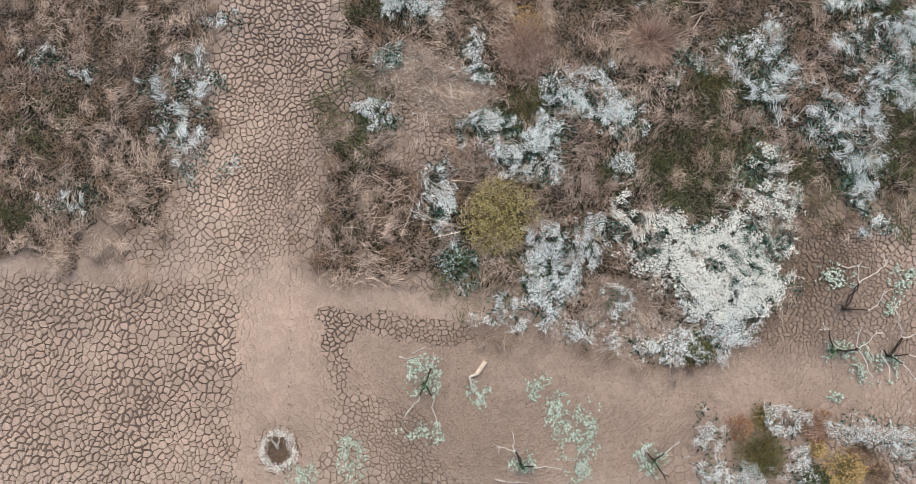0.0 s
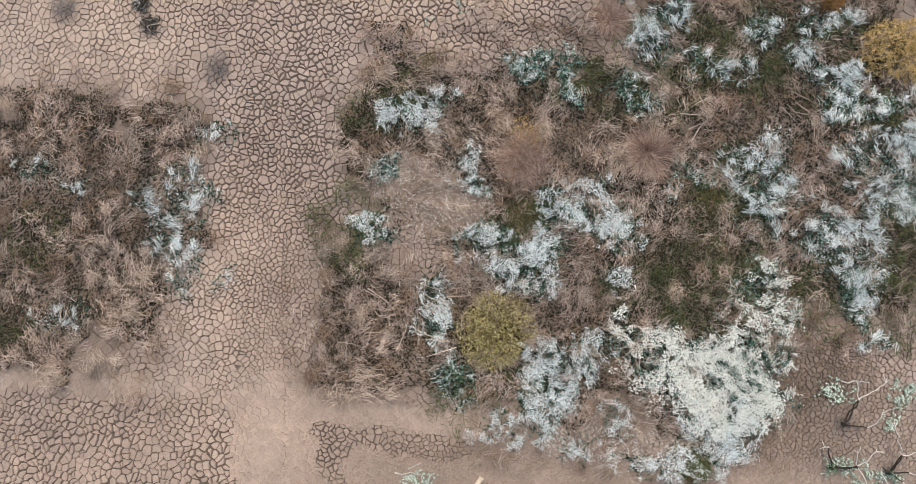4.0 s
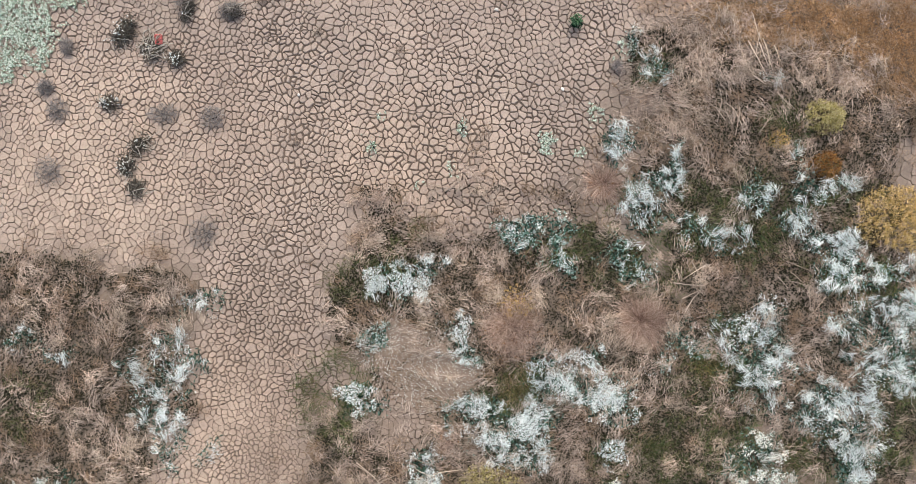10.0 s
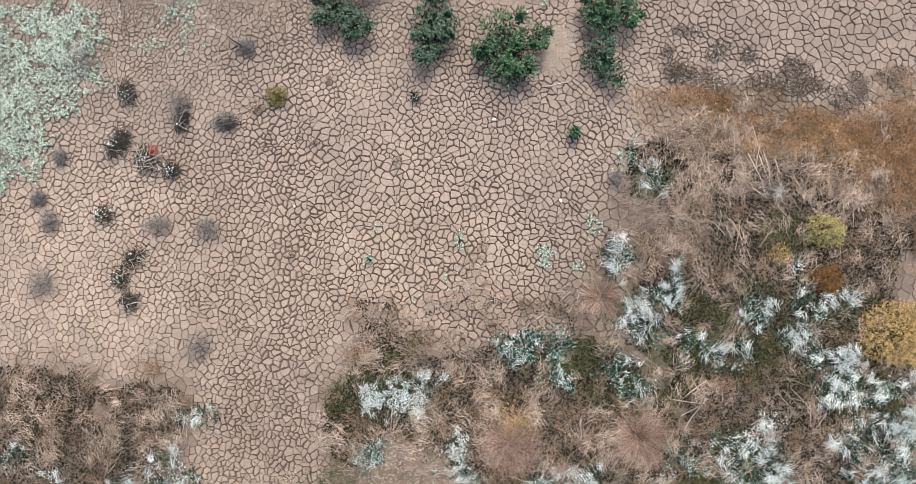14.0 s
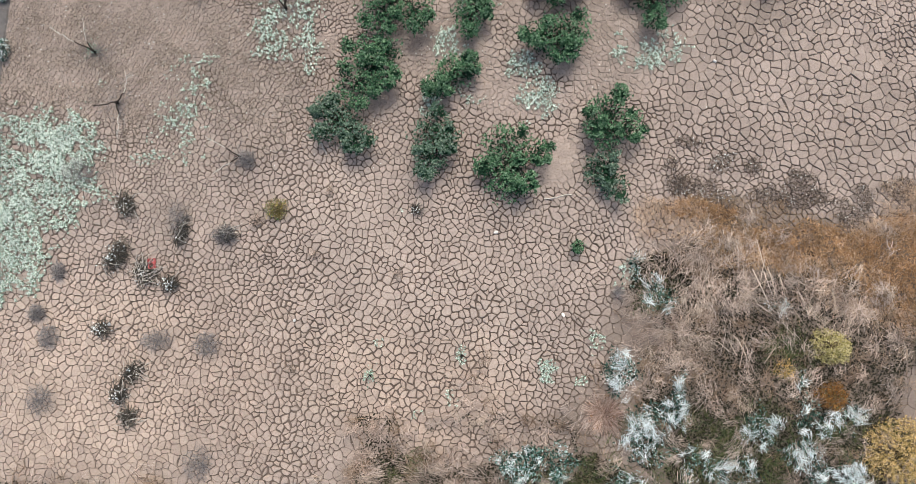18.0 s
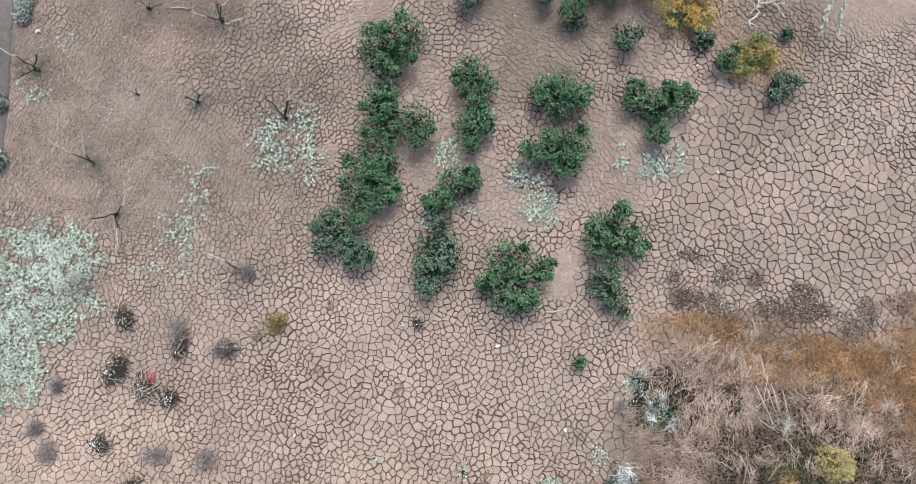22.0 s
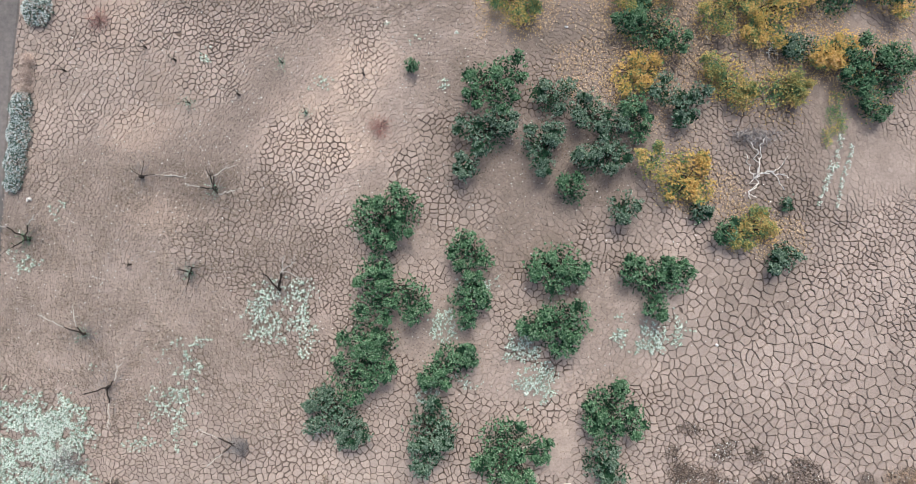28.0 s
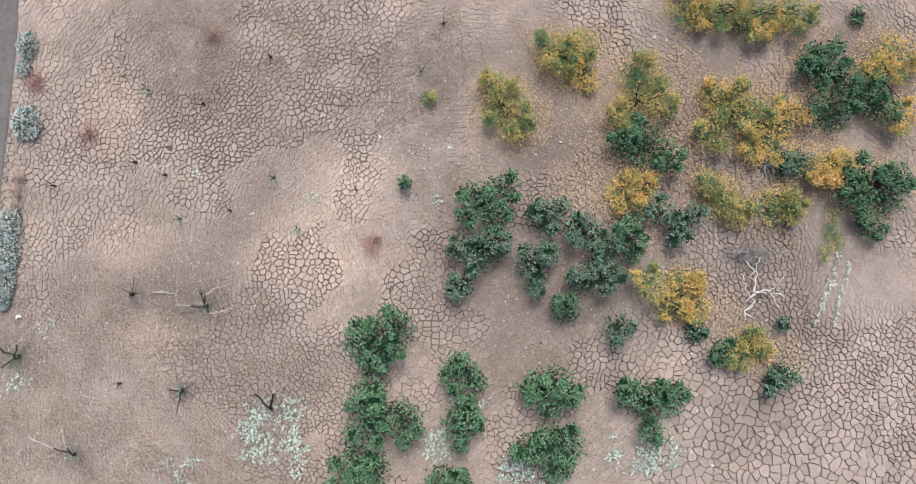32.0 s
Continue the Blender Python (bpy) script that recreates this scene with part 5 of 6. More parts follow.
# ---- bushes in and beside the thicket ----
PINKTWIG = plant_material("pink_brown_twig", [(0.19, 0.12, 0.095), (0.24, 0.15, 0.115), (0.50, 0.36, 0.305), (0.66, 0.50, 0.43), (0.80, 0.65, 0.57), (0.34, 0.225, 0.18)], patch=0.15)
RUSTLEAF = plant_material("rust_leaf", [(0.20, 0.09, 0.03), (0.38, 0.19, 0.06), (0.30, 0.15, 0.06)], patch=0.25)
LITTERLEAF = plant_material("leaf_litter", [(0.10, 0.08, 0.062), (0.18, 0.145, 0.118), (0.28, 0.23, 0.195), (0.15, 0.125, 0.085), (0.50, 0.44, 0.39)], patch=0.2)
REDTWIG = plant_material("red_twig", [(0.34, 0.17, 0.15), (0.46, 0.27, 0.24), (0.38, 0.25, 0.22)], patch=0.2)


def bush(name, x, y, r, height, twig, leaf_mat, seed, label, twigs=500, foliage=900, size=(0.08, 0.16), part_name="foliage", group="", radial=False):
    """A round bush: fine twigs fanning out from one foot, and small leaves towards their tips."""
    rng = np.random.default_rng(seed)
    ob = thing(name, x, y, 0, label, "bush", group)
    n = int(twigs * 1.25)
    a, c = rng.uniform(0, 2 * math.pi, n), rng.uniform(0.0, 1.0, n)
    s = np.sqrt(1 - c * c)
    edge = r * (0.8 + 0.35 * value_noise(np.cos(a) * 2 + x, np.sin(a) * 2 + y, 7))
    tip = np.c_[np.cos(a) * s * edge, np.sin(a) * s * edge, 0.08 + c * height]
    start = rng.uniform(0.0, 0.55, n)[:, None]
    foot = np.c_[rng.normal(0, r * 0.05, (n, 2)), np.full(n, 0.03)]
    base = foot + (tip - foot) * start
    way = tip - base + rng.normal(0, 0.1 * r, (n, 3))
    size_t = np.linalg.norm(way, axis=1)
    if not radial:
        loose = rng.uniform(0, 1, n) < 0.75
        at = foot + (tip - foot) * rng.uniform(0.25, 0.95, n)[:, None]
        base[loose] = at[loose]
        turned = unit(tip - foot) * 0.6 + unit(rng.normal(0, 1, (n, 3)))
        way[loose] = turned[loose]
        size_t[loose] = r * rng.uniform(0.12, 0.42, loose.sum())
    v, f = spikes(base, way, size_t, rng.uniform(0.010, 0.022, n), rng.normal(0, 0.11, (n, 3)) * r)
    part("twig_tangle", fast_mesh("twig_tangle", v, f, twig), ob, kind="stuff")
    stems = [tube(crooked((0, 0, -0.03), tuple(tip[k] * 0.6), rng, 0.1), np.linspace(0.03, 0.01, 5), 5) for k in range(5)]
    v, f = merge(stems)
    part("stem_fork", fast_mesh("stem_fork", v, f, BARK, True), ob)
    if foliage:
        m = foliage
        k = rng.integers(0, n, m)
        at = base[k] + (tip[k] - base[k]) * rng.uniform(0.35, 1.05, m)[:, None] + rng.normal(0, 0.06, (m, 3))
        at[:, 2] = np.maximum(at[:, 2], 0.05)
        v, f = leaves(at, rng.normal(0, 1, (m, 3)) + np.array([[0, 0, 0.4]]), unit(rng.normal(0, 0.5, (m, 3)) + np.array([[0, 0, 1.0]])), rng.uniform(*size, m), rng.uniform(0.03, 0.07, m))
        part(part_name, fast_mesh(part_name, v, f, leaf_mat), ob, kind="stuff")
    return ob


OLIVETWIG = plant_material("olive_twig", [(0.12, 0.10, 0.04), (0.22, 0.18, 0.07), (0.32, 0.27, 0.11)], patch=0.2)
PALEOLIVE = plant_material("pale_yellow_leaf", [(0.28, 0.25, 0.09), (0.46, 0.40, 0.16), (0.60, 0.53, 0.27), (0.66, 0.60, 0.38)], patch=0.12)
PALEGOLD = plant_material("pale_gold_leaf", [(0.36, 0.27, 0.10), (0.60, 0.43, 0.17), (0.72, 0.53, 0.27), (0.76, 0.62, 0.38)], patch=0.12)
bush("olive_bush", 2.28, 3.00, 2.36, 1.5, OLIVETWIG, PALEOLIVE, 501, "round olive-yellow bush among bleached grass", 900, 3600, (0.09, 0.2))
bush("pink_bush", 3.84, 13.55, 2.07, 1.2, PINKTWIG, RUSTLEAF, 502, "bare pink-brown twiggy bush with a few rust leaves", 2300, 260, (0.07, 0.14))
bush("gold_tipped_bush", 4.15, 15.07, 1.07, 1.3, PINKTWIG, GOLD, 503, "small bush with golden leaf tips", 250, 450, (0.07, 0.14))
bush("radial_bush", 11.65, 13.89, 2.00, 1.0, PINKTWIG, RUSTLEAF, 504, "bare pinkish bush with twigs fanning from its middle", 1900, 0, radial=True)
bush("pink_tuft", -0.10, 6.87, 0.86, 0.6, PINKTWIG, RUSTLEAF, 505, "low pink-brown tuft of dry twigs", 380, 60)
bush("brown_tuft", 8.97, -4.03, 0.71, 0.4, PINKTWIG, RUSTLEAF, 506, "low tan tuft of dry grass beside white growth", 420, 0)
bush("dark_olive_bush", 4.04, 10.02, 1.36, 0.6, OLIVETWIG, TEAL_OLIVE, 507, "low dark olive cushion bush", 300, 1300, (0.07, 0.16))
bush("dark_olive_bush", 15.60, 11.34, 1.29, 0.6, OLIVETWIG, TEAL_OLIVE, 508, "low dark olive cushion bush", 300, 1100, (0.07, 0.16))
bush("pale_yellow_bush", 22.99, 26.30, 1.14, 1.3, OLIVETWIG, PALEOLIVE, 509, "pale yellow leafy bush among grey reeds", 200, 2600, (0.08, 0.17))
bush("orange_bush", 22.93, 23.41, 0.93, 0.9, OLIVETWIG, RUSTLEAF, 510, "small orange-leaved bush among white grass", 300, 1100, (0.07, 0.15))
bush("gold_bush", 26.79, 20.17, 2.14, 1.5, OLIVETWIG, PALEGOLD, 511, "large golden-yellow leafy bush", 300, 5600, (0.1, 0.19))
bush("gold_tuft", 20.27, 25.02, 0.61, 0.6, OLIVETWIG, GOLD, 512, "low golden tuft among grey reeds", 150, 300)
bush("bramble_bush", 17.9, -11.2, 1.5, 0.9, OLIVETWIG, TEAL_OLIVE, 513, "dull olive-brown bush ringed by white growth", 900, 1500, (0.07, 0.15))
bush("rust_bush", 16.7, -9.6, 0.8, 0.5, PINKTWIG, RUSTLEAF, 519, "small rust-brown bush beside white growth", 420, 420)
bush("straw_tuft", 18.2, -9.0, 0.9, 0.4, OLIVETWIG, BLOND, 520, "low tuft of olive and straw stalks beside the path", 700, 120)
bush("yellow_bush", 22.9, -12.1, 1.3, 0.9, OLIVETWIG, PALEGOLD, 514, "yellow-leaved bush with rusty twigs", 500, 1500, (0.07, 0.15))
bush("yellow_bush", 21.3, -10.9, 0.6, 0.6, OLIVETWIG, PALEGOLD, 521, "small yellow-leaved bush between brown stalks", 200, 420, (0.07, 0.14))
bush("dark_bush", 21.1, -12.7, 0.95, 0.7, OLIVETWIG, SHADELEAF, 522, "dark green bush under yellow leaves", 300, 900, (0.08, 0.18))
bush("rust_bush", 21.3, -9.5, 1.15, 0.6, PINKTWIG, RUSTLEAF, 515, "low rust-brown bush beside white growth", 700, 500)
bush("stalk_tuft", 24.1, -10.9, 1.1, 0.5, CHESTNUT, BLOND, 523, "tuft of brown and blond stalks fanning over a yellow bush", 900, 150, radial=True)
bush("stalk_tuft", 24.9, -12.4, 0.9, 0.45, CHESTNUT, BLOND, 524, "tuft of brown and blond stalks fanning over a yellow bush", 700, 120, radial=True)
bush("green_bush", 14.25, -5.17, 0.96, 0.7, OLIVETWIG, TEAL_OLIVE, 516, "dark green bush at the edge of white growth", 300, 900, (0.1, 0.25))
bush("weed_tuft", -10.4, 34.6, 0.75, 0.5, OLIVETWIG, MIXLEAF, 525, "olive and rust weed tuft on cracked mud", 480, 260, (0.06, 0.12))
bush("twiggy_bush", 9.45, 22.27, 1.57, 0.8, PINKTWIG, RUSTLEAF, 518, "brown tuft of stalks fanning out at the thicket edge", 700, 60, radial=True)
for i, (x, y) in enumerate(((-24.88, 67.04), (-21.53, 63.90), (-3.96, 57.15), (-13.89, 70.02))):
    bush("red_twig_bush", x, y, 0.95, 0.4, REDTWIG, RUSTLEAF, 530 + i, "sprawling low bush of thin reddish twigs", 200, 0, group="red twig bushes")

# flat dark tufts on the mud north of the rust strip
DARKTUFT = plant_material("dark_dead_leaf", [(0.04, 0.03, 0.026), (0.09, 0.068, 0.056), (0.15, 0.115, 0.095), (0.26, 0.205, 0.17), (0.07, 0.05, 0.042)], patch=0.15)
MATS = [(14.82, 38.79, 0.86, 0.32), (16.94, 37.53, 0.93, 0.54, 35), (13.73, 37.42, 0.43, 0.43), (18.72, 37.17, 0.57, 0.54), (14.35, 36.21, 1.00, 0.64), (15.66, 35.74, 1.79, 0.71, -8),
    (19.39, 35.49, 0.93, 0.71), (21.60, 35.74, 1.07, 1.00), (22.65, 35.35, 0.57, 0.64), (25.49, 35.27, 0.64, 0.79), (24.60, 34.14, 0.93, 0.71), (21.48, 36.78, 0.50, 0.36),
    (27.74, 35.92, 1.21, 0.50), (16.53, 34.56, 1.07, 0.43), (23.64, 35.13, 0.64, 0.36), (20.62, 35.03, 0.57, 0.50)]
for i, b in enumerate(MATS):
    rng = np.random.default_rng(550 + i)
    p = sample([b], 300, rng, 2.0, 0.6, 0.6, 90 + i, 1.3)
    n = len(p)
    a = rng.uniform(0, 6.28, n)
    ob = thing("dry_tuft", b[0], b[1], 0, "flat dark brown tuft of dead leaves on cracked mud", "tuft", "dry tufts")
    at = np.c_[p - np.array([b[:2]]), rng.uniform(0.01, 0.12, n)]
    v, f = leaves(at, np.c_[np.cos(a), np.sin(a), rng.normal(0.2, 0.3, n)], unit(rng.normal(0, 0.4, (n, 3)) + np.array([[0, 0, 1.0]])), rng.uniform(0.06, 0.14, n), rng.uniform(0.03, 0.06, n))
    part("leaf_mat", fast_mesh("leaf_mat", v, f, DARKTUFT), ob, kind="stuff")
    k = rng.permutation(n)[:max(8, n // 20)]
    v, f = spikes(at[k], np.c_[np.cos(a[k]), np.sin(a[k]), rng.uniform(0.1, 0.6, len(k))], rng.uniform(0.15, 0.4, len(k)), 0.016, rng.normal(0, 0.05, (len(k), 3)))
    part("stem_scatter", fast_mesh("stem_scatter", v, f, GREY), ob, kind="stuff")
    k = rng.permutation(n)[:n // (9 if i in (1, 5) else 60) + 1]
    k = k[at[k, 1] < 0.1] if i == 5 else k
    if len(k):
        v, f = leaves(at[k] + np.array([[0, 0, 0.08]]), np.c_[np.cos(a[k]), np.sin(a[k]), np.zeros(len(k))], np.array([[0, 0, 1.0]]), 0.07, 0.05)
        part("pale_heads", fast_mesh("pale_heads", v, f, CHALK), ob, "small white seed heads", "stuff")
TUFTS = [(-7.18, 35.75), (-8.03, 31.82), (-2.97, 30.65), (-10.57, 34.67), (-11.63, 33.96), (-9.38, 24.94)]
for i, (x, y) in enumerate(TUFTS):
    r = (0.35, 0.3, 0.35, 0.6, 0.5, 0.3)[i]
    bush("dead_tuft", x, y, r, r * 0.6, MAUVE, LITTERLEAF, 590 + i, "small brown dead tuft on cracked mud", int(260 * r), int(120 * r), group="dead tufts")

# grey tumbleweeds
WEEDS = [(-24.53, 23.13, 0.93, 0.93), (-14.90, 19.34, 0.93, 1.07), (-14.50, 26.46, 0.79, 0.79), (-17.56, 26.67, 0.96, 0.61), (-24.15, 26.89, 0.61, 0.68), (-24.87, 28.33, 0.50, 0.50),
    (-16.34, 33.95, 0.71, 1.21), (-13.54, 33.11, 0.79, 0.57), (-22.48, 36.94, 1.14, 0.93), (-23.63, 30.85, 0.36, 0.50), (-12.23, 37.73, 0.50, 0.50), (10.43, 29.60, 0.29, 0.29)]
for i, (x, y, rx, ry) in enumerate(WEEDS):
    rng = np.random.default_rng(570 + i)
    ob = thing("tumbleweed", x, y, 0, "rounded grey tumbleweed of fine dead twigs on cracked mud", "tumbleweed", "tumbleweeds")
    n = 460
    inside = unit(rng.normal(0, 1, (n, 3))) * rng.uniform(0, 1, n)[:, None] ** 0.45
    inside = np.c_[inside[:, :2] * np.array([[rx, ry]]), 0.05 + np.abs(inside[:, 2]) * 0.5]
    way = unit(rng.normal(0, 1, (n, 3)) + inside)
    v, f = spikes(inside, way, rng.uniform(0.2, 0.5, n), rng.uniform(0.010, 0.02, n), rng.normal(0, 0.1, (n, 3)))
    v[:, 2] = np.maximum(v[:, 2], 0.0)
    part("twig_tangle", fast_mesh("twig_tangle", v, f, GREY), ob, kind="stuff")
    v, f = merge([tube(crooked((0, 0, -0.02), tuple(way[k] * np.array([rx, ry, 0.3]) * 0.7 + np.array([0, 0, 0.1])), rng), np.linspace(0.025, 0.008, 5), 5) for k in range(5)])
    part("stem_fork", fast_mesh("stem_fork", v, f, BARK, True), ob)


# ---- cut and dead trees ----
def dead_tree(x, y, boughs, seed, label, sprouts=0, stump=0.1, name="dead_tree", twigs=130):
    """A cut trunk with boughs: each a list of places relative to the foot; dark near the trunk, bleached beyond."""
    rng = np.random.default_rng(seed)
    ob = thing(name, x, y, 0, label, "dead tree", "dead trees")
    v, f = tube(crooked((0, 0, -0.08), (rng.normal(0, 0.04), rng.normal(0, 0.04), 0.32), rng, 0.06), np.array([1.35, 1.1, 1.0, 0.95, 0.9]) * stump, 8)
    part("stump", fast_mesh("stump", v, f, BARK, True), ob, "charred dark stump")
    slim = 0.5 if name == "snag" else 1.0
    for line in boughs:
        pts = [(0, 0, 0.22)] + [(px, py, 0.25 + 0.28 * k) for k, (px, py) in enumerate(line, 1)]
        first = crooked(pts[0], pts[1], rng, 0.06)
        v, f = tube(first, np.linspace(0.045, 0.034, 5) * slim, 6)
        b = part("bough", fast_mesh("bough", v, f, BARK, True), ob)
        pale = []
        for p, q in zip(pts[1:], pts[2:]):
            pale.append(tube(crooked(p, q, rng, 0.09), np.linspace(0.034, 0.024, 5) * slim, 6))
        end = np.array(pts[-1])
        way = unit(end - np.array(pts[-2]))
        for k in range(4):
            tip = end + (way + rng.normal(0, 0.55, 3)) * rng.uniform(0.15, 0.4) * (0.5 if name == "snag" else 1.0)
            tip[2] = max(tip[2], 0.1)
            pale.append(tube(crooked(end, tip, rng, 0.1, 4), np.linspace(0.024, 0.01, 4) * slim, 5))
        v, f = merge(pale)
        part("branch", fast_mesh("branch", v, f, (WHITEBARK if y < 0 else PALEBARK) if len(line) > 1 else BARK, True), b, "bleached bare branch" if len(line) > 1 else "")
    if twigs:
        a, q = rng.uniform(0, 6.28, twigs), np.abs(rng.normal(0, 0.75, twigs))
        b = a + rng.normal(0, 0.7, twigs)
        v, f = spikes(np.c_[np.cos(a) * q, np.sin(a) * q, rng.uniform(0.03, 0.15, twigs)], np.c_[np.cos(b), np.sin(b), rng.normal(0.03, 0.1, twigs)], rng.uniform(0.15, 0.6, twigs), rng.uniform(0.012, 0.024, twigs), rng.normal(0, 0.05, (twigs, 3)))
        part("fallen_twig_scatter", fast_mesh("fallen_twig_scatter", v, f, GREY), ob, "thin grey fallen twigs", "stuff")
    if sprouts:
        n = 40 * sprouts
        a = rng.uniform(0, 6.28, n)
        q = np.abs(rng.normal(0, 0.3, n))
        v, f = leaves(np.c_[np.cos(a) * q, np.sin(a) * q, rng.uniform(0.1, 0.5, n)], np.c_[np.cos(a), np.sin(a), rng.uniform(0.1, 0.9, n)], np.array([[0, 0, 1.0]]), rng.uniform(0.07, 0.15, n), rng.uniform(0.04, 0.07, n))
        part("sprout_tuft", fast_mesh("sprout_tuft", v, f, PALELEAF if sprouts == 1 else LEAF), ob, "fresh green sprouts", "stuff")
    return ob


U = 0.035


def lines(*paths):
    return [[(a * U, -b * U) for a, b in p] for p in paths]


DEAD = "cut dead orchard tree, dark boughs and bleached tips"
dead_tree(23.18, -2.49, lines([(21, -44), (14, -72)], [(20, -43), (46, -62), (55, -76)], [(33, 3), (46, -8), (48, -24)], [(-8, -4)]), 601, DEAD, 0)
dead_tree(22.33, -5.07, lines([(-8, -38), (-20, -40)], [(40, -6), (35, -30)], [(40, -7), (66, -33)], [(40, -3), (55, 38)]), 602, DEAD, 2)
dead_tree(25.78, -5.35, lines([(17, -33), (8, -52), (-6, -84)], [(17, -33), (38, -40)], [(-18, -12), (-12, 22)], [(27, -4), (55, 2)], [(16, 12), (28, 34)]), 603, DEAD, 1)
dead_tree(-2.23, -7.10, lines([(12, -30), (18, -48)], [(-8, 18), (-26, 40)], [(13, 18), (23, 60)]), 604, "cut dead tree with dark boughs and pale sprouts", 2)
dead_tree(3.63, -11.98, lines([(-12, -28), (-16, -58)], [(-12, -30), (-38, -38)], [(20, -4), (54, -4)]), 605, DEAD, 2)
dead_tree(11.52, -11.62, lines([(16, -16), (32, -32)], [(-14, -18), (-22, -30)], [(14, 22)]), 606, DEAD, 2)
dead_tree(-25.47, 50.22, lines([(-30, -20), (-60, -33)], [(6, -24), (20, -32)], [(-15, 13)]), 607, "charred stump with long dark boughs and green shoots", 2, 0.15)
dead_tree(-14.04, 53.28, lines([(-22, -2), (-36, -3)], [(-4, -20)], [(2, -22), (26, -34)], [(10, 10), (36, 5)]), 608, "charred stump with dark upright boughs", 1, 0.14)
dead_tree(-15.46, 48.19, lines([(-12, -4)], [(8, -8)], [(2, 14)]), 609, "small charred stump with short dark boughs", 1, 0.13)
dead_tree(-10.04, 47.14, lines([(6, -28), (13, -54)], [(8, -30), (28, -45)], [(8, -30), (48, -20)], [(-18, -24)]), 610, "dead tree with a dark stem and pale side branches")
dead_tree(-21.86, 44.40, lines([(-28, -14), (-58, -31)], [(-6, -14), (-7, -34)]), 611, "dead tree with one long dark bough", 1)
dead_tree(-20.34, 41.22, lines([(-28, 8)], [(18, -14), (27, -36)], [(10, 25), (15, 52)]), 612, "dead tree with dark spreading boughs")
dead_tree(-12.66, 37.83, lines([(-22, -14), (-43, -27)], [(-14, 12), (-30, 26)]), 613, "dead tree with thin dark boughs")
dead_tree(-18.56, 54.05, lines([(30, -2), (70, -3)], [(-12, -10)], [(8, -24)]), 614, "dead grey stump with a long pale stick", name="snag")
SNAGS = [(-17.91, 66.61), (-14.44, 65.69), (-10.32, 68.73), (-0.98, 67.80), (0.39, 70.74), (-4.98, 60.42), (-10.03, 61.14), (-12.70, 59.16), (-18.53, 62.13), (-8.48, 58.01), (-23.56, 60.68), (-16.71, 61.33), (-15.75, 58.62), (-1.92, 34.67), (0.94, 25.73), (-4.60, 24.60), (-19.17, 48.66), (-4.28, 49.28)]
for i, (x, y) in enumerate(SNAGS):
    rng = np.random.default_rng(630 + i)
    a = rng.uniform(0, 6.28)
    dead_tree(x, y, [[(math.cos(a + k * 2.2) * rng.uniform(0.1, 0.22), math.sin(a + k * 2.2) * rng.uniform(0.1, 0.22))] for k in range(3)], 630 + i, "short dark snag of a cut tree in dry mud", i % 3 == 0, 0.06, "snag", 14)

# the bleached dead tree by the wheel ruts
rng = np.random.default_rng(660)
ob = thing("bleached_tree", 19.12, 54.18, 0, "bleached white dead tree with crooked bare limbs", "dead tree", "dead trees")
BLEACHED_LIMBS = lines([(2, -22), (1, -44), (9, -70)], [(-4, 22), (-22, 42), (-24, 54)], [(14, -3), (28, -3), (40, -14), (49, -32)], [(28, -2), (36, 12), (44, 35)], [(30, 2), (48, 2), (54, 10)], [(-6, 8), (-22, -10), (-29, -36)], [(1, -42), (-14, -54), (-20, -62)], [(-22, 42), (-8, 50)])
for limb in BLEACHED_LIMBS:
    pts = [(0, 0, 0.35)] + [(a * 0.86, b * 0.86, 0.4 + 0.15 * k) for k, (a, b) in enumerate(limb)]
    v, f = merge([tube(crooked(p, q, rng, 0.16, 6), np.linspace(0.034 - 0.005 * k, 0.030 - 0.005 * k, 6), 7) for k, (p, q) in enumerate(zip(pts, pts[1:]))])
    part("limb", fast_mesh("limb", v, f, WHITEBARK, True), ob)
v, f = tube(crooked((0, 0, -0.1), (0, 0, 0.4), rng, 0.05), np.linspace(0.11, 0.065, 5), 8)
part("trunk", fast_mesh("trunk", v, f, PALEBARK, True), ob)
n = 420
at = np.c_[rng.normal(-0.1, 0.75, n), rng.normal(2.35, 0.28, n), rng.uniform(0.1, 0.7, n)]
v, f = spikes(at, rng.normal(0, 1, (n, 3)) * np.array([[1, 1, 0.3]]), rng.uniform(0.2, 0.5, n), 0.03)
part("twig_tangle", fast_mesh("twig_tangle", v, f, GREY), ob, "tangle of grey twigs", "stuff")


# ---- heaps of cut branches ----
HEAPTWIG = plant_material("weathered_twig", [(0.035, 0.032, 0.028), (0.08, 0.07, 0.058), (0.16, 0.14, 0.12), (0.06, 0.065, 0.055)], patch=0.2)


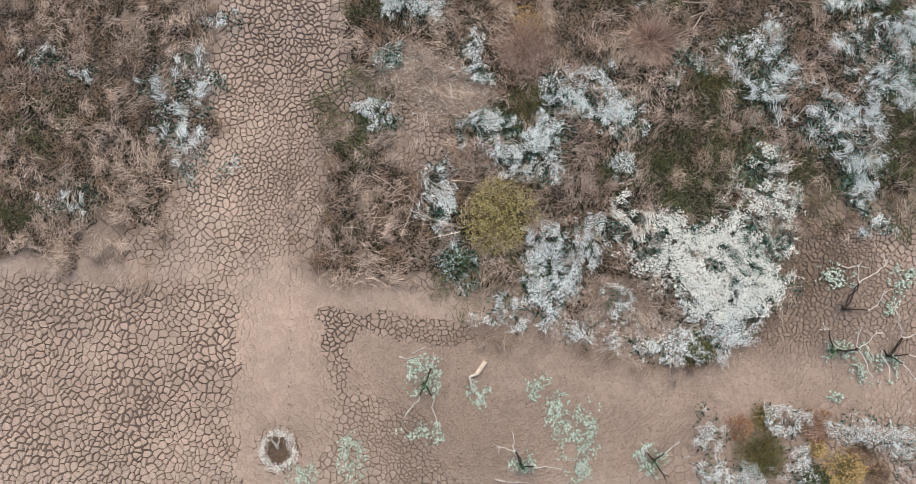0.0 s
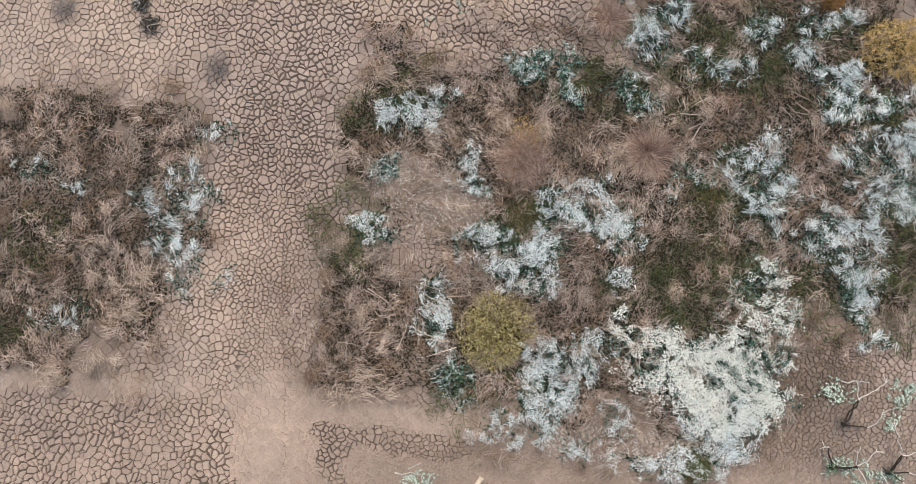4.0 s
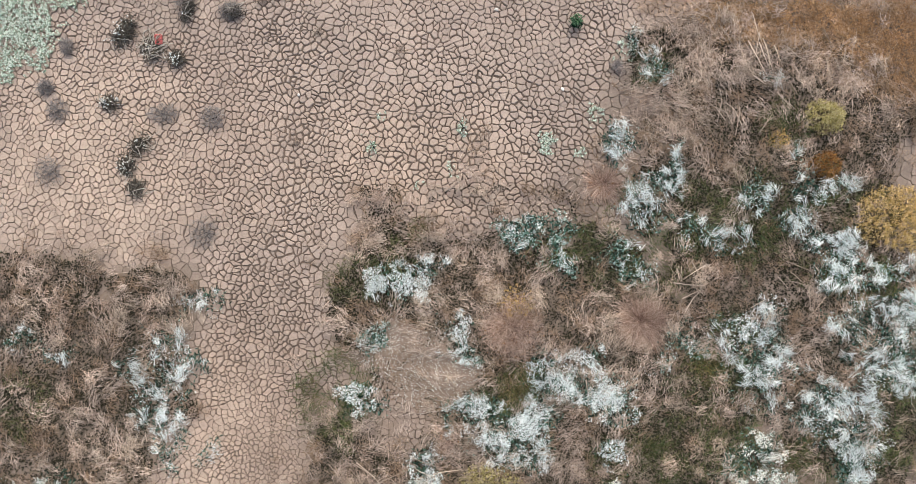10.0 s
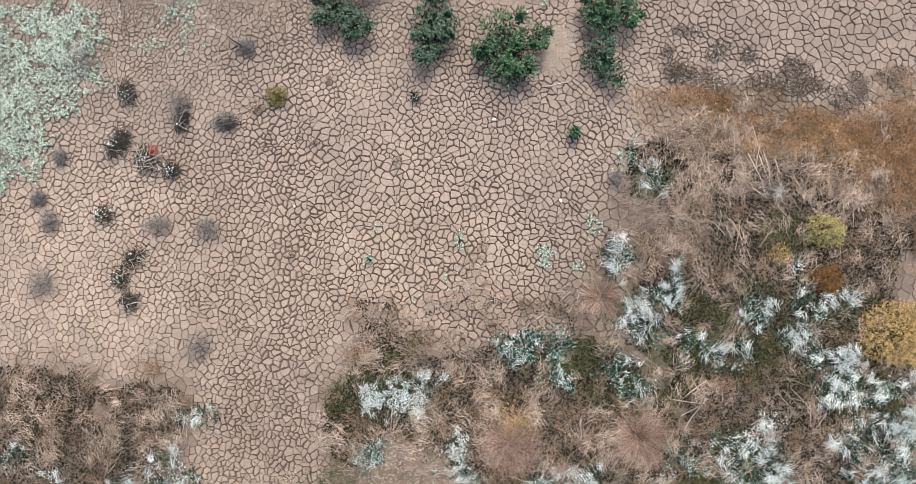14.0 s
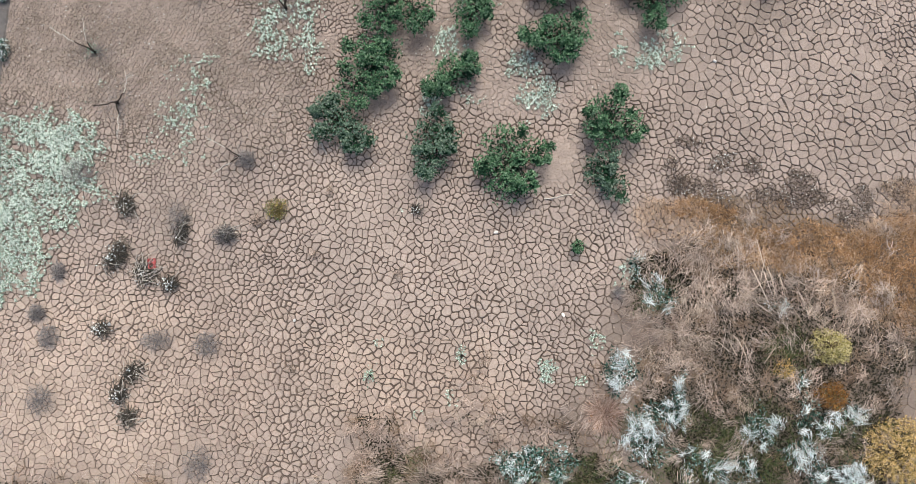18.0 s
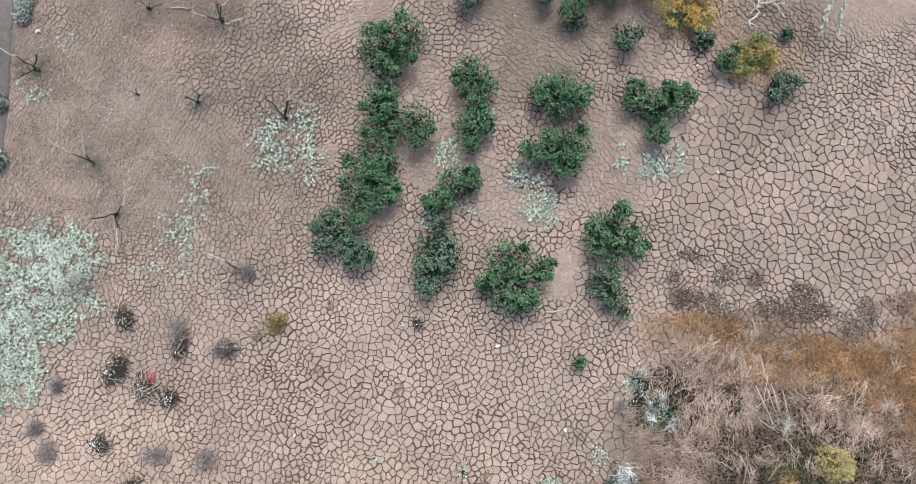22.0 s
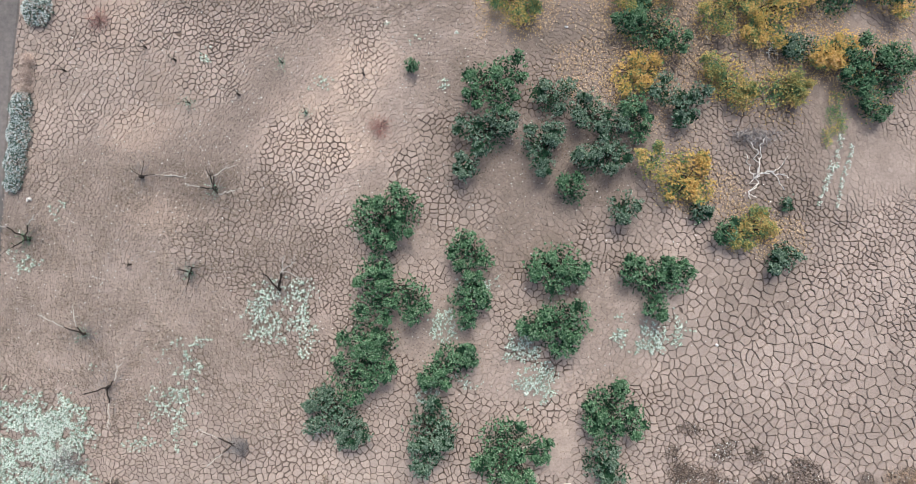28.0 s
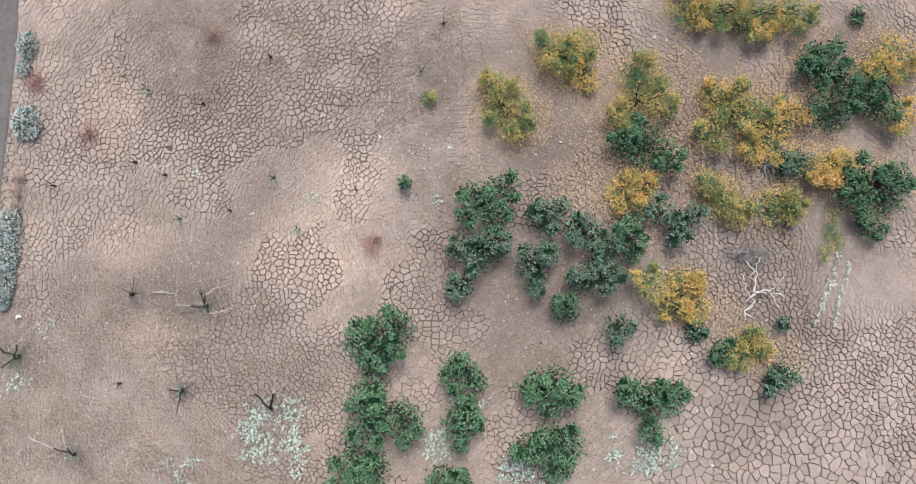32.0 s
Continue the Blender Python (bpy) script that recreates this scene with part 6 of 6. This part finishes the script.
def brush_heap(x, y, rx, ry, turn, seed, label, white=60, sticks=40, dark=160):
    rng = np.random.default_rng(seed)
    ob = thing("brush_heap", x, y, 0, label, "brush heap", "brush heaps")
    ob.rotation_euler = (0, 0, radians(turn))

    def spread(n, top):
        p = rng.normal(0, 0.42, (n, 2)) * np.array([[rx, ry]])
        return np.c_[p, rng.uniform(0.02, top, n)]

    dark, white = dark * 2, white * 2 // 3
    a = rng.normal(0.4, 0.9, dark)
    v, f = spikes(spread(dark, 0.35), np.c_[np.cos(a), np.sin(a), rng.normal(0.0, 0.15, dark)], rng.uniform(0.2, 0.6, dark), rng.uniform(0.02, 0.05, dark), rng.normal(0, 0.06, (dark, 3)))
    part("dark_twig_tangle", fast_mesh("dark_twig_tangle", v, f, HEAPTWIG), ob, kind="stuff")
    if sticks:
        pieces = []
        for p in spread(sticks, 0.45):
            b = rng.normal(0.3, 0.9)
            s = rng.uniform(0.35, 1.1)
            q = p + np.array([math.cos(b) * s, math.sin(b) * s, rng.normal(0, 0.08)])
            q[2] = max(q[2], 0.03)
            pieces.append(tube(crooked(p, q, rng, 0.06, 4), np.linspace(0.022, 0.012, 4), 5))
        v, f = merge(pieces)
        part("stick_tangle", fast_mesh("stick_tangle", v, f, PALEBARK, True), ob, "bleached sticks", "stuff")
    if white:
        p = spread(white, 0.5)
        a = rng.uniform(0, 6.28, white)
        v, f = leaves(p + np.array([[0, 0, 0.1]]), np.c_[np.cos(a), np.sin(a), rng.normal(0.1, 0.2, white)], np.array([[0, 0, 1.0]]), rng.uniform(0.07, 0.18, white), rng.uniform(0.03, 0.06, white))
        part("withered_foliage", fast_mesh("withered_foliage", v, f, WHITE), ob, "withered whitish leaves", "stuff")
    return ob


HEAPS = [(-20.20, 31.77, 0.65, 1.15, -35, 90, 10, 240), (-18.44, 30.68, 0.75, 0.9, 20, 15, 60, 200), (-16.87, 30.06, 0.5, 0.5, 0, 60, 4, 120), (-19.70, 34.87, 0.6, 0.8, 20, 40, 12, 160), (-21.02, 27.32, 0.6, 0.5, 0, 60, 8, 90), (-19.09, 24.74, 0.5, 0.8, -40, 12, 14, 130), (-19.85, 23.38, 0.5, 0.6, 0, 45, 10, 140), (-19.24, 21.96, 0.6, 0.6, 30, 0, 20, 130), (-16.25, 33.22, 0.4, 0.9, -20, 8, 8, 130), (-13.54, 33.04, 0.6, 0.4, 0, 0, 16, 110), (20.18, 61.84, 0.5, 0.35, 0, 30, 26, 20), (-1.88, 34.55, 0.35, 0.35, 0, 14, 2, 30)]
for i, (x, y, rx, ry, turn, white, sticks, dark) in enumerate(HEAPS):
    brush_heap(x, y, rx, ry, turn, 700 + i, "heap of cut branches with withered white leaves on mud" if white > 30 else "small heap of bleached sticks and dark twigs on mud", white, sticks, dark)

# loose pale sticks
STICKS = [(5.94, 35.28, 7.65, 35.53), (-7.82, 38.81, -7.38, 38.01), (4.73, 37.64, 5.70, 37.79), (-19.18, 34.58, -18.88, 33.96), (2.04, -12.78, 4.05, -12.99), (-3.80, -5.45, -1.92, -5.55), (-2.99, -5.24, -2.21, -4.88), (8.53, 67.78, 8.34, 66.76), (17.50, 71.52, 17.59, 70.48), (13.15, 55.51, 14.00, 55.44), (-17.22, 54.13, -15.91, 54.12), (-8.59, 45.59, -8.65, 44.58), (23.18, 0.07, 24.81, -0.04), (16.19, 62.82, 16.40, 62.53), (25.83, 62.38, 26.54, 62.16)]
for i, (x0, y0, x1, y1) in enumerate(STICKS):
    rng = np.random.default_rng(720 + i)
    m = ((x0 + x1) / 2, (y0 + y1) / 2)
    v, f = tube(crooked((x0 - m[0], y0 - m[1], 0.05), (x1 - m[0], y1 - m[1], 0.06), rng, 0.05), np.linspace(0.05, 0.03, 5), 7)
    ob = new("stick", fast_mesh("stick", v, f, PALEBARK, True))
    ob.location = (*m, 0)
    tagged(ob, "loose bleached stick lying on the mud", "stick", "loose sticks")


# ---- small things ----
def box_bm(bm, x0, x1, y0, y1, z0, z1):
    m = bmesh.ops.create_cube(bm, size=1)["verts"]
    bmesh.ops.transform(bm, verts=m, matrix=Matrix.LocRotScale(((x0 + x1) / 2, (y0 + y1) / 2, (z0 + z1) / 2), None, (x1 - x0, y1 - y0, z1 - z0)))


def bm_mesh(name, bm, mat, bevel=0.0):
    if bevel:
        bmesh.ops.bevel(bm, geom=bm.edges[:], offset=bevel, segments=1, affect="EDGES")
    me = bpy.data.meshes.new(name)
    bm.to_mesh(me)
    bm.free()
    me.materials.append(mat)
    return me


RED = soil_material("red_plastic", (0.66, 0.15, 0.16), (0.78, 0.24, 0.24), 5.0)
crate = thing("plastic_crate", -17.95, 31.30, 0, "red plastic fruit crate lying beside cut branches", "crate")
crate.rotation_euler = (0, 0, radians(6))
for x0, x1, y0, y1 in ((-0.18, 0.18, -0.30, -0.27), (-0.18, 0.18, 0.27, 0.30), (-0.18, -0.15, -0.27, 0.27), (0.15, 0.18, -0.27, 0.27)):
    bm = bmesh.new()
    box_bm(bm, x0, x1, y0, y1, 0.02, 0.06)
    box_bm(bm, x0, x1, y0, y1, 0.09, 0.16)
    box_bm(bm, x0, x1, y0, y1, 0.19, 0.28)
    for cx, cy in ((x0, y0), (x1 - 0.03, y1 - 0.03)):
        box_bm(bm, cx + 0.001, cx + 0.029, cy + 0.001, cy + 0.029, 0.021, 0.279)
    part("crate_side", bm_mesh("crate_side", bm, RED, 0.004), crate)
bm = bmesh.new()
for k in range(7):
    box_bm(bm, -0.148, 0.148, -0.262 + k * 0.076, -0.21 + k * 0.076, 0.022, 0.036)
part("crate_floor", bm_mesh("crate_floor", bm, RED), crate)

# ring of pale stones round a cut forked stem
basin = thing("stone_ring", -11.11, -11.07, 0, "ring of whitish stones round a forked bleached stump", "stone ring")
rng = np.random.default_rng(740)
bm = bmesh.new()
bmesh.ops.create_cone(bm, cap_ends=True, segments=40, radius1=1.5, radius2=0.9, depth=0.07)
for v in bm.verts:
    v.co.z += 0.0 + 0.012 * math.sin(v.co.x * 9) * math.cos(v.co.y * 7)
part("soil_mound", bm_mesh("soil_mound", bm, soil_material("dark_loam", (0.08, 0.055, 0.04), (0.17, 0.125, 0.095), 5.0)), basin, "dark damp soil")


def pebble(rng, r):
    bm = bmesh.new()
    bmesh.ops.create_icosphere(bm, subdivisions=1, radius=r)
    for v in bm.verts:
        v.co *= rng.uniform(0.75, 1.2)
        v.co.z *= 0.7
    return bm


PALESTONE = soil_material("pale_stone", (0.70, 0.69, 0.67), (0.90, 0.89, 0.87), 6.0)
shapes = [bm_mesh("stone", pebble(rng, 0.055), PALESTONE) for _ in range(6)]
for k in range(290):
    a, q = rng.uniform(0, 6.28), rng.normal(1.02, 0.15)
    if math.cos(a - 2.2) > 0.86 and rng.uniform() < 0.5:
        continue
    ob = part("stone", shapes[k % 6], basin)
    ob.location = (q * math.cos(a) * 0.95, q * math.sin(a) * 1.05, 0.07)
    ob.rotation_euler = (rng.uniform(0, 3), 0, rng.uniform(0, 6))
    s = rng.uniform(0.5, 1.1)
    ob.scale = (s, s, s)
n = 520
a, q = rng.uniform(0, 6.28, n), rng.normal(1.02, 0.14, n)
v, f = leaves(np.c_[q * np.cos(a) * 0.95, q * np.sin(a) * 1.05, rng.uniform(0.05, 0.14, n)], np.c_[np.cos(a * 5), np.sin(a * 5), rng.normal(0, 0.2, n)], np.array([[0, 0, 1.0]]), rng.uniform(0.05, 0.1, n), rng.uniform(0.03, 0.06, n))
part("flake_scatter", fast_mesh("flake_scatter", v, f, CHALK), basin, "white flakes between the stones", "stuff")
v, f = merge([tube(crooked((0, 0.1, 0.0), (0.02, 0.28, 0.3), rng, 0.05), np.linspace(0.1, 0.08, 5), 7), tube(crooked((0.02, 0.28, 0.28), (-0.2, 0.75, 0.55), rng, 0.05), np.linspace(0.07, 0.05, 5), 7), tube(crooked((0.02, 0.28, 0.28), (0.24, 0.72, 0.5), rng, 0.05), np.linspace(0.07, 0.045, 5), 7)])
part("forked_stump", fast_mesh("forked_stump", v, f, PALEBARK, True), basin, "bleached forked stump")

# pale sawn log and its broken root
log = thing("sawn_log", 1.03, -6.32, 0, "pale sawn log beside a broken bleached stump", "log")
log.rotation_euler = (0, 0, radians(-35))
bm = bmesh.new()
bmesh.ops.create_cone(bm, cap_ends=True, segments=10, radius1=0.17, radius2=0.15, depth=0.95, matrix=Matrix.Translation((0, 0.28, 0.15)) @ Matrix.Rotation(radians(90), 4, "X"))
part("log", bm_mesh("log", bm, soil_material("fresh_wood", (0.55, 0.45, 0.36), (0.75, 0.65, 0.55), 6.0), 0.015), log)
v, f = merge([tube(crooked((0, -0.2, 0.1), (-0.25, -0.6, 0.2), rng, 0.08), np.linspace(0.1, 0.09, 5), 7), tube(crooked((-0.25, -0.6, 0.2), (0.5, -1.25, 0.12), rng, 0.08), np.linspace(0.09, 0.05, 5), 7)])
part("root", fast_mesh("root", v, f, PALEBARK, True), log)

# single pale stones
STONES = [(3.01, 33.21), (-9.23, 27.86), (7.06, 28.19), (5.00, 40.89), (0.69, 63.05), (-3.57, 63.71), (7.59, 63.37), (18.93, 70.59), (-25.64, 52.64), (7.62, -3.28), (9.19, -4.54), (-20.53, 27.61), (16.52, 43.79), (13.43, 69.90), (14.15, 69.68), (-25.47, 52.67), (-1.92, 34.78), (12.52, 61.31), (3.02, -3.04)]
for i, (x, y) in enumerate(STONES):
    ob = new("pale_stone", shapes[i % 6])
    ob.location, ob.rotation_euler = (x, y, 0.06), (0.3 * i, 0.2, i)
    s = rng.uniform(1.3, 2.4)
    ob.scale = (s * 1.3, s, s)
    tagged(ob, "pale stone lying loose on dry mud", "stone", "loose stones")

# ---- lane along the west side, with its grey-white shrubs ----
ASPHALT = soil_material("worn_asphalt", (0.13, 0.12, 0.12), (0.20, 0.185, 0.18), 4.0)
lane_edge = [(-27.12, 47.76), (-26.92, 55.80), (-26.76, 60.36), (-26.40, 64.80), (-26.08, 69.39), (-26.05, 73.85), (-26.17, 79.87)]
bm = bmesh.new()
rows = []
for x, y in [(lane_edge[0][0] - 1.2, lane_edge[0][1] - 14)] + lane_edge:
    rows.append([bm.verts.new((x + dx, y, z)) for dx, z in ((-5.2, -0.12), (-5.0, 0.07), (-2.5, 0.11), (-0.25, 0.07), (0.0, -0.12))])
for p, q in zip(rows, rows[1:]):
    for k in range(4):
        bm.faces.new((p[k], p[k + 1], q[k + 1], q[k]))
road = tagged(new("road", bm_mesh("road", bm, ASPHALT)), "worn grey asphalt lane along the dry field", "road", kind="structure")
for i, y in enumerate((59.5, 60.4, 61.3)):
    bush("blond_tuft", -26.0 + 0.1 * i, y, 0.55, 0.35, PALEMAUVE, PALEMAUVE, 590 + i, "pale blond dry grass at the lane edge", 420, 160, group="lane tufts")
SILVER = plant_material("silver_leaf", [(0.22, 0.28, 0.27), (0.42, 0.50, 0.49), (0.66, 0.73, 0.73), (0.84, 0.88, 0.88)], patch=0.15)
HEDGE = [(-25.46, 69.39, 0.61, 0.86), (-25.60, 67.91, 0.43, 0.43), (-25.31, 64.54, 0.93, 1.07), (-26.12, 58.26, 0.71, 1.00), (-26.21, 56.64, 0.71, 1.21), (-26.36, 54.85, 0.64, 1.21),
    (-26.47, 53.60, 0.50, 0.57), (-27.64, 48.12, 0.43, 0.57), (-27.45, 44.51, 0.36, 0.71)]
for i, (x, y, rx, ry) in enumerate(HEDGE):
    rng = np.random.default_rng(760 + i)
    ob = thing("silver_shrub", x, y, 0, "low silvery-leaved shrub hugging the lane edge", "shrub", "lane shrubs")
    n = int(1500 * rx * ry) + 220
    a, q = rng.uniform(0, 6.28, n), np.sqrt(rng.uniform(0, 1.1, n))
    z = 0.55 * np.sqrt(np.maximum(1.15 - q * q, 0.02)) * rng.uniform(0.5, 1, n)
    at = np.c_[np.cos(a) * q * rx, np.sin(a) * q * ry, z]
    way = np.c_[np.cos(a * 7), np.sin(a * 7), rng.uniform(-0.1, 0.7, n)]
    up = unit(rng.normal(0, 0.3, (n, 3)) + np.array([[0, 0, 1.0]]))
    half = n * 3 // 8
    v, f = leaves(at[:half], way[:half], up[:half], rng.uniform(0.1, 0.2, half), 0.07)
    part("dark_foliage", fast_mesh("dark_foliage", v, f, TEAL), ob, kind="stuff")
    v, f = leaves(at[half:] + np.array([[0, 0, 0.08]]), way[half:], up[half:], rng.uniform(0.06, 0.12, n - half), 0.045)
    part("silver_foliage", fast_mesh("silver_foliage", v, f, SILVER), ob, "silver-white leaf tips", "stuff")
    v, f = merge([tube(crooked((0, 0, -0.03), (math.cos(k * 1.3) * rx * 0.6, math.sin(k * 1.3) * ry * 0.6, 0.3), rng), np.linspace(0.03, 0.01, 5), 5) for k in range(5)])
    part("stem_fork", fast_mesh("stem_fork", v, f, BARK, True), ob)

RUSTLITTER = plant_material("rusty_litter", [(0.10, 0.075, 0.055), (0.24, 0.16, 0.11), (0.36, 0.25, 0.17), (0.16, 0.15, 0.09)], patch=0.1)
FALLEN = plant_material("fallen_leaf", [(0.55, 0.36, 0.15), (0.62, 0.46, 0.28), (0.66, 0.54, 0.42), (0.44, 0.27, 0.12)], patch=0.1)


# ---- litter: crumbs, straws and fallen leaves ----
TRACK_NEAR = (-10.48, -13.5, 1.5)
TRACK_FAR = (-10.6, 1.5, 9.0)


def build_litter():
    rng = np.random.default_rng(81)
    flat_up = np.array([[0, 0, 1.0]])

    def strewn(p, size, wide, z=0.02):
        n = len(p)
        a = rng.uniform(0, 6.28, n)
        return leaves(np.c_[p, np.full(n, z) + rng.uniform(0, 0.03, n)], np.c_[np.cos(a), np.sin(a), rng.normal(0, 0.25, n)], unit(flat_up + rng.normal(0, 0.25, (n, 3))), rng.uniform(*size, n), rng.uniform(*wide, n))

    north = [(-10.08, 54.14, 29.30, 14.29)]
    p = union_sample(north, 26, rng, 4.0)
    p = p[rng.uniform(0, 1, len(p)) < 0.15 + 0.85 * mauve_silt(p[:, 0], p[:, 1])]
    stuff("soil_crumbs", [strewn(p, (0.04, 0.10), (0.03, 0.06))], HEAPTWIG, "dark crumbs and dead leaf bits on the mud", "litter")
    track = np.concatenate([np.c_[np.full(90, a) + rng.normal(0, 0.09, 90), np.linspace(b, c, 90) + rng.normal(0, 0.12, 90)] for a, b, c in (TRACK_NEAR, TRACK_FAR)])
    stuff("track_crumbs", [strewn(track, (0.05, 0.13), (0.04, 0.08))], HEAPTWIG, "dark crumbs dotted along an old wheel track", "litter")
    p = union_sample(LITTER, 125, rng, 2.0, 0.5)
    p = p[rng.uniform(0, 1, len(p)) < 0.25 + 0.75 * (value_noise(p[:, 0] / 1.1, p[:, 1] / 1.1, 87) > 0.45) * zone(p[:, 0], p[:, 1], LITTER, 2.0, 1.2)]
    stuff("leaf_litter", [strewn(p, (0.05, 0.13), (0.03, 0.07))], LITTERLEAF, "thin layer of brown and olive leaf litter on mud", "litter")
    p = union_sample(LITTER + north, 14, rng, 3.0)
    p = p[rng.uniform(0, 1, len(p)) < 0.06 + 0.3 * mauve_silt(p[:, 0], p[:, 1]) + 0.9 * zone(p[:, 0], p[:, 1], LITTER, 2.0, 0.8)]
    stuff("straw_litter", [lying(p, rng, 0.02, 0.05, (0.12, 0.45), (0.014, 0.026), 2.0, 0.0, bent=False)], STRAW, "scattered straws and dry twigs on the mud", "litter")
    p = union_sample(north, 2.2, rng, 4.0)
    p = p[rng.uniform(0, 1, len(p)) < 0.25 + 0.75 * mauve_silt(p[:, 0], p[:, 1])]
    stuff("white_specks", [strewn(p, (0.06, 0.12), (0.04, 0.08), 0.03)], CHALK, "scattered small white flower heads on the mud", "litter")
    gold = [(12.62, 63.84, 3.93, 5.36), (20.18, 64.92, 5.72, 4.29), (25.09, 61.30, 4.29, 2.14), (15.32, 53.45, 2.50, 1.79), (19.51, 50.64, 2.14, 1.43), (8.36, 68.96, 2.86, 2.14),
    (28.51, 67.82, 2.14, 3.22), (4.00, 65.67, 2.50, 2.86), (9.37, 61.31, 3.22, 1.43), (9.71, 59.87, 2.14, 1.07), (21.67, 67.47, 3.22, 1.79), (27.46, 68.92, 1.79, 1.43),
    (15.45, 60.95, 2.14, 1.43)]
    p = union_sample(gold, 95, rng, 2.0, 0.7)
    stuff("fallen_leaves", [strewn(p, (0.05, 0.11), (0.04, 0.07), 0.03)], FALLEN, "fallen yellow leaves under the trees", "leaves")
    spots = [(x + rng.normal(0, 1.0, 70) * r * 0.9, y + rng.normal(0, 1.0, 70) * r * 0.9) for lobes, _, _ in ORCHARD + COPSE for x, y, r, _ in lobes]
    p = np.concatenate([np.c_[x, y] for x, y in spots])
    stuff("orchard_litter", [strewn(p, (0.05, 0.12), (0.03, 0.06))], RUSTLITTER, "brown and rusty leaves fallen round the orchard trees", "leaves")
    edge = [(-15.08, 6.17, 2.50, 6.79), (-5.20, 6.53, 6.79, 9.29), (14.64, -5.47, 5.72, 1.43), (7.25, -4.78, 4.29, 1.07), (1.36, 20.49, 8.57, 3.93), (9.91, 25.10, 1.79, 7.15), (-4.29, 15.57, 3.22, 5.00)]
    p = union_sample(edge, 6, rng, 2.0)
    stuff("thicket_litter", [strewn(p, (0.06, 0.2), (0.02, 0.05))], MAUVE, "broken stalk bits along the thicket edge", "litter")
    p = union_sample([(6.0, -9.5, 14.0, 5.5), (23.0, -4.0, 6.0, 5.0)], 16, rng, 3.0)
    stuff("path_litter", [strewn(p, (0.05, 0.14), (0.03, 0.07))], RUSTLITTER, "brown crumbs and leaf bits strewn beside the path", "litter")
    dots = [(-0.54, 10.49, 2.86, 1.79), (-0.90, 12.31, 2.14, 2.14), (11.84, -4.08, 4.29, 1.43), (7.26, -3.39, 2.14, 1.07), (-3.43, 12.31, 2.14, 2.14)]
    p = union_sample(dots, 70, rng, 2.0)
    stuff("white_bits", [strewn(p, (0.03, 0.08), (0.025, 0.05), 0.06)], CHALK, "small white flecks strewn on pinkish mud", "litter")


build_litter()
RUTS = [(24.26, 56.20, 0.18, 0.50, -10), (23.99, 55.12, 0.25, 0.71, -14), (23.64, 54.29, 0.21, 0.64, -18), (23.34, 53.47, 0.18, 0.57, -20), (22.96, 52.61, 0.14, 0.57, -20), (24.93, 55.62, 0.14, 0.50, -8),
    (24.68, 54.65, 0.21, 0.71, -14), (24.34, 53.68, 0.18, 0.64, -14), (24.10, 52.75, 0.14, 0.57, -14)]
GREENSTRIP = [(24.01, 58.62, 0.43, 0.64), (23.91, 57.53, 0.50, 0.79), (23.42, 56.45, 0.32, 0.64), (24.44, 57.28, 0.29, 0.57)]


def build_ruts():
    rng = np.random.default_rng(85)
    for b in RUTS:
        p = sample([b], 60, rng, 2.0, 0.5, 0.5, 11)
        leaf, bloom = rosettes(p, rng, (0.035, 0.07), 3)
        v, f = merge(leaf)
        ob = tagged(new("rut_weeds", fast_mesh("rut_weeds", v, f, PALELEAF)), "thin line of whitish weeds along a wheel rut", "plants", kind="stuff")
        v, f = merge(bloom)
        part("flower_scatter", fast_mesh("flower_scatter", v, f, CHALK), ob, kind="stuff")
    for b in GREENSTRIP:
        p = sample([b], 190, rng, 2.0, 0.5, 0.5, 12)
        n = len(p)
        a = rng.uniform(0, 6.28, n)
        v, f = leaves(np.c_[p, rng.uniform(0.05, 0.3, n)], np.c_[np.cos(a), np.sin(a), rng.uniform(0.1, 0.9, n)], np.array([[0, 0, 1.0]]), rng.uniform(0.1, 0.22, n), rng.uniform(0.03, 0.06, n))
        tagged(new("yellow_green_weeds", fast_mesh("yellow_green_weeds", v, f, MIXLEAF)), "strip of yellow-green weeds between wheel ruts", "plants", kind="stuff")


build_ruts()
